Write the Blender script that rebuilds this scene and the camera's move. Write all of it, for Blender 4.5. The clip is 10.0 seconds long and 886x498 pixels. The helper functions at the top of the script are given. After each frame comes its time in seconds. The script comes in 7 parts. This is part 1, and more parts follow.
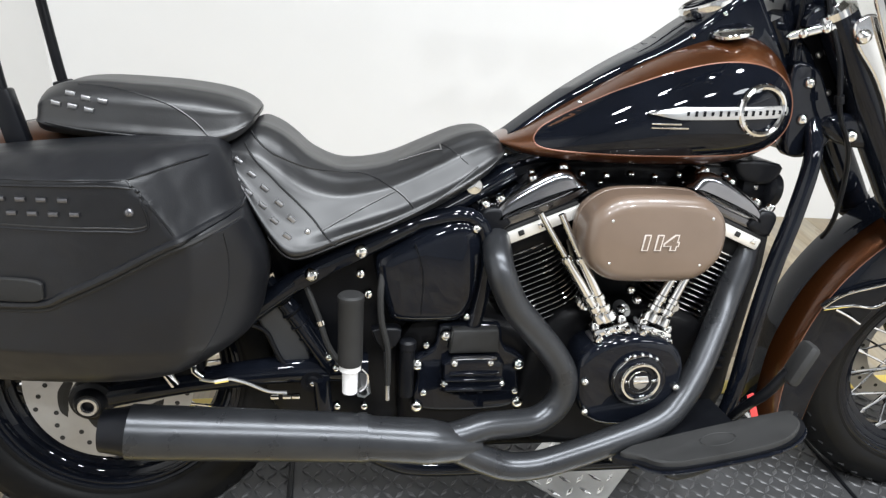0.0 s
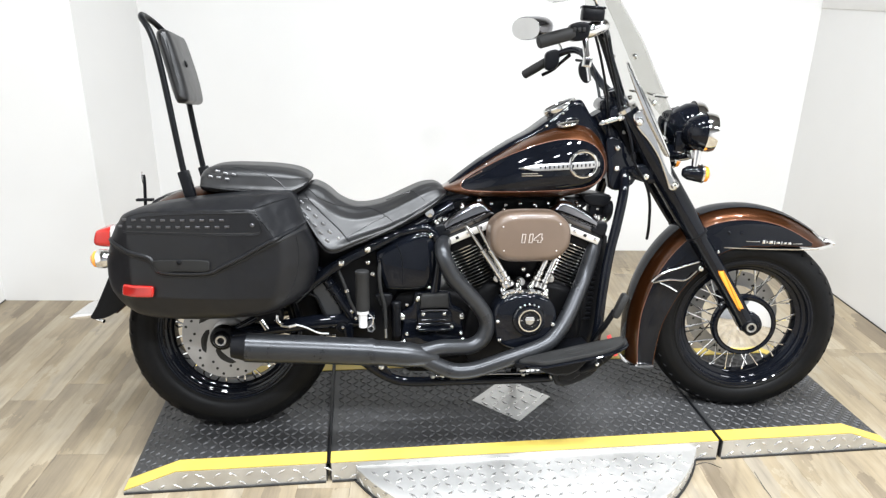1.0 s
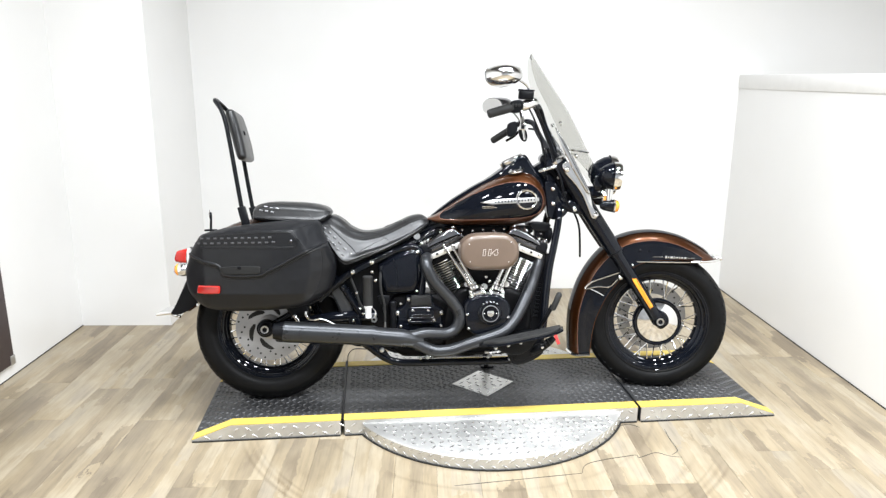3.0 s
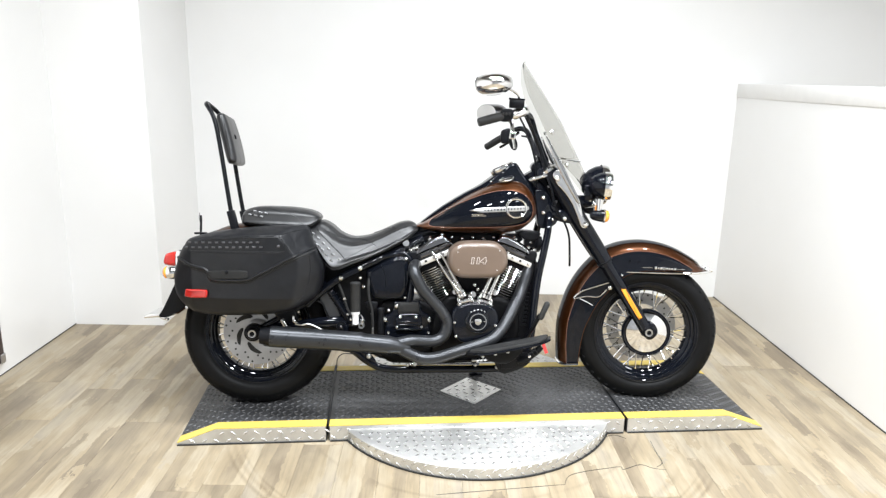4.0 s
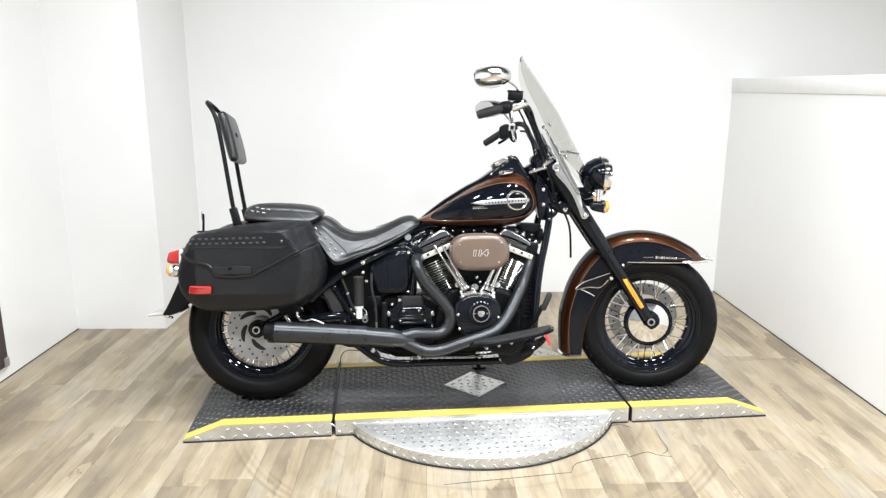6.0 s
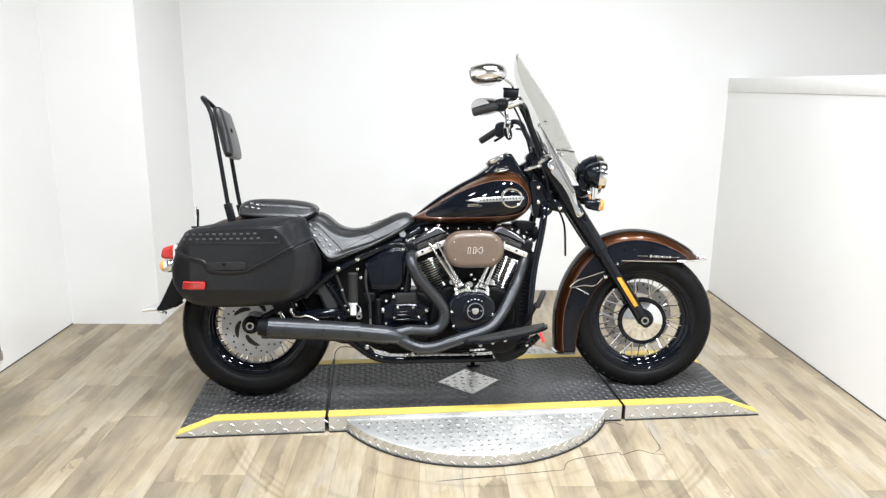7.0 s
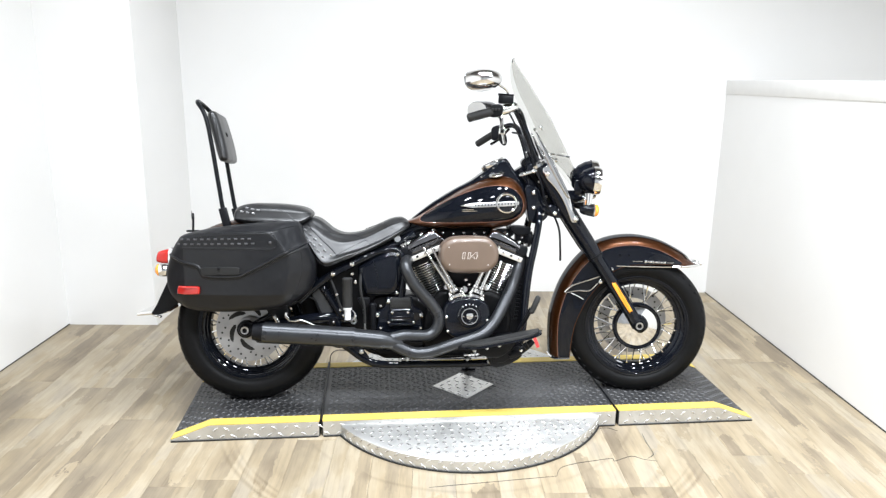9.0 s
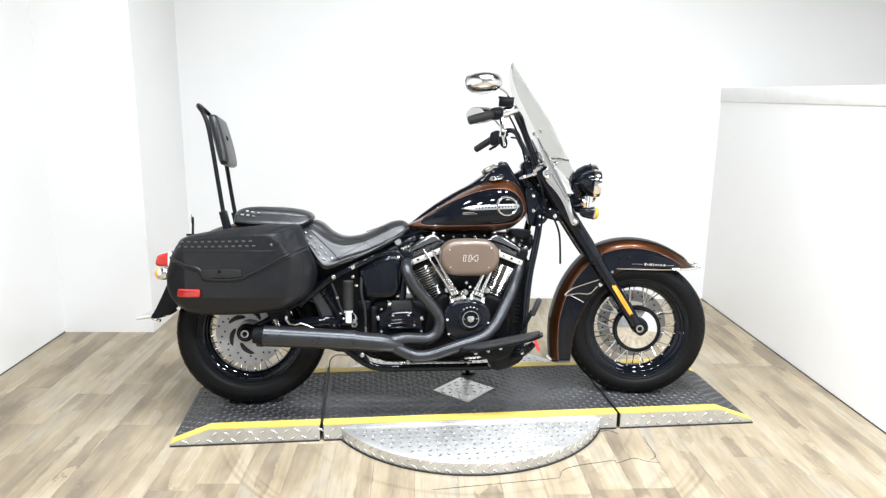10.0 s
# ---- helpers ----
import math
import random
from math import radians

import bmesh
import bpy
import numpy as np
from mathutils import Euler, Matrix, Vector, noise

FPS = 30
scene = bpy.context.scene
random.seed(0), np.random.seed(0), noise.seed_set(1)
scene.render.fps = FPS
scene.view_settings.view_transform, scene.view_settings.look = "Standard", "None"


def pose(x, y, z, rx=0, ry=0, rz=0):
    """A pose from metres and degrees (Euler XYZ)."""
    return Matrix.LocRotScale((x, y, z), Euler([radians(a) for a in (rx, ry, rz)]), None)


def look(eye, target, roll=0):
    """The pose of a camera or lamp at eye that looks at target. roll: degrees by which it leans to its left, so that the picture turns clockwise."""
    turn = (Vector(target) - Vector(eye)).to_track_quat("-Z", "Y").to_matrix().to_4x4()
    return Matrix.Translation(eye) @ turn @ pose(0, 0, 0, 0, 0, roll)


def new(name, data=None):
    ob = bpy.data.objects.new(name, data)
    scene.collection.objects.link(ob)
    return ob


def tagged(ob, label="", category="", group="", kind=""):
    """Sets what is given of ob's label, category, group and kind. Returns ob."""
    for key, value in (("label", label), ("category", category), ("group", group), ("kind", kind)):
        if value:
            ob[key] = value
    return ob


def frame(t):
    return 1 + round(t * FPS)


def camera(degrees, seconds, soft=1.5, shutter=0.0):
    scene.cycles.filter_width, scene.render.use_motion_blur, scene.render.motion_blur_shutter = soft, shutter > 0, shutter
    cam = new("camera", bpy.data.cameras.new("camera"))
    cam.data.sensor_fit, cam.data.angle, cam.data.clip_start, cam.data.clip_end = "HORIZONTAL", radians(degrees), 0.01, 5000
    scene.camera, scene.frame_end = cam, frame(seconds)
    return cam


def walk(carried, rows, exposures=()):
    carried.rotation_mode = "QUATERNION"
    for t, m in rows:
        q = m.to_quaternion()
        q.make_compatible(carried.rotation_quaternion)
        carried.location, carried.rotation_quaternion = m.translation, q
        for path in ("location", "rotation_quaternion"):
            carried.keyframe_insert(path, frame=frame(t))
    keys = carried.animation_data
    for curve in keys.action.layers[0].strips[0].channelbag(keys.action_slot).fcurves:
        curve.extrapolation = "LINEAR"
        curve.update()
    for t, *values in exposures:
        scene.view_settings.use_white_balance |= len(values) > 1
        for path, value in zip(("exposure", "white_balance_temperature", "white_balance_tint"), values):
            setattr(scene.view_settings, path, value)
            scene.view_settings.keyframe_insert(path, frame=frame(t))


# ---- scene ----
cam = camera(65.0, 10.0, soft=1.35)
PATH = [
    (0, (-0.311, -1.109, 1.156), (-0.122, 0.668, 0.258), 4.8),
    (0.1, (-0.301, -1.195, 1.184), (-0.176, 0.603, 0.287), 4.4),
    (0.2, (-0.266, -1.295, 1.2), (-0.163, 0.525, 0.376), 4.4),
    (0.3, (-0.255, -1.386, 1.237), (-0.166, 0.448, 0.472), 3.8),
    (0.4, (-0.243, -1.49, 1.265), (-0.159, 0.359, 0.552), 3.3),
    (0.5, (-0.251, -1.585, 1.288), (-0.177, 0.278, 0.565), 2.4),
    (0.6, (-0.249, -1.684, 1.301), (-0.238, 0.181, 0.558), 0.8),
    (0.7, (-0.267, -1.768, 1.328), (-0.229, 0.099, 0.497), 0.5),
    (0.8, (-0.236, -1.859, 1.331), (-0.171, 0.01, 0.48), -0.6),
    (0.9, (-0.224, -1.931, 1.344), (-0.151, -0.06, 0.53), 0.0),
    (1, (-0.199, -2.022, 1.358), (-0.118, -0.149, 0.661), 1.2),
    (1.1, (-0.197, -2.079, 1.369), (-0.107, -0.198, 0.717), 1.7),
    (1.2, (-0.17, -2.149, 1.38), (-0.113, -0.261, 0.748), 1.8),
    (1.3, (-0.144, -2.222, 1.394), (-0.092, -0.326, 0.794), 2.9),
    (1.4, (-0.128, -2.291, 1.394), (-0.072, -0.388, 0.816), 3.4),
    (1.5, (-0.116, -2.345, 1.39), (-0.071, -0.435, 0.798), 3.0),
    (1.6, (-0.121, -2.4, 1.394), (-0.095, -0.486, 0.839), 2.9),
    (1.7, (-0.135, -2.463, 1.397), (-0.099, -0.544, 0.879), 2.4),
    (1.8, (-0.145, -2.514, 1.398), (-0.099, -0.592, 0.889), 2.2),
    (1.9, (-0.153, -2.559, 1.403), (-0.093, -0.632, 0.881), 1.6),
    (2, (-0.145, -2.615, 1.392), (-0.066, -0.684, 0.876), 1.5),
    (2.1, (-0.151, -2.654, 1.391), (-0.059, -0.722, 0.877), 1.7),
    (2.2, (-0.152, -2.692, 1.389), (-0.069, -0.759, 0.886), 1.6),
    (3.3, (-0.081, -2.828, 1.37), (-0.037, -0.884, 0.899), 0.2),
    (3.5, (-0.058, -2.823, 1.382), (-0.015, -0.877, 0.92), 0.6),
    (3.7, (-0.052, -2.817, 1.395), (-0.025, -0.873, 0.922), 1.1),
    (4, (-0.051, -2.815, 1.404), (-0.018, -0.874, 0.921), 1.2),
    (4.2, (-0.048, -2.823, 1.399), (-0.012, -0.882, 0.929), 1.4),
    (4.5, (-0.049, -2.831, 1.398), (-0.022, -0.888, 0.925), 1.2),
    (4.7, (-0.067, -2.832, 1.392), (-0.03, -0.887, 0.928), 1.3),
    (4.9, (-0.073, -2.833, 1.389), (-0.036, -0.886, 0.935), 1.2),
    (5, (-0.075, -2.836, 1.388), (-0.034, -0.888, 0.937), 1.2),
    (5.2, (-0.074, -2.846, 1.368), (-0.036, -0.899, 0.915), 1.0),
    (5.5, (-0.075, -2.843, 1.344), (-0.03, -0.897, 0.886), 0.5),
    (5.7, (-0.072, -2.847, 1.342), (-0.031, -0.901, 0.89), 0.1),
    (6.8, (-0.065, -2.845, 1.344), (-0.023, -0.899, 0.874), 0.5),
    (7, (-0.058, -2.848, 1.339), (-0.01, -0.902, 0.878), 0.6),
    (7.2, (-0.053, -2.847, 1.343), (-0.009, -0.901, 0.892), 0.5),
    (7.5, (-0.054, -2.849, 1.364), (-0.014, -0.903, 0.905), 0.5),
    (7.7, (-0.067, -2.849, 1.356), (-0.029, -0.902, 0.904), 0.6),
    (8, (-0.067, -2.851, 1.336), (-0.029, -0.903, 0.886), 0.8),
    (8.2, (-0.055, -2.849, 1.345), (-0.012, -0.902, 0.882), 0.7),
    (8.5, (-0.047, -2.844, 1.352), (0.001, -0.899, 0.891), 0.5),
    (8.7, (-0.033, -2.845, 1.358), (0.015, -0.901, 0.897), 0.4),
    (8.9, (-0.04, -2.84, 1.374), (0.011, -0.897, 0.902), 0.7),
    (9, (-0.034, -2.84, 1.381), (0.012, -0.898, 0.905), 0.8),
    (9.2, (-0.055, -2.842, 1.364), (0.006, -0.897, 0.898), 0.8),
    (9.5, (-0.063, -2.848, 1.346), (0.0, -0.898, 0.908), 0.9),
    (9.7, (-0.059, -2.853, 1.337), (0.003, -0.903, 0.906), 0.8),
    (10, (-0.068, -2.852, 1.336), (0.0, -0.901, 0.9), 0.8),
]
walk(cam, [(t, look(eye, target, roll)) for t, eye, target, roll in PATH],
     [(0, -0.12, 6450, 10), (0.5, -0.02, 6450, 10), (1.0, 0.02, 6450, 10), (2.0, 0.07, 6450, 10), (3.3, 0.05, 6450, 10), (5.6, 0.0, 6480, 10), (7.0, -0.06, 6450, 10), (8.0, -0.03, 6430, 10), (9.0, 0.08, 6340, 10), (10.0, 0.08, 6340, 10)])


from mathutils.bvhtree import BVHTree

# ---- light and exposure ----
world = bpy.data.worlds.new("world")
scene.world = world
world.use_nodes = True
world.node_tree.nodes["Background"].inputs[0].default_value = (1.0, 0.99, 0.98, 1)
world.node_tree.nodes["Background"].inputs[1].default_value = 0.12
CEIL = 3.5


def ceiling_lamp(x, y, watts, size=0.3, spread=152):
    data = bpy.data.lights.new("ceiling_lamp", "AREA")
    data.shape, data.size, data.energy, data.color = "DISK", size, watts, (0.925, 0.963, 1.0)
    data.spread = radians(spread)
    ob = new("ceiling_lamp", data)
    ob.matrix_world = look((x, y, CEIL - 0.03), (x, y, 0))
    return ob


for lx, share in ((-0.80, 0.66), (-0.02, 0.70), (0.76, 0.80), (1.52, 0.95)):
    for ly, watts in ((-0.72, 50), (-2.80, 70)):
        ceiling_lamp(lx, ly, watts * share, 0.27)
# unseen lamps added in the room beyond the half wall to brighten side walls
for lx in (3.1, 4.6):
    ceiling_lamp(lx, -3.1, 70, 0.9)


# ---- materials ----
def material(name):
    m = bpy.data.materials.new(name)
    m.use_nodes = True
    return m, m.node_tree.nodes, m.node_tree.links, m.node_tree.nodes["Principled BSDF"]


def noise_tex(n, l, scale, detail=6.0, rough=0.6, stretch=(1, 1, 1), random_shift=False):
    co = n.new("ShaderNodeTexCoord")
    mp = n.new("ShaderNodeMapping")
    mp.inputs["Scale"].default_value = stretch
    l.new(co.outputs["Object"], mp.inputs["Vector"])
    if random_shift:
        info = n.new("ShaderNodeObjectInfo")
        mul = n.new("ShaderNodeMath")
        mul.operation, mul.inputs[1].default_value = "MULTIPLY", 37.0
        l.new(info.outputs["Random"], mul.inputs[0])
        l.new(mul.outputs[0], mp.inputs["Location"])
    t = n.new("ShaderNodeTexNoise")
    t.inputs["Scale"].default_value, t.inputs["Detail"].default_value, t.inputs["Roughness"].default_value = scale, detail, rough
    l.new(mp.outputs[0], t.inputs["Vector"])
    return t


def ramp(n, l, fac, stops):
    r = n.new("ShaderNodeValToRGB")
    while len(r.color_ramp.elements) < len(stops):
        r.color_ramp.elements.new(0.5)
    for e, (p, c) in zip(r.color_ramp.elements, stops):
        e.position, e.color = p, (*c, 1)
    l.new(fac, r.inputs[0])
    return r


def bump(n, l, b, height, strength, distance):
    k = n.new("ShaderNodeBump")
    k.inputs["Strength"].default_value, k.inputs["Distance"].default_value = strength, distance
    l.new(height, k.inputs["Height"])
    l.new(k.outputs[0], b.inputs["Normal"])


def plain(name, color, rough, metal=0.0, coat=0.0, vary=0.12, scale=14.0, bump_scale=0.0, bump_strength=0.1, rough_vary=0.1, spec=0.5):
    m, n, l, b = material(name)
    b.inputs["Metallic"].default_value = metal
    b.inputs["Coat Weight"].default_value = coat
    b.inputs["Coat Roughness"].default_value = 0.03
    b.inputs["Specular IOR Level"].default_value = spec
    t = noise_tex(n, l, scale)
    lo, hi = [c * (1 - vary) for c in color], [min(1, c * (1 + vary)) for c in color]
    r = ramp(n, l, t.outputs["Fac"], [(0.3, lo), (0.7, hi)])
    l.new(r.outputs[0], b.inputs["Base Color"])
    mr = n.new("ShaderNodeMapRange")
    mr.inputs["To Min"].default_value, mr.inputs["To Max"].default_value = max(0.02, rough - rough_vary), min(1, rough + rough_vary)
    l.new(t.outputs["Fac"], mr.inputs["Value"])
    l.new(mr.outputs[0], b.inputs["Roughness"])
    if bump_scale:
        f = noise_tex(n, l, bump_scale, 3.0)
        bump(n, l, b, f.outputs["Fac"], bump_strength, 0.002)
    return m


def leather_material(name, color, rough, coat=0.0, spec=0.45):
    m, n, l, b = material(name)
    t = noise_tex(n, l, 9.0)
    r = ramp(n, l, t.outputs["Fac"], [(0.3, [c * 0.8 for c in color]), (0.7, [c * 1.25 for c in color])])
    l.new(r.outputs[0], b.inputs["Base Color"])
    b.inputs["Specular IOR Level"].default_value = spec
    b.inputs["Coat Weight"].default_value = coat
    b.inputs["Coat Roughness"].default_value = 0.32
    v = n.new("ShaderNodeTexVoronoi")
    v.inputs["Scale"].default_value = 420.0
    co = n.new("ShaderNodeTexCoord")
    l.new(co.outputs["Object"], v.inputs["Vector"])
    # fine pebble grain over soft creases
    crease = noise_tex(n, l, 26.0, 4.0, 0.55)
    add = n.new("ShaderNodeMath")
    add.operation, add.inputs[1].default_value = "MULTIPLY_ADD", 6.0
    l.new(crease.outputs["Fac"], add.inputs[0])
    l.new(v.outputs["Distance"], add.inputs[2])
    # slack hide: broad, shallow swells
    swell = noise_tex(n, l, 11.0, 2.0, 0.5)
    broad = n.new("ShaderNodeBump")
    broad.inputs["Strength"].default_value, broad.inputs["Distance"].default_value = 0.45, 0.012
    l.new(swell.outputs["Fac"], broad.inputs["Height"])
    fine = n.new("ShaderNodeBump")
    fine.inputs["Strength"].default_value, fine.inputs["Distance"].default_value = 0.10, 0.0006
    l.new(add.outputs[0], fine.inputs["Height"])
    l.new(broad.outputs["Normal"], fine.inputs["Normal"])
    l.new(fine.outputs["Normal"], b.inputs["Normal"])
    mr = n.new("ShaderNodeMapRange")
    mr.inputs["To Min"].default_value, mr.inputs["To Max"].default_value = rough - 0.07, rough + 0.09
    l.new(t.outputs["Fac"], mr.inputs["Value"])
    l.new(mr.outputs[0], b.inputs["Roughness"])
    return m


def plank_material():
    """Printed vinyl: each plank shows narrow staves of differing wood, with grain along them."""
    m, n, l, b = material("vinyl_plank")
    geo = n.new("ShaderNodeNewGeometry")

    def math_node(op, x, y=None, z=None):
        q = n.new("ShaderNodeMath")
        q.operation = op
        for k, a in enumerate((x, y, z)):
            if a is None:
                continue
            if isinstance(a, (int, float)):
                q.inputs[k].default_value = a
            else:
                l.new(a, q.inputs[k])
        return q.outputs[0]

    sep = n.new("ShaderNodeSeparateXYZ")
    l.new(geo.outputs["Position"], sep.inputs[0])
    grain = noise_tex(n, l, 7.0, 8.0, 0.7, (9.0, 0.55, 1.0), True)
    patch = noise_tex(n, l, 2.4, 4.0, 0.55, (2.2, 0.9, 1.0), True)
    fray = noise_tex(n, l, 5.0, 5.0, 0.65, (3.0, 1.4, 1.0), True)
    # staves 4 to 5 cm wide, cut at uneven lengths
    sx = math_node("FLOOR", math_node("DIVIDE", math_node("MULTIPLY_ADD", fray.outputs["Fac"], 0.055, sep.outputs["X"]), 0.0507))
    wn = n.new("ShaderNodeTexWhiteNoise")
    wn.noise_dimensions = "1D"
    l.new(sx, wn.inputs["W"])
    sy = math_node("FLOOR", math_node("ADD", math_node("DIVIDE", math_node("MULTIPLY_ADD", fray.outputs["Fac"], 0.60, sep.outputs["Y"]), 0.34), math_node("MULTIPLY", wn.outputs["Value"], 9.0)))
    cell = n.new("ShaderNodeCombineXYZ")
    l.new(sx, cell.inputs[0])
    l.new(sy, cell.inputs[1])
    wc = n.new("ShaderNodeTexWhiteNoise")
    wc.noise_dimensions = "2D"
    l.new(cell.outputs[0], wc.inputs["Vector"])
    info = n.new("ShaderNodeObjectInfo")
    pick = math_node("MULTIPLY_ADD", patch.outputs["Fac"], 0.90, math_node("MULTIPLY_ADD", wc.outputs["Value"], 0.30, math_node("MULTIPLY", info.outputs["Random"], 0.16)))
    wood = ramp(n, l, pick, [(0.42, (0.180, 0.143, 0.099)), (0.56, (0.254, 0.206, 0.142)), (0.68, (0.310, 0.250, 0.166)), (0.8, (0.362, 0.306, 0.221)), (0.94, (0.292, 0.252, 0.196))])
    tone = ramp(n, l, grain.outputs["Fac"], [(0.30, (0.74, 0.73, 0.71)), (0.50, (0.97, 0.97, 0.96)), (0.70, (1.10, 1.10, 1.09))])
    veined = n.new("ShaderNodeMix")
    veined.data_type, veined.blend_type = "RGBA", "MULTIPLY"
    veined.inputs["Factor"].default_value = 1.0
    l.new(wood.outputs[0], veined.inputs[6])
    l.new(tone.outputs[0], veined.inputs[7])
    # scuff rings that the turning platform has left round its centre
    dist = n.new("ShaderNodeVectorMath")
    dist.operation = "DISTANCE"
    dist.inputs[1].default_value = (0.131, 0.002, 0.0)
    l.new(geo.outputs["Position"], dist.inputs[0])
    one = (1, 1, 1)
    ring = ramp(n, l, dist.outputs["Value"], [(0.605, (0.72, 0.70, 0.68)), (0.625, one), (0.71, one), (0.722, (0.80, 0.79, 0.78)), (0.735, one), (0.895, one), (0.915, (0.74, 0.73, 0.71)), (0.935, one), (0.972, one), (0.980, (0.78, 0.76, 0.73)), (0.990, one)])
    wide = math_node("SUBTRACT", dist.outputs["Value"], 0.30)
    ring_b = ramp(n, l, wide, [(0.690, one), (0.705, (0.74, 0.71, 0.67)), (0.720, one), (0.732, (0.68, 0.65, 0.61)), (0.744, one)])
    rub = noise_tex(n, l, 1.7, 3.0, 0.6, (1, 1, 1))
    worn = ramp(n, l, rub.outputs["Fac"], [(0.40, (0, 0, 0)), (0.62, (1, 1, 1))])
    base_col = veined.outputs[2]
    for r in (ring, ring_b):
        wear = n.new("ShaderNodeMix")
        wear.data_type, wear.blend_type = "RGBA", "MULTIPLY"
        l.new(worn.outputs[0], wear.inputs["Factor"])
        l.new(base_col, wear.inputs[6])
        l.new(r.outputs[0], wear.inputs[7])
        base_col = wear.outputs[2]
    # small dark heel marks
    spots = noise_tex(n, l, 11.0, 3.0, 0.6)
    mark = ramp(n, l, spots.outputs["Fac"], [(0.24, (0.55, 0.53, 0.50)), (0.29, one)])
    dots = n.new("ShaderNodeMix")
    dots.data_type, dots.blend_type = "RGBA", "MULTIPLY"
    dots.inputs["Factor"].default_value = 1.0
    l.new(base_col, dots.inputs[6])
    l.new(mark.outputs[0], dots.inputs[7])
    l.new(dots.outputs[2], b.inputs["Base Color"])
    gloss = n.new("ShaderNodeMapRange")
    gloss.inputs["To Min"].default_value, gloss.inputs["To Max"].default_value = 0.34, 0.55
    l.new(patch.outputs["Fac"], gloss.inputs["Value"])
    l.new(gloss.outputs[0], b.inputs["Roughness"])
    bump(n, l, b, grain.outputs["Fac"], 0.10, 0.001)
    return m


def wall_material():
    m, n, l, b = material("white_wall_paint")
    t = noise_tex(n, l, 0.9, 4.0)
    r = ramp(n, l, t.outputs["Fac"], [(0.3, (0.775, 0.768, 0.752)), (0.7, (0.812, 0.806, 0.793))])
    l.new(r.outputs[0], b.inputs["Base Color"])
    b.inputs["Roughness"].default_value = 0.42
    f = noise_tex(n, l, 160.0, 2.0)
    bump(n, l, b, f.outputs["Fac"], 0.06, 0.001)
    return m


WALL = wall_material()
PLANK = plank_material()
TRIM = plain("trim_paint", (0.8, 0.79, 0.77), 0.4, vary=0.03)
CEILING = plain("grey_ceiling_paint", (0.15, 0.15, 0.152), 0.8, vary=0.1)
DARKWALL = plain("unseen_wall_grey", (0.32, 0.33, 0.345), 0.7, vary=0.25, scale=1.2)
DECK = plain("dark_deck", (0.030, 0.030, 0.031), 0.46, vary=0.35, scale=5)
TREAD = plain("worn_tread", (0.068, 0.068, 0.070), 0.42, 0.3, vary=0.45, scale=7)
STEEL = plain("diamond_plate_steel", (0.62, 0.615, 0.60), 0.42, 0.75, vary=0.20, scale=6, rough_vary=0.12, bump_scale=40, bump_strength=0.05)
STEELBAR = plain("polished_tread_bar", (0.72, 0.72, 0.71), 0.25, 0.9, vary=0.1)
YELLOW = plain("yellow_safety_paint", (0.63, 0.468, 0.095), 0.5, vary=0.14, scale=7)
# black of real joints and cracks, and of painted shadow lines
GAP_AND_SHADOW = plain("black_gap_and_shadow", (0.012, 0.012, 0.012), 0.6)
BLACK = plain("black_gloss_paint", (0.004, 0.005, 0.008), 0.12, coat=0.56, vary=0.2, rough_vary=0.03, spec=0.0)
BROWN = plain("brown_metallic_paint", (0.112, 0.036, 0.0095), 0.33, 0.70, coat=1.0, vary=0.14, scale=400, rough_vary=0.05)
BROWNPANEL = plain("brown_enamel", (0.126, 0.088, 0.064), 0.36, 0.0, coat=0.5, vary=0.06, rough_vary=0.05)
STRIPE = plain("copper_pinstripe", (0.22, 0.09, 0.055), 0.35, 0.3, coat=0.6)
CHROME = plain("chrome", (0.78, 0.78, 0.78), 0.07, 1.0, vary=0.03, rough_vary=0.03)
ROTOR = plain("brake_rotor_steel", (0.36, 0.36, 0.365), 0.42, 0.90, vary=0.12)
ALLOY = plain("brushed_alloy", (0.55, 0.55, 0.55), 0.3, 0.95, vary=0.12, rough_vary=0.08)
SATIN = plain("satin_black_powder_coat", (0.0044, 0.0048, 0.0062), 0.36, spec=0.17, vary=0.2, bump_scale=600, bump_strength=0.12)
WRINKLE = plain("dark_engine_enamel", (0.004, 0.004, 0.0045), 0.40, spec=0.08, coat=0.05, vary=0.3, bump_scale=350, bump_strength=0.2)
PIPE = plain("grey_ceramic_pipe_coat", (0.040, 0.042, 0.046), 0.30, 0.60, vary=0.12, scale=20, bump_scale=500, bump_strength=0.06)
RUBBER = plain("tyre_rubber", (0.0045, 0.0046, 0.0050), 0.50, spec=0.13, vary=0.2, scale=20, bump_scale=250, bump_strength=0.12)
RUBBERPAD = plain("rubber_pad", (0.020, 0.020, 0.020), 0.6, spec=0.3, vary=0.2)
LEATHER = leather_material("black_seat_leather", (0.0055, 0.0058, 0.0068), 0.42, 0.25, 0.60)
BAGLEATHER = leather_material("black_bag_leather", (0.0030, 0.0035, 0.0052), 0.43, 0.05, 0.38)
REDLENS = plain("red_lens", (0.46, 0.017, 0.011), 0.18, coat=0.5, vary=0.1)
AMBER = plain("amber_lens", (0.92, 0.34, 0.03), 0.2, coat=0.5, vary=0.1)
GREYPLASTIC = plain("grey_plastic", (0.030, 0.031, 0.033), 0.45, vary=0.12)
DARKCHROME = plain("dark_chrome", (0.24, 0.24, 0.255), 0.15, 1.0, vary=0.08, rough_vary=0.05)
# near-black colour for shade in holes, slots and gaps; also for the gasket
SHADEBLACK = plain("shade_and_gasket_black", (0.004, 0.004, 0.004), 0.7)
REDTAG = plain("red_tag", (0.6, 0.05, 0.05), 0.5)
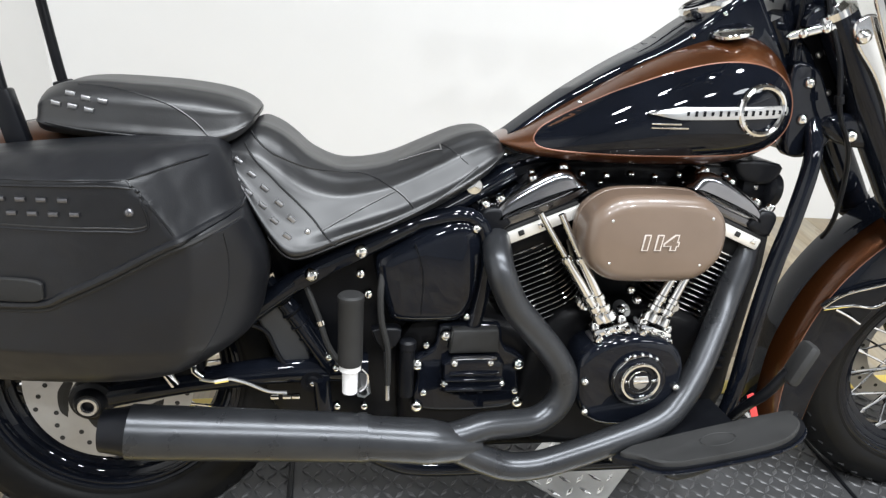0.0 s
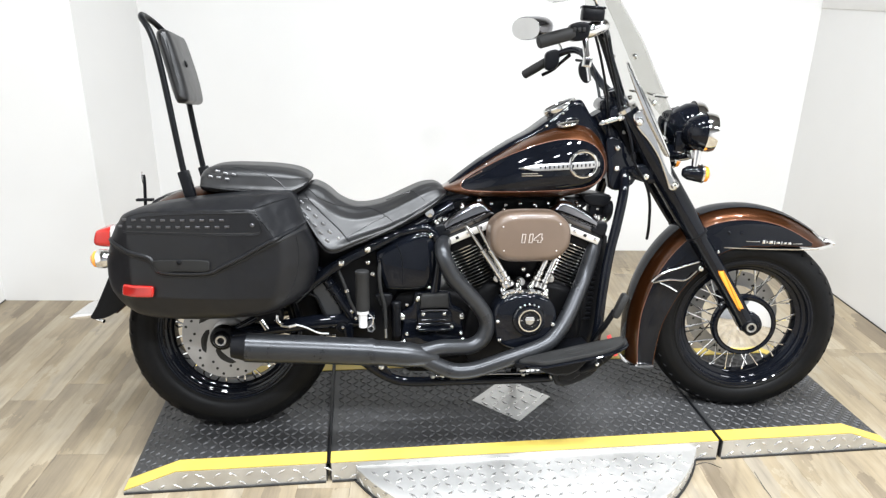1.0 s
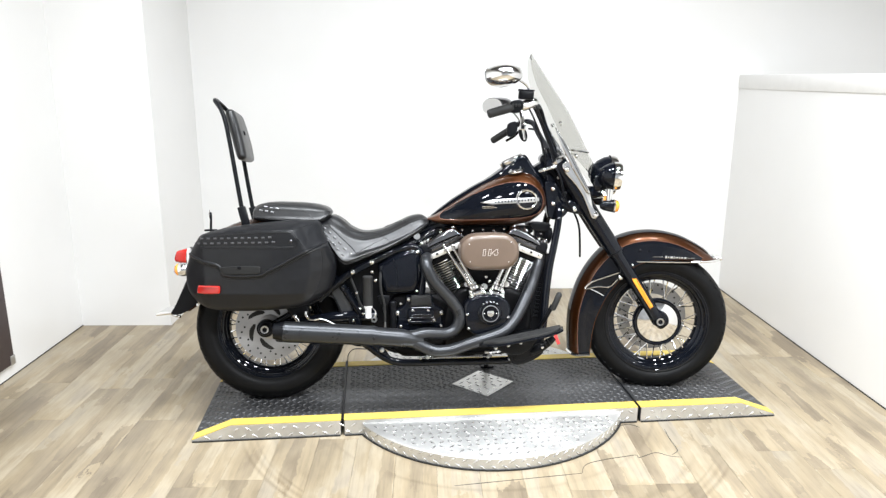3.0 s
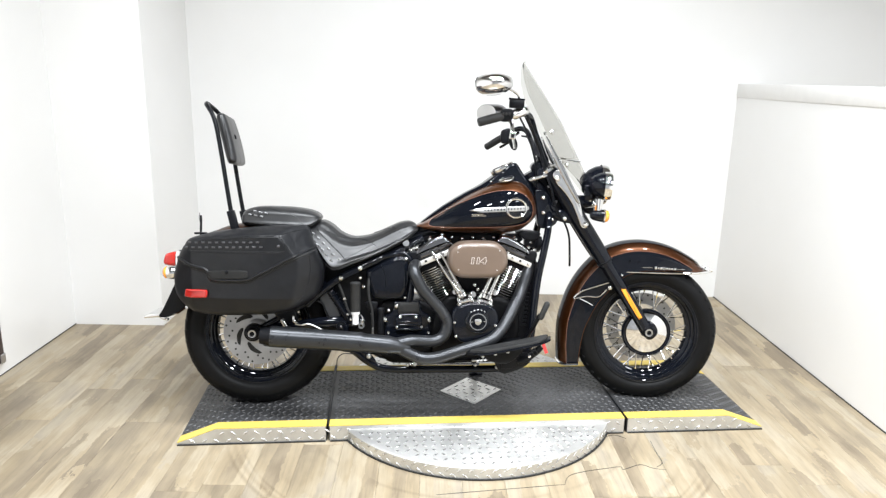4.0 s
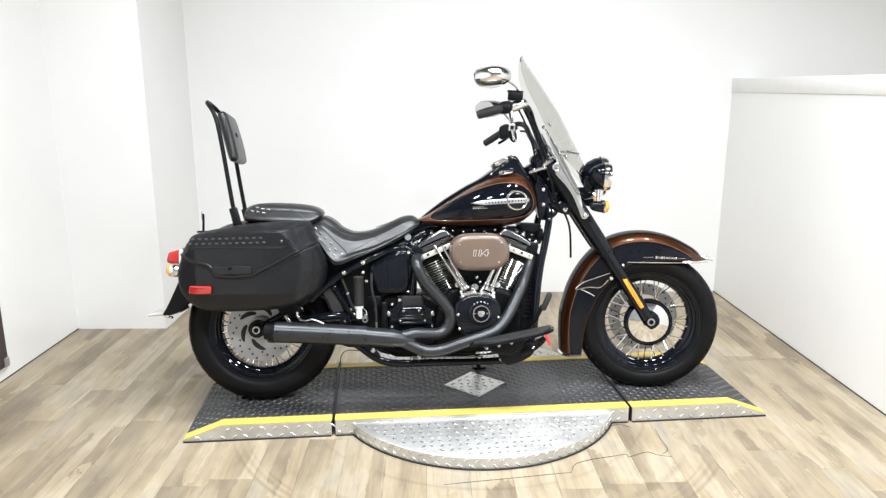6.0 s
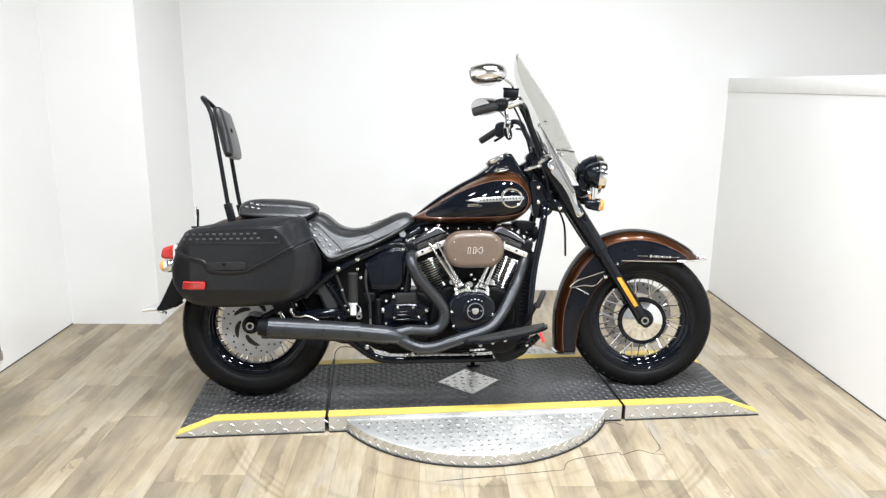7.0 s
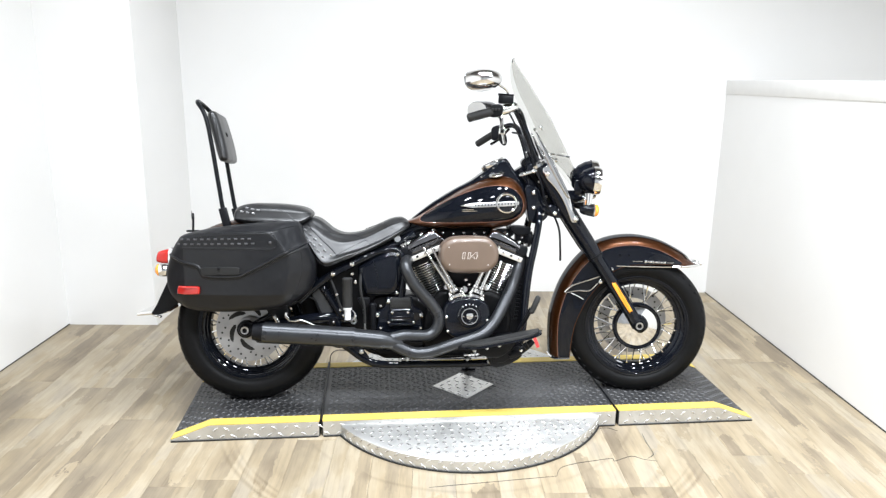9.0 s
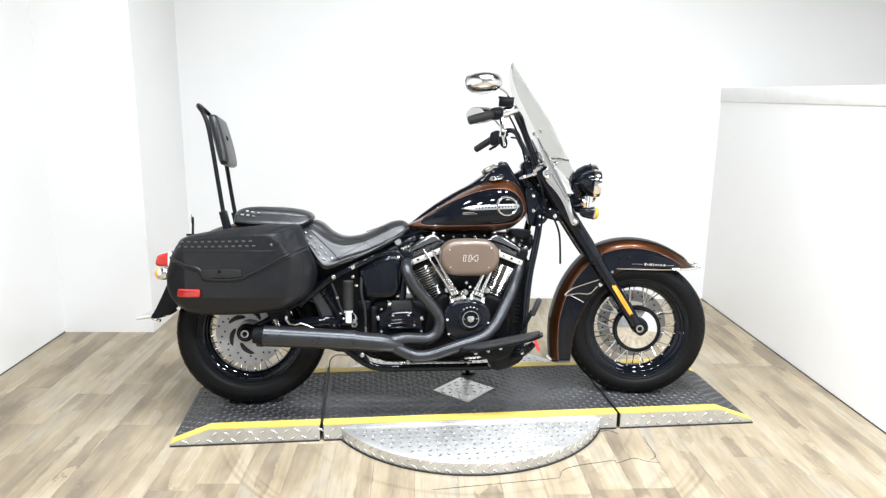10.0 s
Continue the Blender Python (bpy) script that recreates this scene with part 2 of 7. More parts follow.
MACHINED = plain("machined_alloy_band", (0.74, 0.72, 0.68), 0.38, 0.55, vary=0.08)
BADGE = plain("pale_silver_badge", (0.62, 0.56, 0.52), 0.35, 0.3)
BLACKCHROME = plain("black_chrome", (0.15, 0.15, 0.16), 0.20, 1.0, vary=0.1, rough_vary=0.06)
PEWTER = plain("dark_pewter_stud", (0.14, 0.14, 0.15), 0.30, 0.9, vary=0.2)
STUD = plain("worn_nickel_stud", (0.36, 0.36, 0.37), 0.30, 0.95, vary=0.2)
WHITEPLASTIC = plain("white_plastic", (0.72, 0.72, 0.72), 0.35)


def glass_material():
    m, n, l, b = material("windshield_polycarbonate")
    b.inputs["Base Color"].default_value = (0.755, 0.752, 0.73, 1)
    b.inputs["Transmission Weight"].default_value = 1.0
    b.inputs["Roughness"].default_value = 0.03
    b.inputs["IOR"].default_value = 1.06
    return m


GLASS = glass_material()


# ---- mesh helpers ----
def finish(name, bm, mat, angle=38):
    me = bpy.data.meshes.new(name)
    bmesh.ops.recalc_face_normals(bm, faces=bm.faces)
    bm.to_mesh(me)
    bm.free()
    me.materials.append(mat)
    me.shade_smooth()
    me.set_sharp_from_angle(angle=radians(angle))
    return me


def part(name, bm, mat, parent, label="", at=None, angle=38):
    ob = new(name, finish(name, bm, mat, angle))
    # a thing has parts and sub-parts, no deeper
    while parent.parent is not None and parent.parent.parent is not None:
        at = parent.matrix_basis @ (at if at is not None else Matrix())
        parent = parent.parent
    ob.parent = parent
    if at is not None:
        ob.matrix_basis = at
    return tagged(ob, label) if label else ob


def again(ob, at, parent=None):
    """The same mesh once more, at another place of the same thing."""
    o = new(ob.name.split(".")[0], ob.data)
    o.parent = parent or ob.parent
    o.matrix_basis = at
    return o


def thing(name, label, category, at=None, kind="", group=""):
    ob = new(name)
    if at is not None:
        ob.matrix_world = at
    return tagged(ob, label, category, group, kind)


def skin_of(ob):
    """For a part already built: the lateral place of its skin, seen from the near side, over (u, w)."""
    tree = BVHTree.FromPolygons([v.co for v in ob.data.vertices], [p.vertices for p in ob.data.polygons])

    def over(u, w, lift=0.0):
        hit = tree.ray_cast(Vector((u, -2.0, w)), Vector((0, 1, 0)))[0]
        return Vector((u, (hit.y if hit else -0.1) - lift, w))
    return over


def box_into(bm, c, s, m=None):
    r = bmesh.ops.create_cube(bm, size=1.0)
    t = Matrix.Translation(c) @ (m or Matrix()) @ Matrix.Diagonal((*s, 1))
    bmesh.ops.transform(bm, matrix=t, verts=r["verts"])
    return r["verts"]


def box(c, s, bev=0.0, m=None):
    bm = bmesh.new()
    box_into(bm, c, s, m)
    if bev:
        bmesh.ops.bevel(bm, geom=bm.edges[:], offset=bev, segments=2, affect="EDGES", profile=0.5)
    return bm


def smooth(pts, n, closed=False):
    """A Catmull-Rom curve through the points, resampled n times per span."""
    p = [Vector(q) for q in pts]
    k = len(p)
    out = []
    for i in range(k if closed else k - 1):
        a = p[(i - 1) % k] if closed or i > 0 else p[0]
        b, c = p[i], p[(i + 1) % k]
        d = p[(i + 2) % k] if closed or i + 2 < k else p[-1]
        for j in range(n):
            t = j / n
            out.append(0.5 * ((2 * b) + (c - a) * t + (2 * a - 5 * b + 4 * c - d) * t * t + (3 * b - a - 3 * c + d) * t ** 3))
    if not closed:
        out.append(p[-1].copy())
    return out


def skin(bm, rings, closed_ring=True, caps=True, closed_path=False):
    vs = [[bm.verts.new(q) for q in r] for r in rings]
    m = len(vs[0])
    for i in range(len(vs) if closed_path else len(vs) - 1):
        a, b = vs[i], vs[(i + 1) % len(vs)]
        for j in range(m if closed_ring else m - 1):
            bm.faces.new((a[j], a[(j + 1) % m], b[(j + 1) % m], b[j]))
    if caps and closed_ring and not closed_path:
        bm.faces.new(vs[0][::-1])
        bm.faces.new(vs[-1])
    return vs


def tube_into(bm, pts, r, n=5, seg=12, closed=False, curve=True):
    path = smooth(pts, n, closed) if curve else [Vector(q) for q in pts]
    k = len(path)
    radii = r if isinstance(r, (list, tuple)) else [r, r]
    rings, normal = [], None
    for i, q in enumerate(path):
        d = (path[(i + 1) % k] - path[i - 1]) if closed else (path[min(i + 1, k - 1)] - path[max(i - 1, 0)])
        d = d.normalized()
        if normal is None:
            normal = d.orthogonal().normalized()
        normal = (normal - d * normal.dot(d)).normalized()
        side = d.cross(normal)
        f = i / max(1, k - 1) * (len(radii) - 1)
        a = min(int(f), len(radii) - 2)
        rr = radii[a] + (radii[a + 1] - radii[a]) * (f - a)
        rings.append([q + rr * (math.cos(w) * normal + math.sin(w) * side) for w in [2 * math.pi * j / seg for j in range(seg)]])
    skin(bm, rings, True, not closed, closed)


def tube(pts, r, n=5, seg=12, closed=False, curve=True):
    bm = bmesh.new()
    tube_into(bm, pts, r, n, seg, closed, curve)
    return bm


def frame_of(axis):
    z = Vector(axis).normalized()
    x = z.orthogonal().normalized()
    return x, z.cross(x), z


def lathe_into(bm, centre, axis, profile, seg=32, closed_profile=False):
    """Turns (radius, height along the axis) round the axis."""
    x, y, z = frame_of(axis)
    c = Vector(centre)
    rings = []
    for j in range(seg):
        w = 2 * math.pi * j / seg
        rings.append([c + z * h + max(r, 0.0002) * (math.cos(w) * x + math.sin(w) * y) for r, h in profile])
    skin(bm, rings, closed_profile, False, True)


def lathe(centre, axis, profile, seg=32, closed_profile=False):
    bm = bmesh.new()
    lathe_into(bm, centre, axis, profile, seg, closed_profile)
    return bm


def dome(centre, axis, r, h, seg=14):
    """A round-headed bolt."""
    return lathe(centre, axis, [(0, h), (r * 0.5, h * 0.92), (r * 0.85, h * 0.6), (r, h * 0.1), (r, -h)], seg)


def offset_loop(loop, d):
    """The closed (u, w) loop moved inwards by d (it runs either way round)."""
    k = len(loop)
    area = sum(loop[i][0] * loop[(i + 1) % k][1] - loop[(i + 1) % k][0] * loop[i][1] for i in range(k))
    sign = 1 if area > 0 else -1
    nrm = []
    for i in range(k):
        t = (Vector(loop[(i + 1) % k]) - Vector(loop[i - 1])).normalized()
        nrm.append(Vector((-sign * t.y, sign * t.x)))
    out = [Vector(q) + nrm[i] * d for i, q in enumerate(loop)]
    # let crowded points of a deep inset settle, so that the ring never folds
    for _ in range(int(d / 0.004)):
        out = [(out[i - 1] + out[i] * 2 + out[(i + 1) % k]) / 4 for i in range(k)]
    return [tuple(q) for q in out]


def slab(loop, v0, v1, rnd=0.01, n=4, curve=True, width=None, steps=5, both=True, fill=0):
    """A (u, w) outline made solid between the lateral places v0 and v1, with rounded rims."""
    pts = [tuple(q) for q in (smooth([(*p, 0) for p in loop], n, True) if curve else [(*p, 0) for p in loop])]
    pts = [(q[0], q[1]) for q in pts]
    s = 1 if v1 > v0 else -1
    levels = []
    if both:
        levels += [(v0 + s * rnd * (1 - math.cos(a)), rnd * (1 - math.sin(a))) for a in [math.pi / 2 * i / steps for i in range(steps)]]
    else:
        levels.append((v0, 0.0))
    levels += [(v1 - s * rnd * (1 - math.sin(a)), rnd * (1 - math.cos(a))) for a in [math.pi / 2 * i / steps for i in range(steps + 1)]]
    bm = bmesh.new()
    rings = []
    for v, d in levels:
        rings.append([(u, v * (width(u, w) if width else 1), w) for u, w in offset_loop(pts, d)])
    if fill:
        # lines across the outline carry the width function over the flat faces
        def cover(v, d):
            lp = offset_loop(pts, d)
            k = len(lp)
            cu, cw = sum(p[0] for p in lp) / k, sum(p[1] for p in lp) / k
            return [[(cu + (u - cu) * f, v * (width(cu + (u - cu) * f, cw + (w - cw) * f) if width else 1), cw + (w - cw) * f) for u, w in lp] for f in [1 - (i + 1) / (fill + 0.6) for i in range(fill)]]
        first_v, first_d = levels[0]
        last_v, last_d = levels[-1]
        rings = cover(first_v, first_d)[::-1] + rings + cover(last_v, last_d)
    skin(bm, rings)
    return bm


# ---- the room ----
X0, X1, YB, YJ, XJ, YF = -2.055, 1.848, 1.62, 0.926, -1.56, -5.2
XU = 5.6


def wall(name, x0, x1, y0, y1, z0, z1, label, mat=None):
    ob = new(name, finish(name, box(((x0 + x1) / 2, (y0 + y1) / 2, (z0 + z1) / 2), (x1 - x0, y1 - y0, z1 - z0)), mat or WALL))
    return tagged(ob, label, "wall", kind="structure")


wall("wall_back", XJ, XU, YB, YB + 0.12, 0, CEIL, "white painted back wall behind the motorcycle")
wall("wall_jog", X0 - 0.12, XJ, YJ, YB + 0.12, 0, CEIL, "white painted wall that stands forward of the back wall")
wall("wall_left", X0 - 0.12, X0, YF, YJ, 0, CEIL, "white painted side wall of the showroom bay")
wall("wall_right", X1, X1 + 0.12, YF, YB, 0, 1.31, "white half-height partition wall beside the turntable")
wall("wall_far_right", XU, XU + 0.12, YF - 0.12, YB + 0.12, 0, CEIL, "white wall beyond the half-height partition")
# unseen stand-in for the open room opposite; its grey sets the bike's reflections
wall("unseen_front_wall", X0 - 0.12, XU, YF - 0.12, YF, 0, CEIL, "unseen grey wall added opposite the motorcycle, toned for its reflections", DARKWALL)
cap = new("wall_cap", finish("wall_cap", box((X1 + 0.065, (YF + YB) / 2, 1.353), (0.142, YB - YF, 0.086), 0.006), TRIM))
tagged(cap, "white painted cap board along the half wall", "trim", kind="structure")
ceil = new("ceiling", finish("ceiling", box(((X0 + XU) / 2, (YF + YB) / 2, CEIL + 0.05), (XU - X0 + 0.3, YB - YF + 0.3, 0.1)), CEILING))
tagged(ceil, "plain grey ceiling of the showroom", "ceiling", kind="structure")
base = new("floor", finish("floor", box(((X0 + XU) / 2, (YF + YB) / 2, -0.058), (XU - X0 + 0.3, YB - YF + 0.3, 0.1)), GAP_AND_SHADOW))
tagged(base, "light tan wood-look vinyl plank floor", "floor", kind="structure")

# unseen floor added beyond the half wall; it bounces light onto the back wall
beyond = new("floor_beyond", finish("floor_beyond", box(((X1 + 0.12 + XU) / 2, (YF + YB) / 2, -0.004), (XU - X1 - 0.12, YB - YF, 0.01)), PLANK))
tagged(beyond, "unseen light tan floor added beyond the half wall to bounce light", "floor", kind="structure")

for gx, gw in ((X0 + 0.0006, 0.0012), (X1 - 0.0015, 0.003)):
    gap = new("floor_gap", finish("floor_gap", box((gx, (YF + YJ) / 2 if gx < 0 else (YF + YB) / 2, 0.002), (gw, (YJ if gx < 0 else YB) - YF, 0.006)), GAP_AND_SHADOW))
    tagged(gap, "dark joint between the floor and the wall", "trim", kind="structure")

panel = thing("wall_panel", "dark brown panel hung low on the side wall", "panel", pose(X0, -0.25, 0.4))
part("board", box((0.012, 0, 0.02), (0.022, 0.97, 0.70), 0.004), plain("dark_panel", (0.045, 0.03, 0.03), 0.5), panel)
part("corner_clip", box((0.014, 0.470, -0.31), (0.028, 0.035, 0.045), 0.004), ALLOY, panel, "grey metal corner")


# ---- turntable platform ----
PX, PY, PYAW, PH = 0.131, 0.002, 4.6, 0.063
table = thing("turntable_platform", "motorcycle display turntable with black tread deck, yellow edges and steel disc", "turntable", pose(PX, PY, 0, 0, 0, PYAW))
HW = 0.288
UL, UR, GL, GR, TL, TR = -1.178, 1.190, -0.602, 0.602, -1.030, 1.040


def deck_piece(name, profile):
    bm = bmesh.new()
    skin(bm, [[(u, v, z) for u, z in profile] for v in (-HW, HW)])
    return part(name, bm, DECK, table)


deck_piece("deck_plate", [(GL + 0.004, 0.003), (GR - 0.004, 0.003), (GR - 0.004, PH), (GL + 0.004, PH)])
deck_piece("ramp_plate", [(UL, 0.002), (GL - 0.005, 0.002), (GL - 0.005, PH), (TL, PH), (UL, 0.008)])
deck_piece("ramp_plate", [(GR + 0.005, 0.002), (UR, 0.002), (UR, 0.008), (TR, PH), (GR + 0.005, PH)])
part("steel_disc", lathe((0, 0, 0), (0, 0, 1), [(0.0, 0.050), (0.592, 0.050), (0.600, 0.046), (0.600, 0.004), (0.5, 0.002)], 96), STEEL, table, "steel turntable disc with raised tread pattern")
# black ring drawn as the shadow line round the disc's foot
part("disc_shadow_ring", lathe((0, 0, 0), (0, 0, 1), [(0.5, 0.001), (0.606, 0.001), (0.606, 0.005), (0.5, 0.005)], 96), GAP_AND_SHADOW, table)


def deck_z(u):
    if u < TL:
        return 0.008 + (PH - 0.008) * (u - UL) / (TL - UL)
    if u > TR:
        return 0.008 + (PH - 0.008) * (UR - u) / (UR - TR)
    return PH


def strip(name, us, v0, v1, lift, mat):
    bm = bmesh.new()
    skin(bm, [[(u, v0, deck_z(u) + lift), (u, v1, deck_z(u) + lift), (u, v1, deck_z(u) - 0.001), (u, v0, deck_z(u) - 0.001)] for u in us])
    return part(name, bm, mat, table)


for v0, v1 in ((-HW, -HW + 0.05), (HW - 0.05, HW)):
    strip("yellow_stripe", [UL, TL, GL - 0.006], v0, v1, 0.003, YELLOW)
    strip("yellow_stripe", [GL + 0.006, GR - 0.006], v0, v1, 0.003, YELLOW)
    strip("yellow_stripe", [GR + 0.006, TR, UR], v0, v1, 0.003, YELLOW)


def skirt(profile):
    for v in (-HW - 0.004, HW + 0.001):
        bm = bmesh.new()
        skin(bm, [[(u, v + d, z) for u, z in profile] for d in (0, 0.003)])
        part("skirt_plate", bm, STEEL, table, "tread-plate steel skirt")
        a, b = profile[0][0], profile[1][0]
        # black strip painted as the shadow along the skirt's lower edge
        part("skirt_shadow_strip", box(((a + b) / 2, v + 0.0012, 0.0025), (b - a - 0.002, 0.013, 0.005), 0.001), GAP_AND_SHADOW, table)


skirt([(UL, 0.0), (GL - 0.008, 0.0), (GL - 0.008, PH), (TL, PH), (UL, 0.008)])
skirt([(GL + 0.008, 0.0), (GR - 0.008, 0.0), (GR - 0.008, PH), (GL + 0.008, PH)])
skirt([(GR + 0.008, 0.0), (UR, 0.0), (UR, 0.008), (TR, PH), (GR + 0.008, PH)])
part("cover_strip", tube([(GL, -HW, PH + 0.003), (GL, 0, PH + 0.003), (GL, HW, PH + 0.003)], 0.006, 1, 8), SATIN, table)
part("charger_lead", tube([(GL + 0.004, HW - 0.01, PH + 0.006), (GL + 0.010, HW - 0.02, PH + 0.05), (GL + 0.040, HW - 0.06, PH + 0.09), (GL + 0.10, HW - 0.12, PH + 0.11)], 0.0022, 5, 6), GREYPLASTIC, table, "thin grey lead at the deck joint")
part("cover_strip", tube([(GR, -HW, PH + 0.002), (GR, 0, PH + 0.002), (GR, HW, PH + 0.002)], 0.004, 1, 8), SATIN, table)
bm = bmesh.new()
skin(bm, [[(-0.135, 0, z), (0.0, -0.13, z), (0.135, 0, z), (0.0, 0.13, z)] for z in (PH - 0.001, PH + 0.003)])
part("diamond_plate", bm, STEEL, table, "square steel access plate set cornerwise in the deck")


def lozenge(verts, faces, c, along, across, up, length, width, height):
    """One raised tread bar, appended to the lists."""
    k = len(verts)
    c, a, b, n = Vector(c), Vector(along) * length / 2, Vector(across) * width / 2, Vector(up) * height
    verts += [c - a, c + b, c + a, c - b, c - a * 0.6 + n, c + b * 0.4 + n, c + a * 0.6 + n, c - b * 0.4 + n]
    faces += [(k + i, k + (i + 1) % 4, k + 4 + (i + 1) % 4, k + 4 + i) for i in range(4)] + [(k + 4, k + 5, k + 6, k + 7)]


def bars(name, mat, verts, faces):
    me = bpy.data.meshes.new(name)
    me.from_pydata([tuple(v) for v in verts], [], faces)
    me.materials.append(mat)
    ob = new(name, me)
    ob.parent = table
    return tagged(ob, kind="stuff")


vs, fs = [], []
for i, u in enumerate(np.arange(UL + 0.02, UR - 0.01, 0.0235)):
    for j, v in enumerate(np.arange(-HW + 0.062, HW - 0.055, 0.0235)):
        if abs(u) / 0.14 + abs(v) / 0.135 < 1 or min(abs(u - GL), abs(u - GR)) < 0.014:
            continue
        q = 0.785 if (i + j) % 2 else -0.785
        d = Vector((math.cos(q), math.sin(q), 0))
        lozenge(vs, fs, (u, v, deck_z(u)), d, (-d.y, d.x, 0), (0, 0, 1), 0.029, 0.0095, 0.0026)
bars("deck_tread", TREAD, vs, fs)
vs, fs = [], []
for i, u in enumerate(np.arange(-0.57, 0.58, 0.034)):
    for j, v in enumerate(np.arange(-0.57, 0.58, 0.034)):
        q = 0.785 if (i + j) % 2 else -0.785
        d = Vector((math.cos(q), math.sin(q), 0))
        if u * u + v * v < 0.582 ** 2 and abs(v) > HW + 0.01:
            lozenge(vs, fs, (u, v, 0.050), d, (-d.y, d.x, 0), (0, 0, 1), 0.034, 0.010, 0.0022)
        if abs(u) / 0.125 + abs(v) / 0.12 < 1:
            lozenge(vs, fs, (u, v, PH + 0.003), d, (-d.y, d.x, 0), (0, 0, 1), 0.034, 0.010, 0.0022)
for i, u in enumerate(np.arange(UL + 0.06, UR - 0.05, 0.045)):
    if min(abs(u - GL), abs(u - GR)) < 0.02:
        continue
    for j in range(2):
        z, q = 0.016 + 0.03 * j, 0.6 if (i + j) % 2 else -0.6
        if z + 0.01 < deck_z(u):
            lozenge(vs, fs, (u + 0.02 * j, -HW - 0.0045, z), (math.cos(q), 0, math.sin(q)), (-math.sin(q), 0, math.cos(q)), (0, -1, 0), 0.03, 0.009, 0.002)
for i in range(70):
    w = math.radians(200 + 140 * i / 69)
    z, q = 0.014 + 0.022 * (i % 2), 0.6 if i % 2 else -0.6
    tn, nn = Vector((-math.sin(w), math.cos(w), 0)), Vector((math.cos(w), math.sin(w), 0))
    lozenge(vs, fs, nn * 0.600 + Vector((0, 0, z)), tn * math.cos(q) + Vector((0, 0, math.sin(q))), Vector((0, 0, math.cos(q))) - tn * math.sin(q), nn, 0.03, 0.009, 0.002)
bars("steel_tread", STEELBAR, vs, fs)


# ---- the motorcycle: leaning on its side stand, bars turned a little ----
BIKE = pose(0.0456, -0.0608, PH, 0, 0, 4.2) @ pose(0, 0, 0, -8.5, 0, 0)
bike = thing("motorcycle", "black and brown cruiser motorcycle leaning on its side stand", "motorcycle", BIKE)
PIVOT, STEER_AXIS = Vector((0.345, 0, 0.93)), Vector((-0.53, 0, 0.848)).normalized()
STEER = Matrix.Translation(PIVOT) @ Matrix.Rotation(radians(-10), 4, STEER_AXIS) @ Matrix.Translation(-PIVOT)
# the front end leans a little further than the rest and stands back from it
STEER = pose(0.0011, 0.0117, 0.0060, -1.965, 0.462, -0.423) @ Matrix.Scale(1.003, 4) @ STEER
SIT = pose(0.0117, 0.0052, -0.0042, -2.031, -0.521, -0.527) @ Matrix.Scale(1.0146, 4)
TAIL = Matrix.Translation((0.0, 0.030, 0.003))
LAT = (0, -1, 0)


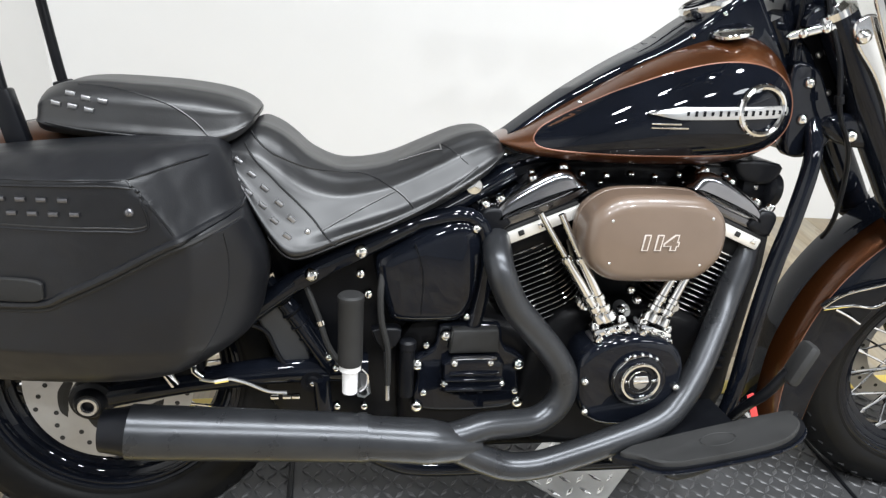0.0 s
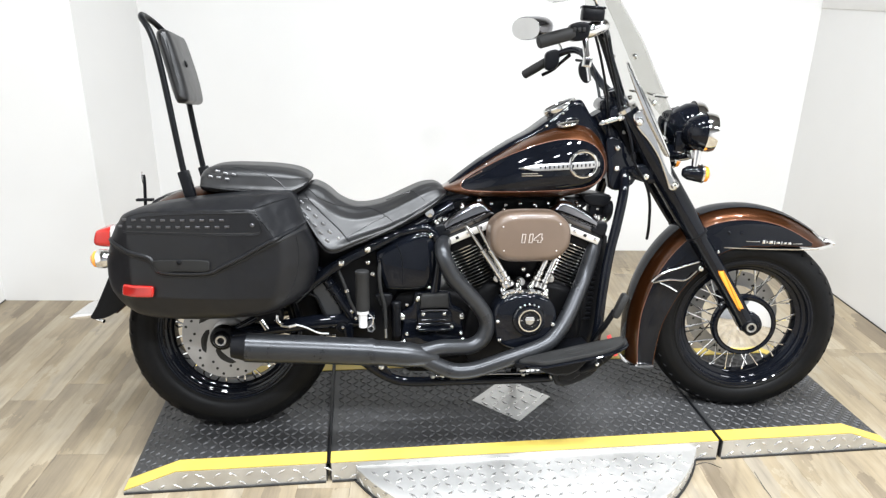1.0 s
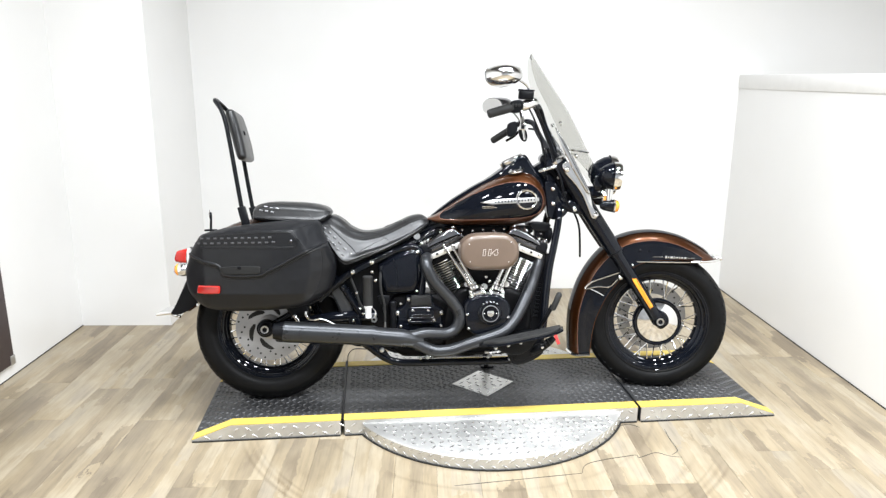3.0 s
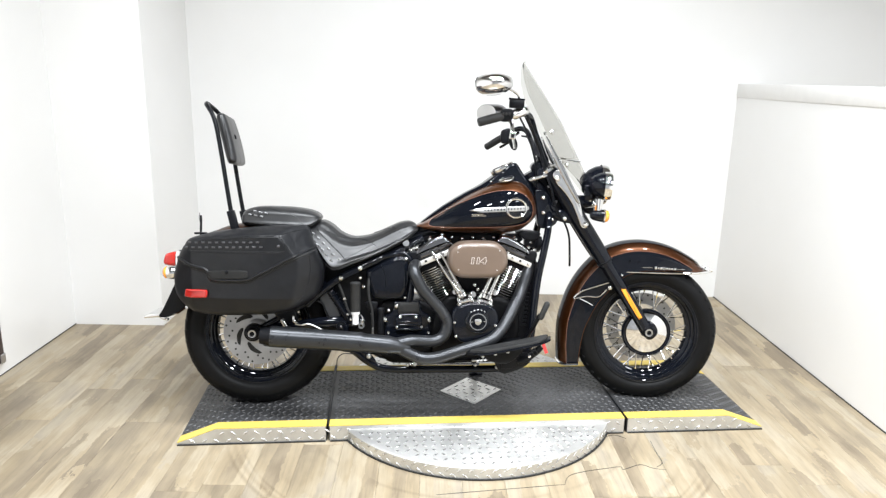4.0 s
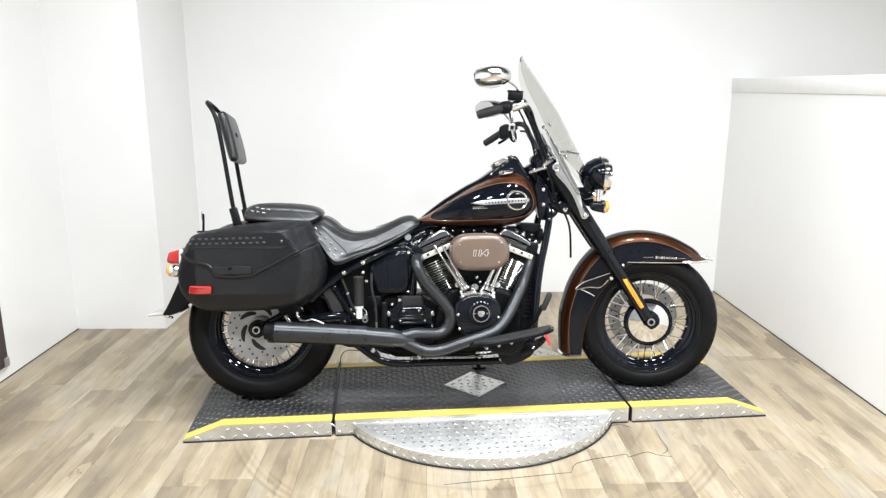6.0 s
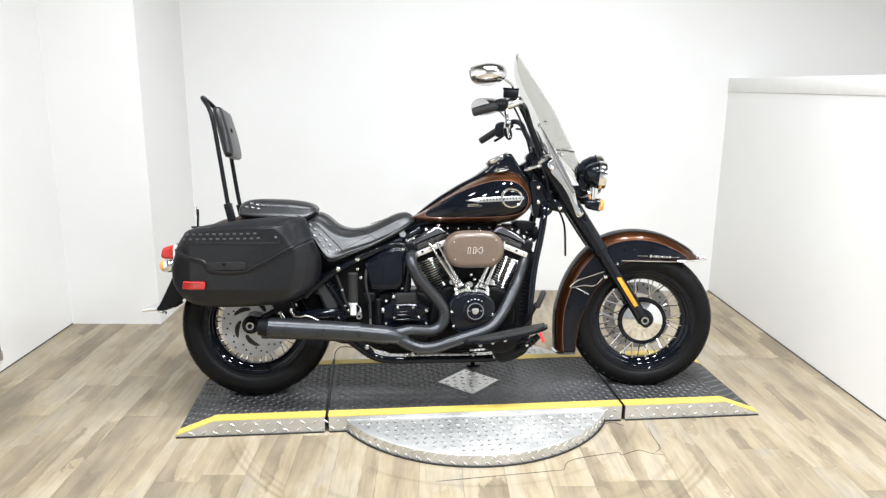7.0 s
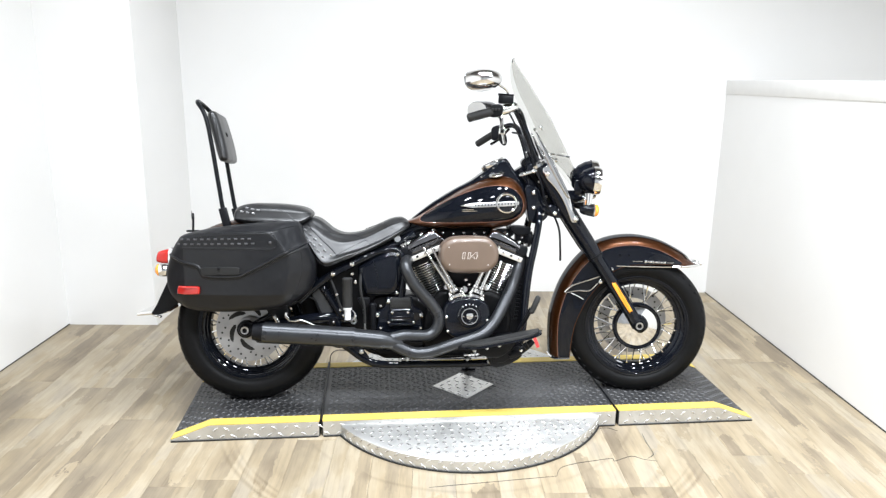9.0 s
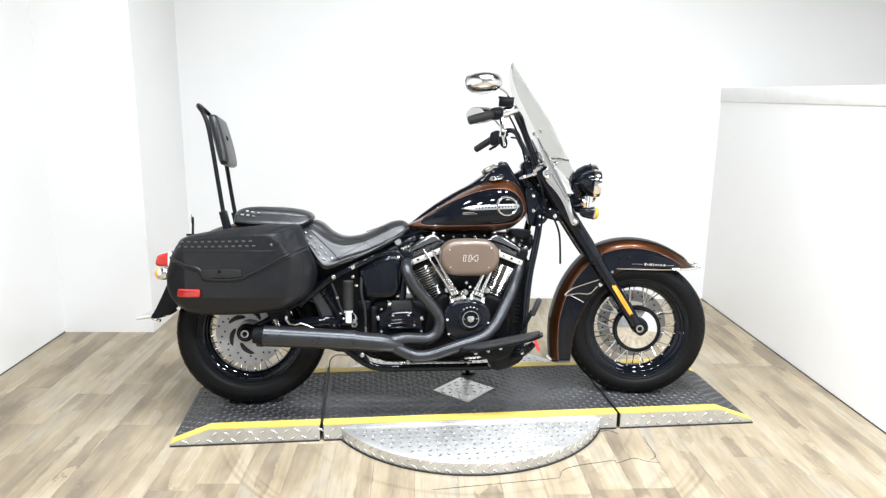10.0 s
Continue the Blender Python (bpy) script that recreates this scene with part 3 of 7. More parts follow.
# wheels
def wheel(cu, cw, R, W, name, at, rim_r, hub_r):
    w = part(name, lathe((cu, 0, cw), (0, 1, 0), [(rim_r + 0.006, -W * 0.36), (rim_r + 0.005, -W * 0.40), (rim_r + 0.001, -W * 0.412), (rim_r - 0.003, -W * 0.405), (rim_r - 0.005, -W * 0.385), (rim_r - 0.007, -W * 0.388), (rim_r - 0.010, -W * 0.380), (rim_r - 0.012, -W * 0.355), (rim_r - 0.014, -W * 0.29), (rim_r - 0.018, -W * 0.275), (rim_r - 0.022, -W * 0.262), (rim_r - 0.025, -W * 0.235), (rim_r - 0.026, -W * 0.20), (rim_r - 0.031, -W * 0.185), (rim_r - 0.038, -W * 0.15),
        (rim_r - 0.042, 0), (rim_r - 0.038, W * 0.15), (rim_r - 0.024, W * 0.2), (rim_r - 0.014, W * 0.28), (rim_r - 0.010, W * 0.36), (rim_r + 0.003, W * 0.40), (rim_r + 0.006, W * 0.36)], 96, True),
        BLACK, bike, "gloss black laced wheel", at)
    part("tyre", lathe((cu, 0, cw), (0, 1, 0), [(rim_r - 0.004, -W * 0.36), (rim_r + 0.004, -W * 0.42), (rim_r + 0.010, -W * 0.425), (rim_r + 0.012, -W * 0.445), (rim_r + 0.03, -W * 0.49), (R - 0.040, -W * 0.475), (R - 0.037, -W * 0.465), (R - 0.016, -W * 0.38), (R - 0.004, -W * 0.22), (R, 0),
        (R - 0.004, W * 0.22), (R - 0.016, W * 0.38), (R - 0.035, W * 0.47), (rim_r + 0.03, W * 0.49), (rim_r + 0.004, W * 0.42), (rim_r - 0.004, W * 0.36)], 120, True), RUBBER, w, "black rubber tyre with worn tread")
    # tread blocks cut at the shoulders
    bm = bmesh.new()
    for i in range(44):
        a = 2 * math.pi * i / 44
        for s in (-1, 1):
            m = Matrix.Translation((cu, 0, cw)) @ Matrix.Rotation(-a, 4, "Y") @ Matrix.Translation((R - 0.0162, s * W * 0.315, 0)) @ Matrix.Rotation(s * 0.55, 4, "Z") @ Matrix.Rotation(0.5, 4, "X")
            box_into(bm, (0, 0, 0), (0.010, W * 0.2, 0.012), m)
    tagged(part("tread_block", bm, RUBBER, w), kind="stuff")
    part("hub", lathe((cu, 0, cw), (0, 1, 0), [(0.0, -0.075), (0.026, -0.075), (0.030, -0.055), (hub_r, -0.05), (hub_r, -0.04), (0.028, -0.036), (0.028, 0.036), (hub_r, 0.04), (hub_r, 0.05), (0.03, 0.055), (0.0, 0.075)], 40), CHROME, w, "polished hub")
    spoke = None
    for i in range(40):
        s = -1 if i % 2 else 1
        lead = 0.62 if (i // 2) % 2 else -0.62
        a = 2 * math.pi * i / 40
        p = Vector(((hub_r - 0.005) * math.cos(a + lead), s * 0.044, (hub_r - 0.005) * math.sin(a + lead)))
        q = Vector(((rim_r - 0.036) * math.cos(a), s * W * 0.1, (rim_r - 0.036) * math.sin(a)))
        d = q - p
        if spoke is None:
            bm = bmesh.new()
            lathe_into(bm, (0, 0, 0), (0, 0, 1), [(0.0, 0.0), (0.0025, 0.0), (0.0025, d.length - 0.016), (0.0035, d.length - 0.014), (0.0035, d.length), (0, d.length)], 6)
            ob = part("spoke", bm, CHROME, w)
            spoke = ob
        else:
            ob = again(spoke, Matrix(), w)
        ob.matrix_basis = Matrix.Translation(Vector((cu, 0, cw)) + p) @ d.to_track_quat("Z", "Y").to_matrix().to_4x4()
    return w


def rotor(w, cu, cw, v, r, inner, carrier):
    d = part("brake_rotor", lathe((cu, v, cw), LAT, [(inner, 0.0025), (r, 0.0025), (r, -0.0025), (inner, -0.0025)], 64, True), ROTOR, w, "drilled steel brake rotor")
    # proud black discs put the shade of the drilled holes on the rotor
    hole = None
    for i in range(36):
        a = 2 * math.pi * i / 36
        rr = (r - 0.036, r - 0.022, r - 0.010)[i % 3]
        m = Matrix.Translation((cu + rr * math.cos(a), v, cw + rr * math.sin(a)))
        if hole is None:
            hole = part("hole_shade_disc", lathe((0, 0, 0), LAT, [(0, 0.0029), (0.0042, 0.0029), (0.0042, -0.0029), (0, -0.0029)], 10), SHADEBLACK, d, at=m)
        else:
            again(hole, m)
    if carrier:
        part("rotor_carrier", lathe((cu, v, cw), LAT, [(0.020, 0.006), (0.046, 0.005), (0.050, 0.002), (0.050, -0.003), (0.020, -0.004)], 40, True), ROTOR, d, "steel rotor carrier")
        # flattened black tubes drawn as the shade inside curved slots
        slot = None
        for i in range(6):
            pts = [(rr * math.cos(k), -0.002, rr * math.sin(k)) for rr, k in ((0.056, 0), (0.064, 0.22), (0.076, 0.52), (0.088, 0.84), (0.097, 1.12))]
            m = Matrix.Translation((cu, v, cw)) @ Matrix.Rotation(math.pi * i / 3 + 0.3, 4, "Y") @ Matrix.Diagonal((1, 0.3, 1, 1))
            if slot is None:
                slot = part("slot_shade", tube(pts, [0.003, 0.0095, 0.0125, 0.0100, 0.003], 4, 8), SHADEBLACK, d, "", m)
            else:
                again(slot, m)
    return d


REAR, FRONT = (-0.812, 0.302), (0.838, 0.292)
rear_wheel = wheel(*REAR, 0.309, 0.148, "rear_wheel", Matrix.Translation((0.007, 0.010, 0.002)) @ Matrix.Rotation(radians(-4.5), 4, "X"), 0.213, 0.052)
front_wheel = wheel(*FRONT, 0.302, 0.13, "front_wheel", STEER @ Matrix.Translation((-0.003, -0.012, -0.003)), 0.216, 0.055)
rotor(rear_wheel, *REAR, -0.078, 0.138, 0.048, True)
rotor(front_wheel, *FRONT, 0.062, 0.150, 0.100, False)
part("hub_cover", lathe((FRONT[0], -0.048, FRONT[1]), LAT, [(0.0, 0.022), (0.03, 0.021), (0.06, 0.017), (0.085, 0.009), (0.091, 0.0)], 48), CHROME, front_wheel, "chrome hub cover")
part("hub_ring", lathe((FRONT[0], -0.048, FRONT[1]), LAT, [(0.089, 0.010), (0.097, 0.012), (0.102, 0.006), (0.102, -0.012), (0.089, -0.012)], 48, True), BLACK, front_wheel, "black ring round the hub")


def axle_nut(cu, cw, v, parent, at=None):
    n = part("axle_nut", lathe((cu, v, cw), LAT, [(0.0, 0.002), (0.009, 0.002), (0.010, 0.010), (0.020, 0.010), (0.024, 0.004), (0.026, 0.0), (0.027, -0.01), (0.0, -0.01)], 6 * 4), SATIN, parent, at=at)
    part("nut_ring", lathe((cu, v, cw), LAT, [(0.0095, 0.008), (0.0105, 0.0125), (0.0150, 0.0130), (0.0165, 0.0095), (0.0150, 0.0080)], 24, True), ALLOY, parent, "bright nut ring", at)
    return n


part("axle_washer", lathe((-0.815, -0.100, 0.312), LAT, [(0.0, 0.012), (0.026, 0.012), (0.034, 0.008), (0.036, 0.0), (0.036, -0.02)], 32), SATIN, bike, "black axle boss")
axle_nut(-0.815, 0.312, -0.115, bike)


# fenders: a crown line swept with a rounded section, its side flaring inwards to the wheel
def fender(name, crown, depth, centre, half, mat, panel_from, at, label):
    path = smooth([(u, 0, w) for u, w in crown], 5)
    ds = [q.x for q in smooth([(d, 0, 0) for d in depth], 5)]
    c = Vector((centre[0], 0, centre[1]))
    sect = [(0.0, 0.0), (0.0015, 0.25), (0.006, 0.48), (0.014, 0.68), (0.026, 0.84), (0.042, 0.94)]

    def ring(i, fr, to, lift):
        q, d = path[i], ds[i]
        t = (path[min(i + 1, len(path) - 1)] - path[max(i - 1, 0)]).normalized()
        inward = Vector((t.z, 0, -t.x))
        if inward.dot(c - q) < 0:
            inward = -inward
        pts = [(e, k) for e, k in sect if e <= min(d, to)]
        last = min(max(d, 0.001), to)
        k0 = 0.94 + 0.06 * min(1.0, (last - 0.042) / 0.06) if last > 0.042 else np.interp(last, [e for e, _ in sect], [k for _, k in sect])
        if last > 0.042:
            pts = [(e, k) for e, k in sect] + [(0.042 + (last - 0.042) * f, 0.94 + (k0 - 0.94) * f) for f in (0.33, 0.66, 1.0)]
        else:
            pts = [(last * f, float(np.interp(last * f, [e for e, _ in sect], [k for _, k in sect]))) for f in [j / 8 for j in range(9)]]
        return [(q + inward * (e - lift * 0.4), k * half + lift) for e, k in pts]

    bm = bmesh.new()
    rows = []
    for i in range(len(path)):
        r = ring(i, 0, 9, 0.0)
        rows.append([bm.verts.new((p.x, -k, p.z)) for p, k in r[::-1]] + [bm.verts.new((p.x, k, p.z)) for p, k in r[1:]])
    for a, b in zip(rows, rows[1:]):
        for j in range(len(a) - 1):
            bm.faces.new((a[j], a[j + 1], b[j + 1], b[j]))
    bmesh.ops.solidify(bm, geom=bm.faces[:], thickness=0.003)
    f = part(name, bm, mat, bike, label, at)
    if panel_from:
        for s in (-1, 1):
            bm = bmesh.new()
            rows, line = [], []
            for i in range(len(path)):
                r = ring(i, 0, 9, 0.0016)
                es = [(e, p, k) for e, (p, k) in zip([x[0] for x in sect] + [0] * 9, r)]
                if ds[i] < panel_from + 0.012:
                    continue
                q, d = path[i], ds[i]
                t = (path[min(i + 1, len(path) - 1)] - path[max(i - 1, 0)]).normalized()
                inward = Vector((t.z, 0, -t.x))
                if inward.dot(c - q) < 0:
                    inward = -inward
                pts = []
                for j in range(7):
                    e = panel_from + (d - 0.004 - panel_from) * j / 6
                    k = float(np.interp(e, [x for x, _ in sect], [y for _, y in sect])) if e < 0.042 else 0.94 + 0.06 * min(1.0, (e - 0.042) / 0.06) * (e - 0.042) / max(d - 0.042, 1e-4)
                    pts.append(q + inward * e + Vector((0, s * (k * half + 0.0048), 0)))
                rows.append([bm.verts.new(p) for p in pts])
                line.append(pts[0])
            for a, b in zip(rows, rows[1:]):
                for j in range(6):
                    bm.faces.new((a[j], a[j + 1], b[j + 1], b[j]))
            part("side_panel", bm, BLACK, f, "gloss black side panel")
            part("pinstripe", tube(line, 0.0012, 1, 6), STRIPE, f)
        # black band along the crown, between the two brown ones
        bm = bmesh.new()
        rows = []
        for i in range(len(path)):
            if ds[i] < 0.03:
                continue
            r = ring(i, 0, 9, 0.0)[:3]
            t = (path[min(i + 1, len(path) - 1)] - path[max(i - 1, 0)]).normalized()
            out = Vector((-t.z, 0, t.x))
            if out.dot(path[i] - c) < 0:
                out = -out
            half_row = [(p + out * 0.0042, k) for p, k in r]
            rows.append([bm.verts.new((p.x, -k, p.z)) for p, k in half_row[::-1]] + [bm.verts.new((p.x, k, p.z)) for p, k in half_row[1:]])
        for a, b in zip(rows, rows[1:]):
            for j in range(len(a) - 1):
                bm.faces.new((a[j], a[j + 1], b[j + 1], b[j]))
        part("crown_panel", bm, BLACK, f, "gloss black band along the crown")
    return f


front_crown = [(0.467, 0.142), (0.462, 0.25), (0.470, 0.35), (0.509, 0.472), (0.577, 0.576), (0.668, 0.650), (0.786, 0.676), (0.905, 0.660), (1.010, 0.610), (1.080, 0.556)]
front_fender = fender("front_fender", front_crown, [0.085, 0.10, 0.115, 0.13, 0.14, 0.135, 0.122, 0.106, 0.060, 0.008], FRONT, 0.082, BROWN, 0.034, STEER, "brown and black painted valanced front fender")
trim = part("fender_trim", tube([(0.735, -0.0855, 0.554), (0.85, -0.087, 0.553), (0.96, -0.084, 0.553), (1.03, -0.070, 0.553), (1.085, -0.035, 0.554), (1.10, 0.0, 0.555)], [0.0022, 0.0034, 0.004, 0.005, 0.006], 4, 8), CHROME, front_fender, "chrome fender trim")
part("fender_trim", tube([(0.735, 0.0855, 0.554), (0.85, 0.087, 0.553), (0.96, 0.084, 0.553), (1.03, 0.070, 0.553), (1.085, 0.035, 0.554), (1.10, 0.0, 0.555)], [0.0022, 0.0034, 0.004, 0.005, 0.006], 4, 8), CHROME, front_fender)
part("fender_tip", slab([(1.055, 0.549), (1.10, 0.549), (1.112, 0.556), (1.098, 0.566), (1.075, 0.574), (1.060, 0.566)], -0.022, 0.022, 0.006, 2), CHROME, front_fender, "chrome fender tip")
part("fender_tip", tube([(0.463, 0.0, 0.142), (0.472, -0.05, 0.142), (0.495, -0.082, 0.144), (0.55, -0.089, 0.148)], [0.007, 0.007, 0.006], 4, 8), CHROME, front_fender)
# plain bars where the fender carries a small script
for k, (a, b, h) in enumerate([(0.800, 0.842, 0.0011), (0.850, 0.858, 0.0060), (0.861, 0.866, 0.0036), (0.869, 0.882, 0.0048), (0.885, 0.889, 0.0062), (0.892, 0.904, 0.0034), (0.907, 0.911, 0.0052), (0.914, 0.924, 0.0034), (0.927, 0.938, 0.0040), (0.942, 0.972, 0.0011)]):
    part("script_bar", box(((a + b) / 2, -0.0862, 0.575 - 0.0005 * k), (b - a, 0.0025, h * 2), 0.0008), CHROME, front_fender)
for u in (0.747, 0.785):
    part("fender_bolt", dome((u, -0.084, 0.600), LAT, 0.005, 0.003), BLACK, front_fender)
part("fender_bracket", slab([(0.519, 0.439), (0.552, 0.468), (0.660, 0.508), (0.676, 0.492), (0.640, 0.470), (0.622, 0.447), (0.600, 0.409), (0.575, 0.43)], -0.0845, -0.094, 0.003, 2), SATIN, front_fender, "black fender bracket")
# chrome tubes stand in for the highlights on the gloss black bracket
for line in ([(0.519, 0.439), (0.552, 0.468), (0.61, 0.490), (0.660, 0.508)], [(0.522, 0.436), (0.575, 0.447), (0.622, 0.447), (0.655, 0.478)], [(0.545, 0.437), (0.572, 0.425), (0.600, 0.409)]):
    part("bracket_glint", tube([(u, -0.095, w) for u, w in line], 0.0027, 4, 8), CHROME, front_fender, "chrome line drawn as a highlight on the bracket")
part("bracket_bolt", dome((0.668, -0.096, 0.487), LAT, 0.011, 0.007), CHROME, front_fender)
part("bracket_bolt", dome((0.715, -0.09, 0.540), LAT, 0.007, 0.005), CHROME, front_fender)

rear_crown = [(-0.56, 0.60), (-0.62, 0.685), (-0.72, 0.735), (-0.83, 0.748), (-0.945, 0.727), (-1.037, 0.672), (-1.107, 0.575), (-1.165, 0.455), (-1.203, 0.372)]
rear_fender = fender("rear_fender", rear_crown, [0.08, 0.12, 0.16, 0.18, 0.18, 0.16, 0.13, 0.08, 0.03], REAR, 0.098, BROWN, 0.0, TAIL, "brown painted rear fender")
part("fender_tip", tube([(-1.155, -0.094, 0.360), (-1.18, -0.082, 0.364), (-1.205, -0.05, 0.370), (-1.21, 0, 0.372), (-1.205, 0.05, 0.370), (-1.17, 0.085, 0.362)], 0.006, 4, 8), CHROME, rear_fender, "chrome fender edge")
part("plate_bracket", slab([(-1.252, 0.362), (-1.14, 0.372), (-1.13, 0.382), (-1.235, 0.378)], -0.08, 0.08, 0.003, 2), CHROME, rear_fender, "chrome plate bracket")
lower = [(-1.075, 0.61), (-1.12, 0.51), (-1.168, 0.41), (-1.188, 0.374), (-1.15, 0.372), (-1.10, 0.40), (-1.05, 0.45), (-1.01, 0.50), (-1.02, 0.58)]
part("fender_side", slab(lower, -0.101, -0.104, 0.001, 3), SATIN, rear_fender, "black lower fender side")

# tail lamp and rear signals
tail = part("tail_lamp", slab([(-1.178, 0.575), (-1.178, 0.61), (-1.165, 0.622), (-1.125, 0.626), (-1.10, 0.60), (-1.105, 0.572)], -0.045, 0.045, 0.012, 4), REDLENS, bike, "red tail lamp lens", TAIL)
part("lamp_housing", slab([(-1.13, 0.632), (-1.09, 0.628), (-1.07, 0.585), (-1.09, 0.565), (-1.135, 0.566)], -0.048, 0.048, 0.008, 3), CHROME, tail, "chrome tail lamp housing")
for s in (-1, 1):
    sig = part("rear_signal", lathe((-1.135, s * 0.13, 0.555), (1, 0, 0), [(0.0, -0.012), (0.022, -0.010), (0.027, -0.002), (0.027, 0.014), (0.022, 0.032), (0.010, 0.045), (0.0, 0.047)], 24), CHROME, bike, "chrome rear turn signal", TAIL)
    part("signal_lens", lathe((-1.135, s * 0.13, 0.555), (1, 0, 0), [(0.0, -0.024), (0.014, -0.022), (0.023, -0.014), (0.0245, -0.004), (0.0, -0.003)], 24), AMBER, sig, "amber lens")
    part("signal_stem", tube([(-1.11, s * 0.13, 0.555), (-1.10, s * 0.09, 0.56), (-1.09, s * 0.04, 0.565)], 0.008, 3, 8), CHROME, sig)
antenna = part("antenna_mast", tube([(-1.06, 0.09, 0.60), (-1.058, 0.09, 0.68), (-1.055, 0.09, 0.755), (-1.056, 0.09, 0.775)], [0.006, 0.005, 0.005, 0.004], 3, 8), SATIN, bike, "black antenna base")
part("antenna_spring", tube([(-1.058, 0.09, 0.735), (-1.063, 0.09, 0.762), (-1.061, 0.09, 0.785)], 0.0025, 3, 6), CHROME, antenna)
part("antenna_bracket", box((-1.055, 0.08, 0.70), (0.05, 0.02, 0.008), 0.002), SATIN, antenna)


# saddlebags
BAG = [(-1.032, 0.682), (-1.005, 0.708), (-0.910, 0.730), (-0.750, 0.746), (-0.630, 0.750), (-0.588, 0.742), (-0.570, 0.700), (-0.548, 0.645), (-0.524, 0.580), (-0.538, 0.495), (-0.590, 0.447), (-0.676, 0.416), (-0.790, 0.408), (-0.900, 0.408), (-0.985, 0.418), (-1.045, 0.448), (-1.078, 0.500), (-1.083, 0.560), (-1.066, 0.622), (-1.045, 0.664)]
BAG_IN, BAG_OUT, BAG_RND = 0.12, 0.274, 0.026


def toe_in(pts):
    """The bag draws in towards its tail."""
    out = []
    for u, w in pts:
        k = 0.24 * max(0.0, -u - 0.75) / 2.65
        out.append((u + (u + 0.30) * k, w + (w - 0.913) * k))
    return out


BAG = toe_in(BAG)


SEAM = [(-1.062, 0.632), (-1.035, 0.621), (-1.000, 0.606), (-0.950, 0.590), (-0.935, 0.560), (-0.900, 0.551), (-0.806, 0.551), (-0.770, 0.566), (-0.716, 0.592), (-0.648, 0.629), (-0.600, 0.649), (-0.574, 0.659), (-0.556, 0.666)]
SEAM = toe_in(SEAM)


def bag_inset(u, w):
    """How far the skin lies inside the bag's outermost plane: a flat lid with a sloping shoulder and a cut front corner, over a body that is set back."""
    shoulder = 0.716 + 0.010 * (u + 0.70) - 0.16 * max(0.0, -u - 0.93)
    top = 1.9 * max(0.0, w - shoulder)
    lid_cut = 0.92 * max(0.0, u - (-0.683 + 0.70 * (0.718 - w)))
    below = float(np.interp(u, [p[0] for p in SEAM], [p[1] for p in SEAM])) - w
    k = min(1.0, max(0.0, below / 0.012))
    fold = -0.618 - 0.25 * max(0.0, 0.56 - w)
    body = 0.007 + 0.85 * max(0.0, u - fold) ** 1.25 * 1.5 + 0.45 * max(0.0, 0.475 - w)
    tail = 0.30 * max(0.0, -u - 0.75) ** 1.25
    lower_rear = 0.5 * max(0.0, -u - 1.02)
    return max(top, lid_cut * (1 - k)) + k * body + tail + lower_rear


def bag_width(u, w):
    return 1.0 - bag_inset(u, w) / BAG_OUT


def stud_bm(l=0.012, w=0.006, h=0.004):
    return slab([(-l / 2, -w / 2), (l / 2, -w / 2), (l / 2, w / 2), (-l / 2, w / 2)], 0.001, -h, 0.002, 1, False, steps=2, both=False)


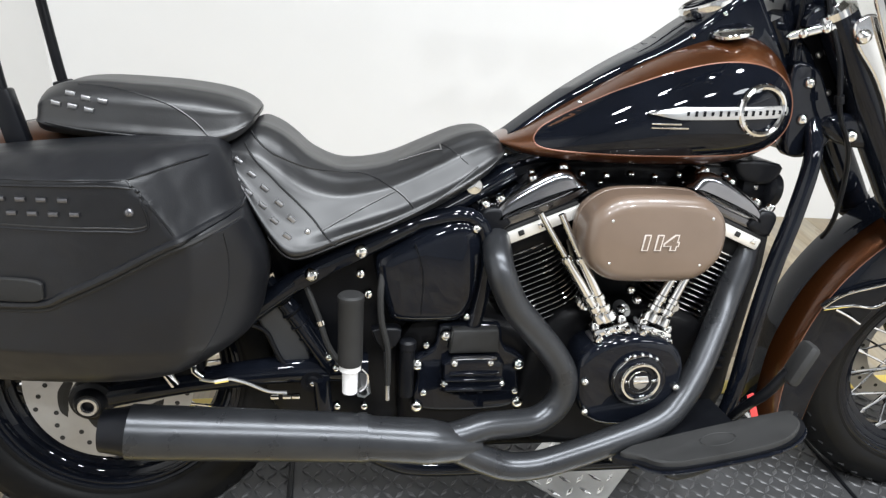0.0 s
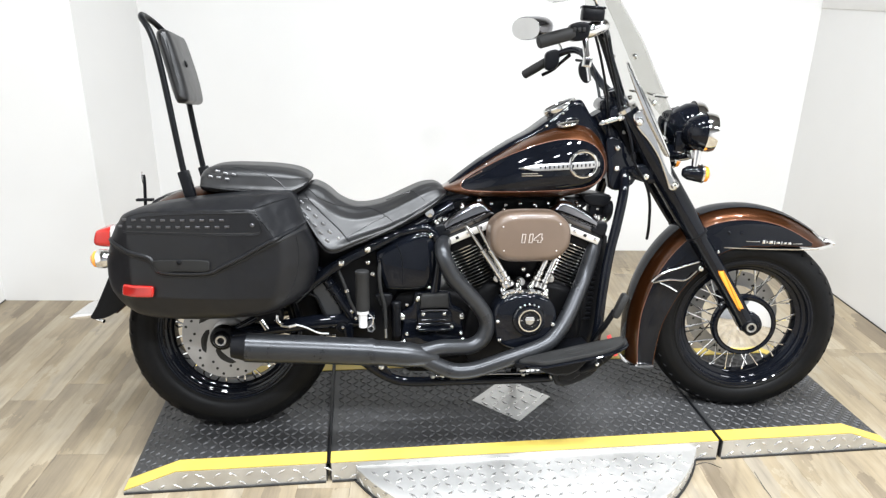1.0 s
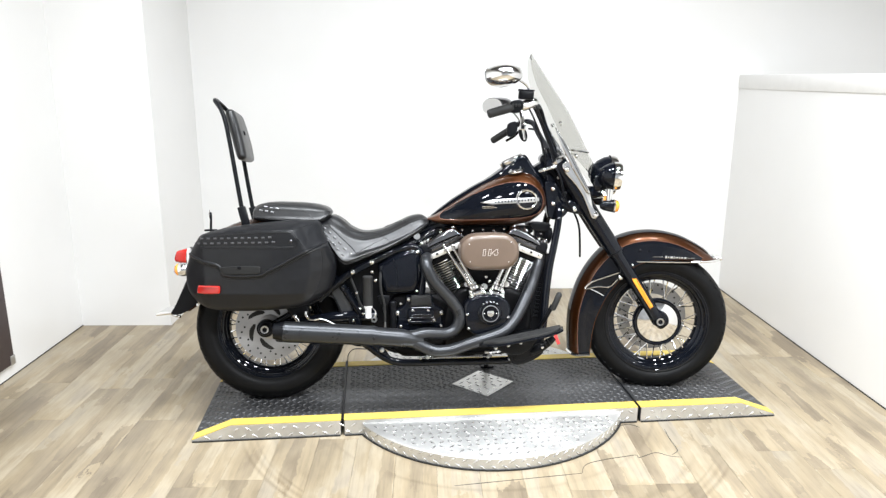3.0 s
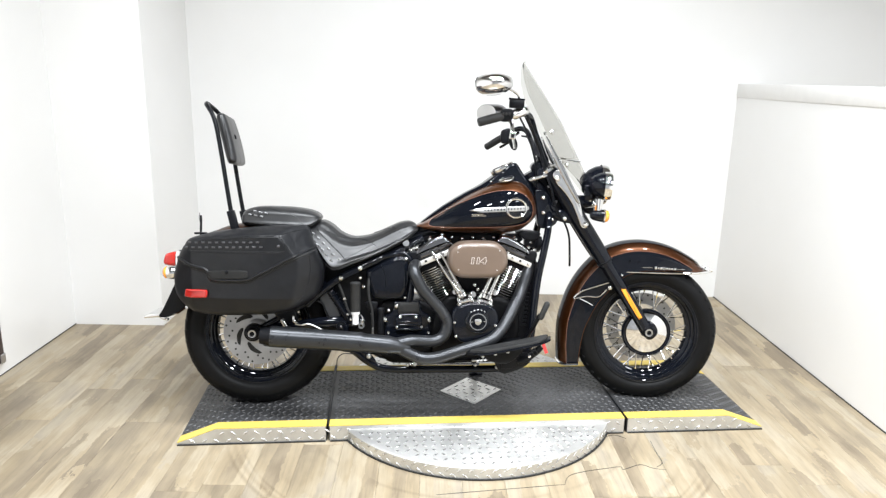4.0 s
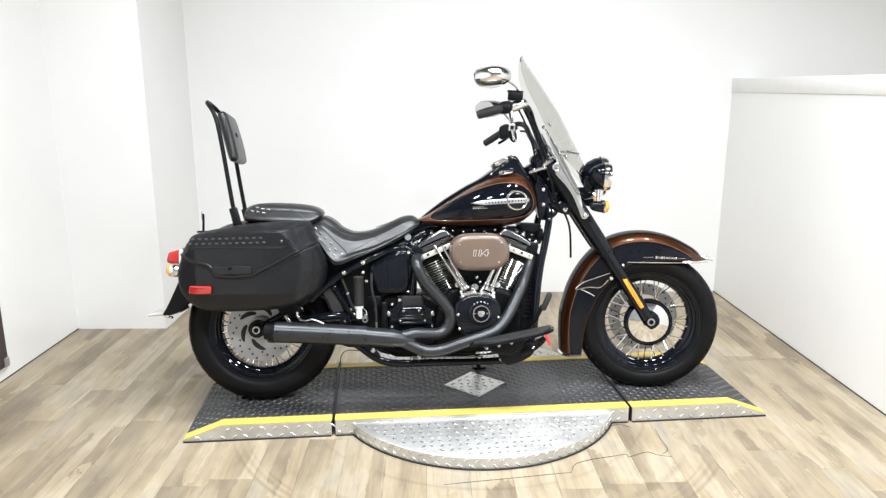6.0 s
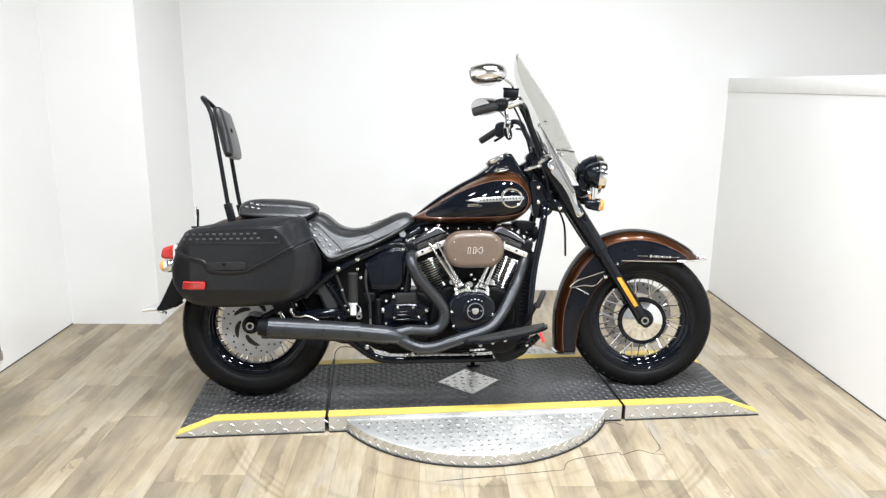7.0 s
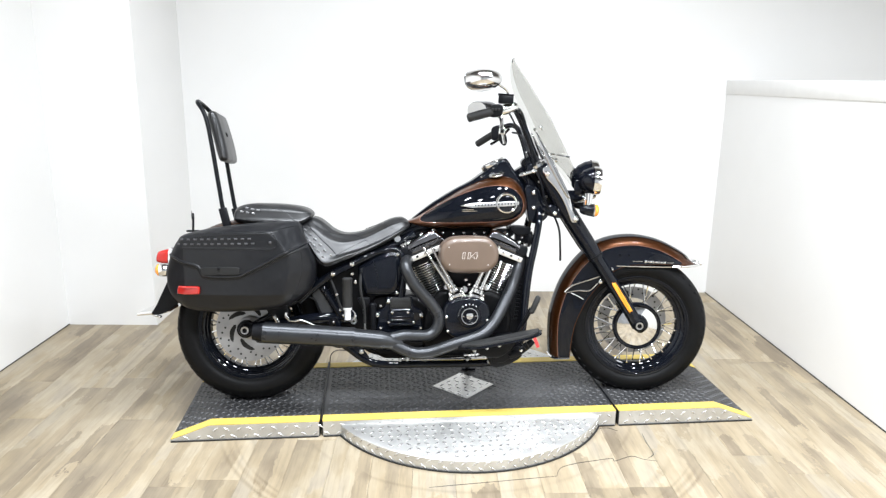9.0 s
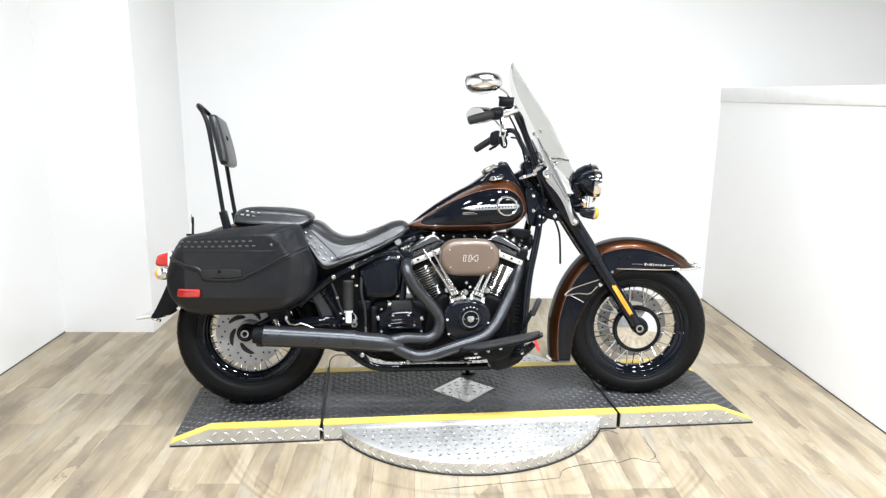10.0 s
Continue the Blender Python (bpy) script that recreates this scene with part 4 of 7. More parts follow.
def saddlebag(s):
    bag = part("saddlebag", slab(BAG, s * BAG_IN, s * BAG_OUT, BAG_RND, 6, steps=6, width=bag_width, fill=44), BAGLEATHER, bike, "black leather saddlebag with silver studs")
    if s > 0:
        return bag
    face = skin_of(bag)
    on = lambda u, w, out=0.0: face(u, w, out)

    def lie(pts, out, down=0.0):
        return [on(p.x, p.y - down, out) for p in smooth([(u, w, 0) for u, w in pts], 10)]

    part("lid_seam", tube(lie(SEAM, -0.001), [0.0062] * 10 + [0.005, 0.003], 1, 8), BAGLEATHER, bag, "raised leather piping")
    # black tube drawn as the shade line under the lid's lip
    part("lid_lip_shade", tube(lie(SEAM, -0.0015, 0.0105), [0.0042] * 10 + [0.003, 0.001], 1, 8), SHADEBLACK, bag)
    panel = [(-1.012, 0.657), (-0.90, 0.655), (-0.72, 0.651), (-0.676, 0.651), (-0.662, 0.660), (-0.668, 0.688), (-0.684, 0.7085), (-0.795, 0.7085), (-0.930, 0.703), (-0.985, 0.694)]
    panel = toe_in(panel)
    part("panel_edge", tube(lie(panel, -0.0002), 0.0018, 1, 6), BAGLEATHER, bag, "stitched panel edge")
    part("stitching", tube(lie(panel[:6], -0.0002, -0.005), 0.0010, 1, 6), LEATHER, bag)
    part("shoulder_seam", tube(lie(toe_in([(-1.000, 0.700), (-0.95, 0.711), (-0.88, 0.7145), (-0.80, 0.7155), (-0.74, 0.7165), (-0.690, 0.7175)]), 0.0002), 0.0016, 1, 6), BAGLEATHER, bag)
    part("lower_seam", tube(lie([(-0.575, 0.640), (-0.570, 0.60), (-0.574, 0.55), (-0.590, 0.50), (-0.612, 0.462)], 0.0), 0.0014, 1, 6), BAGLEATHER, bag)
    part("front_seam", tube(lie([(-0.685, 0.7175), (-0.668, 0.697), (-0.650, 0.672), (-0.632, 0.646)], 0.0), 0.0018, 1, 6), BAGLEATHER, bag)
    part("top_seam", tube(lie([(-0.685, 0.7180), (-0.64, 0.7285), (-0.600, 0.736)], 0.0), 0.0018, 1, 6), BAGLEATHER, bag)
    first = None
    for row, (a, b, w0) in enumerate([(-1.006, -0.760, 0.692), (-1.018, -0.748, 0.674)]):
        for i in range(11 + row):
            u = a + (b - a) * i / (10 + row)
            m = Matrix.Translation(on(*toe_in([(u, w0)])[0], 0.0))
            if first is None:
                first = part("stud", stud_bm(), PEWTER, bag, "silver stud", m)
            else:
                again(first, m)
    part("rivet", dome(on(-0.684, 0.677), LAT, 0.006, 0.004), PEWTER, bag, "round pewter rivet")
    # raised black plate; its colour gives the shade of the latch recess
    latch = part("latch_shade_plate", slab(toe_in([(-0.945, 0.584), (-0.86, 0.588), (-0.803, 0.585), (-0.797, 0.570), (-0.806, 0.556), (-0.88, 0.556), (-0.925, 0.556), (-0.938, 0.568)]), -BAG_OUT + 0.006, -BAG_OUT - 0.006, 0.003, 3, width=bag_width), SHADEBLACK, bag, "black plate drawn for the shaded latch recess")
    part("latch_lock", dome(on(-0.880, 0.578, 0.006), LAT, 0.007, 0.003), SATIN, latch)
    part("side_reflector", slab(toe_in([(-1.034, 0.488), (-1.024, 0.486), (-0.958, 0.485), (-0.948, 0.491), (-0.947, 0.509), (-0.957, 0.515), (-1.020, 0.516), (-1.030, 0.512)]), -BAG_OUT + 0.012, -BAG_OUT - 0.014, 0.006, 3, width=bag_width), REDLENS, bag, "red side reflector")
    return bag


saddlebag(-1)
saddlebag(1)


# seat, pillion, backrest
S_U = [-0.592, -0.585, -0.565, -0.540, -0.512, -0.490, -0.460, -0.410, -0.340, -0.268, -0.222, -0.185, -0.165, -0.152, -0.148]
S_TOP = [0.728, 0.740, 0.751, 0.762, 0.752, 0.736, 0.711, 0.693, 0.702, 0.733, 0.753, 0.759, 0.753, 0.742, 0.733]
S_BOT = [0.715, 0.702, 0.672, 0.630, 0.590, 0.575, 0.580, 0.599, 0.622, 0.652, 0.676, 0.700, 0.716, 0.724, 0.730]
S_LOW = [0.105, 0.120, 0.138, 0.152, 0.162, 0.166, 0.166, 0.160, 0.148, 0.132, 0.120, 0.105, 0.090, 0.070, 0.050]
S_HIGH = [0.070, 0.085, 0.095, 0.100, 0.100, 0.098, 0.095, 0.092, 0.088, 0.082, 0.075, 0.062, 0.052, 0.040, 0.028]
def seat_loft(us, tops, bots, lows, highs):
    """An upholstered pad: for each place along it the top and bottom height, the half width at the skirt and at the top."""
    cols = [smooth([(u, x, 0) for u, x in zip(us, c)], 4) for c in (tops, bots, lows, highs)]
    bm = bmesh.new()
    rings = []
    for t, o, lo, hi in zip(*cols):
        top, bot, low, high = t.y, o.y, lo.y, hi.y
        h = top - bot
        half = [(low * 0.90, bot - 0.004), (low * 0.98, bot + 0.004), (low, bot + min(0.014, h * 0.15))]
        for f in (0.25, 0.4, 0.55, 0.68):
            half.append((low + (high - low) * (f ** 0.9), bot + h * f))
        for f in (0.80, 0.89, 0.95, 0.985):
            half.append((high * (1.0 - 0.38 * ((f - 0.68) / 0.305) ** 2.2) + (low - high) * 0.15 * (1 - f), bot + h * f))
        half.append((high * 0.42, top))
        half = [(p.x, p.y) for p in smooth([(v, w, 0) for v, w in half], 3)]
        rings.append([(t.x, -v, w) for v, w in half] + [(t.x, 0.0, top - 0.003)] + [(t.x, v, w) for v, w in half[::-1]])
    skin(bm, rings)
    return bm


seat = part("rider_seat", seat_loft(S_U, S_TOP, S_BOT, S_LOW, S_HIGH), LEATHER, bike, "black leather rider seat with silver studs", angle=80)
seat_skin = skin_of(seat)


def seat_v(u, w):
    return seat_skin(u, w).y


def seat_line(name, pts, r=0.0014, mat=LEATHER, lift=0.0):
    q = smooth([(u, w, 0) for u, w in pts], 4)
    return part(name, tube([(p.x, seat_v(p.x, p.y) - lift, p.y) for p in q], r, 1, 6), mat, seat)


seat_line("seam", [(-0.557, 0.755), (-0.530, 0.730), (-0.505, 0.715), (-0.464, 0.698), (-0.420, 0.690), (-0.376, 0.688), (-0.342, 0.677), (-0.320, 0.664), (-0.306, 0.650)], 0.0018)
seat_line("seam", [(-0.561, 0.737), (-0.545, 0.717), (-0.521, 0.693), (-0.505, 0.676), (-0.463, 0.635), (-0.446, 0.615), (-0.425, 0.597)], 0.0018)
seat_line("seam", [(-0.329, 0.716), (-0.284, 0.731), (-0.262, 0.736), (-0.242, 0.732), (-0.216, 0.713)], 0.0014)
seat_line("seam", [(-0.444, 0.616), (-0.386, 0.645), (-0.329, 0.672)], 0.0014)
seat_line("edge_piping", [(-0.565, 0.668), (-0.538, 0.622), (-0.512, 0.588), (-0.490, 0.575), (-0.470, 0.578), (-0.418, 0.598), (-0.345, 0.627), (-0.270, 0.662), (-0.200, 0.708)], 0.0022)
SEAT_STUDS = [(-0.569, 0.714), (-0.549, 0.696), (-0.530, 0.677), (-0.509, 0.655), (-0.491, 0.632), (-0.571, 0.691), (-0.553, 0.672), (-0.533, 0.653), (-0.516, 0.631), (-0.497, 0.609)]
first = None
for u, w in SEAT_STUDS:
    m = Matrix.Translation((u, seat_v(u, w), w)) @ Matrix.Rotation(radians(40), 4, "Y")
    if first is None:
        first = part("stud", stud_bm(0.013, 0.007, 0.004), STUD, seat, "silver stud", m)
    else:
        again(first, m)
part("rivet", dome((-0.467, seat_v(-0.467, 0.613), 0.613), LAT, 0.005, 0.003), ALLOY, seat)

P_U = [-0.856, -0.851, -0.838, -0.810, -0.770, -0.720, -0.660, -0.605, -0.572, -0.552, -0.546]
P_TOP = [0.778, 0.794, 0.806, 0.815, 0.818, 0.817, 0.814, 0.807, 0.798, 0.787, 0.778]
P_BOT = [0.758, 0.754, 0.750, 0.747, 0.744, 0.741, 0.738, 0.736, 0.748, 0.764, 0.772]
P_LOW = [0.072, 0.086, 0.096, 0.104, 0.110, 0.114, 0.116, 0.112, 0.102, 0.086, 0.066]
P_HIGH = [0.052, 0.071, 0.082, 0.090, 0.095, 0.098, 0.100, 0.097, 0.087, 0.070, 0.050]
pillion = part("pillion_seat", seat_loft(P_U, P_TOP, P_BOT, P_LOW, P_HIGH), LEATHER, bike, "black leather pillion seat with silver studs", angle=80)
pil_skin = skin_of(pillion)
part("seam", tube([pil_skin(u, w) for u, w in [(-0.795, 0.812), (-0.743, 0.810), (-0.701, 0.802), (-0.660, 0.790), (-0.630, 0.770), (-0.610, 0.749)]], 0.0016, 3, 6), LEATHER, pillion)
part("edge_piping", tube([pil_skin(u, w) for u, w in [(-0.836, 0.760), (-0.79, 0.753), (-0.72, 0.747), (-0.66, 0.743), (-0.612, 0.740)]], 0.002, 4, 6), LEATHER, pillion)
first = None
for u, w in [(-0.800, 0.801), (-0.777, 0.796), (-0.754, 0.793), (-0.819, 0.787), (-0.796, 0.784), (-0.773, 0.780)]:
    m = Matrix.Translation(pil_skin(u, w)) @ Matrix.Rotation(radians(12), 4, "Y")
    if first is None:
        first = part("stud", stud_bm(0.013, 0.007, 0.004), STUD, pillion, "silver stud", m)
    else:
        again(first, m)

sissy = part("backrest_bar", tube([(-0.862, -0.115, 0.70), (-0.884, -0.115, 0.78), (-0.900, -0.112, 0.88), (-0.922, -0.110, 1.035), (-0.938, -0.108, 1.13), (-0.955, -0.098, 1.178), (-0.980, -0.07, 1.212), (-0.992, -0.03, 1.226), (-0.994, 0, 1.229),
    (-0.992, 0.03, 1.226), (-0.980, 0.07, 1.212), (-0.955, 0.098, 1.178), (-0.938, 0.108, 1.13), (-0.922, 0.110, 1.035), (-0.900, 0.112, 0.88), (-0.884, 0.115, 0.78), (-0.862, 0.115, 0.70)], 0.0085, 5, 12), SATIN, bike, "black passenger backrest hoop", SIT)
for s in (-1, 1):
    part("bar_socket", box((-0.876, s * 0.117, 0.745), (0.030, 0.024, 0.11), 0.004, Matrix.Rotation(radians(-13), 4, "Y")), SATIN, sissy)
pad_loop = [(-0.943, 1.160), (-0.935, 1.180), (-0.918, 1.182), (-0.905, 1.165), (-0.880, 1.075), (-0.868, 1.005), (-0.874, 0.988), (-0.890, 0.984), (-0.905, 0.995), (-0.925, 1.080)]
pad = part("backrest_pad", slab(pad_loop, 0.108, -0.098, 0.024, 3, steps=6), LEATHER, sissy, "black leather backrest pad")
part("pad_button", dome((-0.884, -0.02, 1.095), (1, 0, 0.25), 0.010, 0.004), SATIN, pad)
part("pad_seam", tube([(-0.920, -0.086, 1.178), (-0.905, -0.0985, 1.12), (-0.893, -0.0985, 1.05), (-0.880, -0.086, 0.992)], 0.0018, 4, 6), LEATHER, pad)


# tank
T_U = [-0.165, -0.150, -0.12, -0.07, 0.0, 0.07, 0.15, 0.22, 0.275, 0.312, 0.334, 0.345]
T_TOP = [0.740, 0.747, 0.762, 0.793, 0.838, 0.880, 0.917, 0.936, 0.929, 0.900, 0.858, 0.805]
T_BOT = [0.742, 0.734, 0.722, 0.714, 0.709, 0.707, 0.707, 0.710, 0.722, 0.745, 0.768, 0.790]
T_HALF = [0.020, 0.045, 0.075, 0.105, 0.130, 0.145, 0.152, 0.150, 0.138, 0.115, 0.085, 0.050]


def tank_at(u):
    return tuple(float(np.interp(u, TU2, c)) for c in (TT2, TB2, TH2))


fine = smooth([(a, b, c) for a, b, c in zip(T_U, T_TOP, T_BOT)], 6)
TU2, TT2, TB2 = [p.x for p in fine], [p.y for p in fine], [p.z for p in fine]
TH2 = [p.y for p in smooth([(a, h, 0) for a, h in zip(T_U, T_HALF)], 6)]


def tank_v(u, w):
    top, bot, half = tank_at(u)
    mid = bot + (top - bot) * 0.42
    s = (w - mid) / (top - mid) if w > mid else (mid - w) / (mid - bot)
    return half * max(0.0, 1 - min(abs(s), 1) ** 2.3) ** (1 / 2.3)


bm = bmesh.new()
rings = []
for u, top, bot, half in zip(TU2, TT2, TB2, TH2):
    mid = bot + (top - bot) * 0.42
    r = []
    for j in range(48):
        a = 2 * math.pi * j / 48
        c, s = math.cos(a), math.sin(a)
        x = math.copysign(abs(c) ** (2 / 2.3), c) * half
        z = mid + math.copysign(abs(s) ** (2 / 2.3), s) * ((top - mid) if s > 0 else (mid - bot))
        r.append((u, x, z))
    rings.append(r)
skin(bm, rings)
tank = part("fuel_tank", bm, BROWN, bike, "brown metallic fuel tank with black side panels")
PANEL = [(-0.108, 0.751), (-0.100, 0.765), (-0.078, 0.781), (-0.027, 0.811), (0.033, 0.842), (0.112, 0.873), (0.185, 0.889), (0.252, 0.884), (0.296, 0.856), (0.316, 0.815), (0.303, 0.770), (0.250, 0.747), (0.117, 0.740), (-0.026, 0.739), (-0.092, 0.741)]


def on_tank(u, w, s, lift):
    return Vector((u, s * (tank_v(u, w) + lift), w))


loop = [(p.x, p.y) for p in smooth([(*p, 0) for p in PANEL], 5, True)]
for s in (-1, 1):
    bm = bmesh.new()
    cx, cy = 0.15, 0.805
    rings = []
    for k in range(12):
        f = 1 - k / 12
        rings.append([on_tank(cx + (u - cx) * f, cy + (w - cy) * f, s, 0.0016) for u, w in loop])
    skin(bm, rings, True, False)
    last = [v for v in bm.verts][-len(loop):]
    bm.faces.new(last)
    part("tank_panel", bm, BLACK, tank, "gloss black painted side panel")
    part("pinstripe", tube([on_tank(u, w, s, 0.0016) for u, w in loop], 0.0013, 1, 6, True, False), STRIPE, tank, "thin copper pinstripe")

# chrome emblem: ring and tapered bar, with plain dark bars where lettering stands
ring_pts = [on_tank(0.240 + 0.041 * math.cos(a), 0.819 + 0.037 * math.sin(a), -1, 0.005) for a in [2 * math.pi * i / 40 for i in range(40)]]
emblem = part("tank_emblem", tube(ring_pts, 0.0050, 1, 8, True, False), CHROME, tank, "chrome ring and bar emblem")
bm = bmesh.new()
rings = []
for i in range(25):
    u = 0.053 + 0.240 * i / 24
    h = 0.0095 * min(1.0, (i + 0.3) / 5) * (1.0 if i < 23 else 0.7)
    w = 0.8085 + 0.010 * i / 24
    rings.append([on_tank(u, w - h, -1, 0.0015), on_tank(u, w - h, -1, 0.006), on_tank(u, w, -1, 0.008), on_tank(u, w + h, -1, 0.006), on_tank(u, w + h, -1, 0.0015)])
skin(bm, rings)
part("emblem_bar", bm, ALLOY, emblem)
for i in range(14):
    u = 0.112 + 0.168 * i / 13 + (0.004 if i > 6 else 0)
    w = 0.8085 + 0.010 * (u - 0.053) / 0.240
    part("letter_bar", box(on_tank(u, w, -1, 0.0082), (0.0044, 0.0010, 0.0085 if i % 3 else 0.0062), 0.0004), SATIN, emblem)
for k in (0, 1):
    part("accent_bar", tube([on_tank(u, 0.7865 + 0.006 * k + 0.02 * (u - 0.058), -1, 0.002) for u in (0.060, 0.08, 0.10, 0.118 - 0.012 * k)], 0.0014, 2, 6), CHROME, emblem)

CONSOLE = [(-0.150, 0.735), (-0.125, 0.762), (-0.060, 0.811), (-0.011, 0.843), (0.050, 0.879), (0.108, 0.909), (0.155, 0.941), (0.185, 0.962), (0.215, 0.987), (0.243, 1.001), (0.260, 0.998), (0.282, 0.965), (0.332, 0.888), (0.326, 0.84), (0.2, 0.80), (0.0, 0.75), (-0.12, 0.70)]
console = part("tank_console", slab(CONSOLE, 0.068, -0.060, 0.014, 3, steps=5, width=lambda u, w: 0.55 + 0.45 * max(0.0, min(1.0, (u + 0.06) / 0.22))), BLACK, bike, "gloss black tank console with gauge")
gauge_at = Vector((0.203, 0, 0.982))
part("gauge_bezel", lathe(gauge_at, (-0.43, 0, 0.90), [(0.0, 0.002), (0.046, 0.003), (0.049, 0.007), (0.052, 0.006), (0.053, 0.0), (0.050, -0.012), (0.0, -0.03)], 40), CHROME, console, "chrome gauge bezel")
part("gauge_glass", lathe(gauge_at, (-0.43, 0, 0.90), [(0.0, 0.0055), (0.045, 0.0045), (0.045, 0.001), (0.0, 0.001)], 40), BLACK, console)
part("fuel_cap", lathe((0.211, -0.068, 0.9360), (-0.26, -0.22, 1), [(0.0, 0.009), (0.016, 0.0085), (0.025, 0.007), (0.031, 0.0045), (0.034, 0.0015), (0.034, -0.003), (0.028, -0.006)], 32), CHROME, tank, "chrome fuel cap")
part("fuel_cap", lathe((0.222, 0.080, 0.922), (0, 0.30, 1), [(0.0, 0.010), (0.018, 0.009), (0.028, 0.007), (0.032, 0.004), (0.034, 0.002), (0.034, -0.01)], 32), CHROME, tank)
for u, w in [(-0.03, 0.812), (0.07, 0.870), (0.15, 0.925), (0.20, 0.962)]:
    part("console_rivet", dome((u, -0.061, w), LAT, 0.004, 0.003), CHROME, console)


# ---- engine ----
TILT_CYL = 22.5
case = part("crankcase", slab([(-0.06, 0.42), (-0.02, 0.46), (0.06, 0.46), (0.13, 0.46), (0.22, 0.44), (0.27, 0.38), (0.27, 0.28), (0.22, 0.21), (0.10, 0.18), (-0.06, 0.19), (-0.10, 0.26), (-0.09, 0.36)], 0.13, -0.10, 0.02, 3), WRINKLE, bike, "dark engine crankcase")
part("cam_cover", slab([(-0.016, 0.402), (0.025, 0.432), (0.085, 0.440), (0.145, 0.424), (0.170, 0.380), (0.160, 0.325), (0.125, 0.282), (0.060, 0.268), (0.004, 0.286), (-0.018, 0.340)], -0.095, -0.176, 0.012, 3), BLACK, case, "gloss black cam cover")
TC = (0.085, -0.178, 0.3655)
part("timer_cover", lathe(TC, LAT, [(0.0, 0.013), (0.019, 0.013), (0.021, 0.010), (0.027, 0.010), (0.030, 0.014), (0.034, 0.014), (0.037, 0.009), (0.044, 0.008), (0.049, 0.004), (0.050, -0.002)], 48), BLACK, case, "round black timer cover")
part("timer_ring", lathe(TC, LAT, [(0.0292, 0.0130), (0.0308, 0.0163), (0.0338, 0.0163), (0.0354, 0.0130), (0.0354, 0.0100), (0.0292, 0.0100)], 48, True), CHROME, case, "chrome ring")
part("timer_ring", lathe(TC, LAT, [(0.0440, 0.0075), (0.0460, 0.0105), (0.0480, 0.0070), (0.0480, 0.0030), (0.0440, 0.0030)], 48, True), CHROME, case)
part("timer_ring", lathe(TC, LAT, [(0.0195, 0.0125), (0.0205, 0.0142), (0.0218, 0.0125), (0.0218, 0.0095), (0.0195, 0.0095)], 40, True), CHROME, case)
shield = [(-0.011, 0.011), (0.011, 0.011), (0.014, 0.004), (0.010, -0.009), (0.0, -0.014), (-0.010, -0.009), (-0.014, 0.004)]
part("timer_badge", slab([(TC[0] + a, TC[2] + b) for a, b in shield], TC[1] - 0.012, TC[1] - 0.0145, 0.001, 1, False), ALLOY, case, "small plain metal badge")
part("timer_badge_bar", box((TC[0], TC[1] - 0.015, TC[2] + 0.0006), (0.027, 0.0022, 0.006), 0.0008), CHROME, case)
for dx in (-0.0255, 0.0255):
    part("timer_screw", dome((TC[0] + dx, TC[1] - 0.010, TC[2]), LAT, 0.0034, 0.003, 10), CHROME, case)


def bolts(parent, places, r=0.008, h=0.006, mat=None, at=None):
    first = None
    for p in places:
        m = Matrix.Translation(p) if at is None else at @ Matrix.Translation(p)
        if first is None:
            first = part("bolt", dome((0, 0, 0), LAT, r, h), mat or CHROME, parent, "", m)
        else:
            again(first, m)


bolts(case, [(-0.008, -0.178, 0.362), (-0.002, -0.178, 0.304), (0.158, -0.178, 0.346)], 0.007)
for i in range(5):
    a = math.radians(55 + 17.5 * i)
    part("cover_screw", dome((TC[0] + 0.0465 * math.cos(a), TC[1] - 0.006, TC[2] + 0.0465 * math.sin(a)), LAT, 0.0035, 0.003, 8), ALLOY, case)


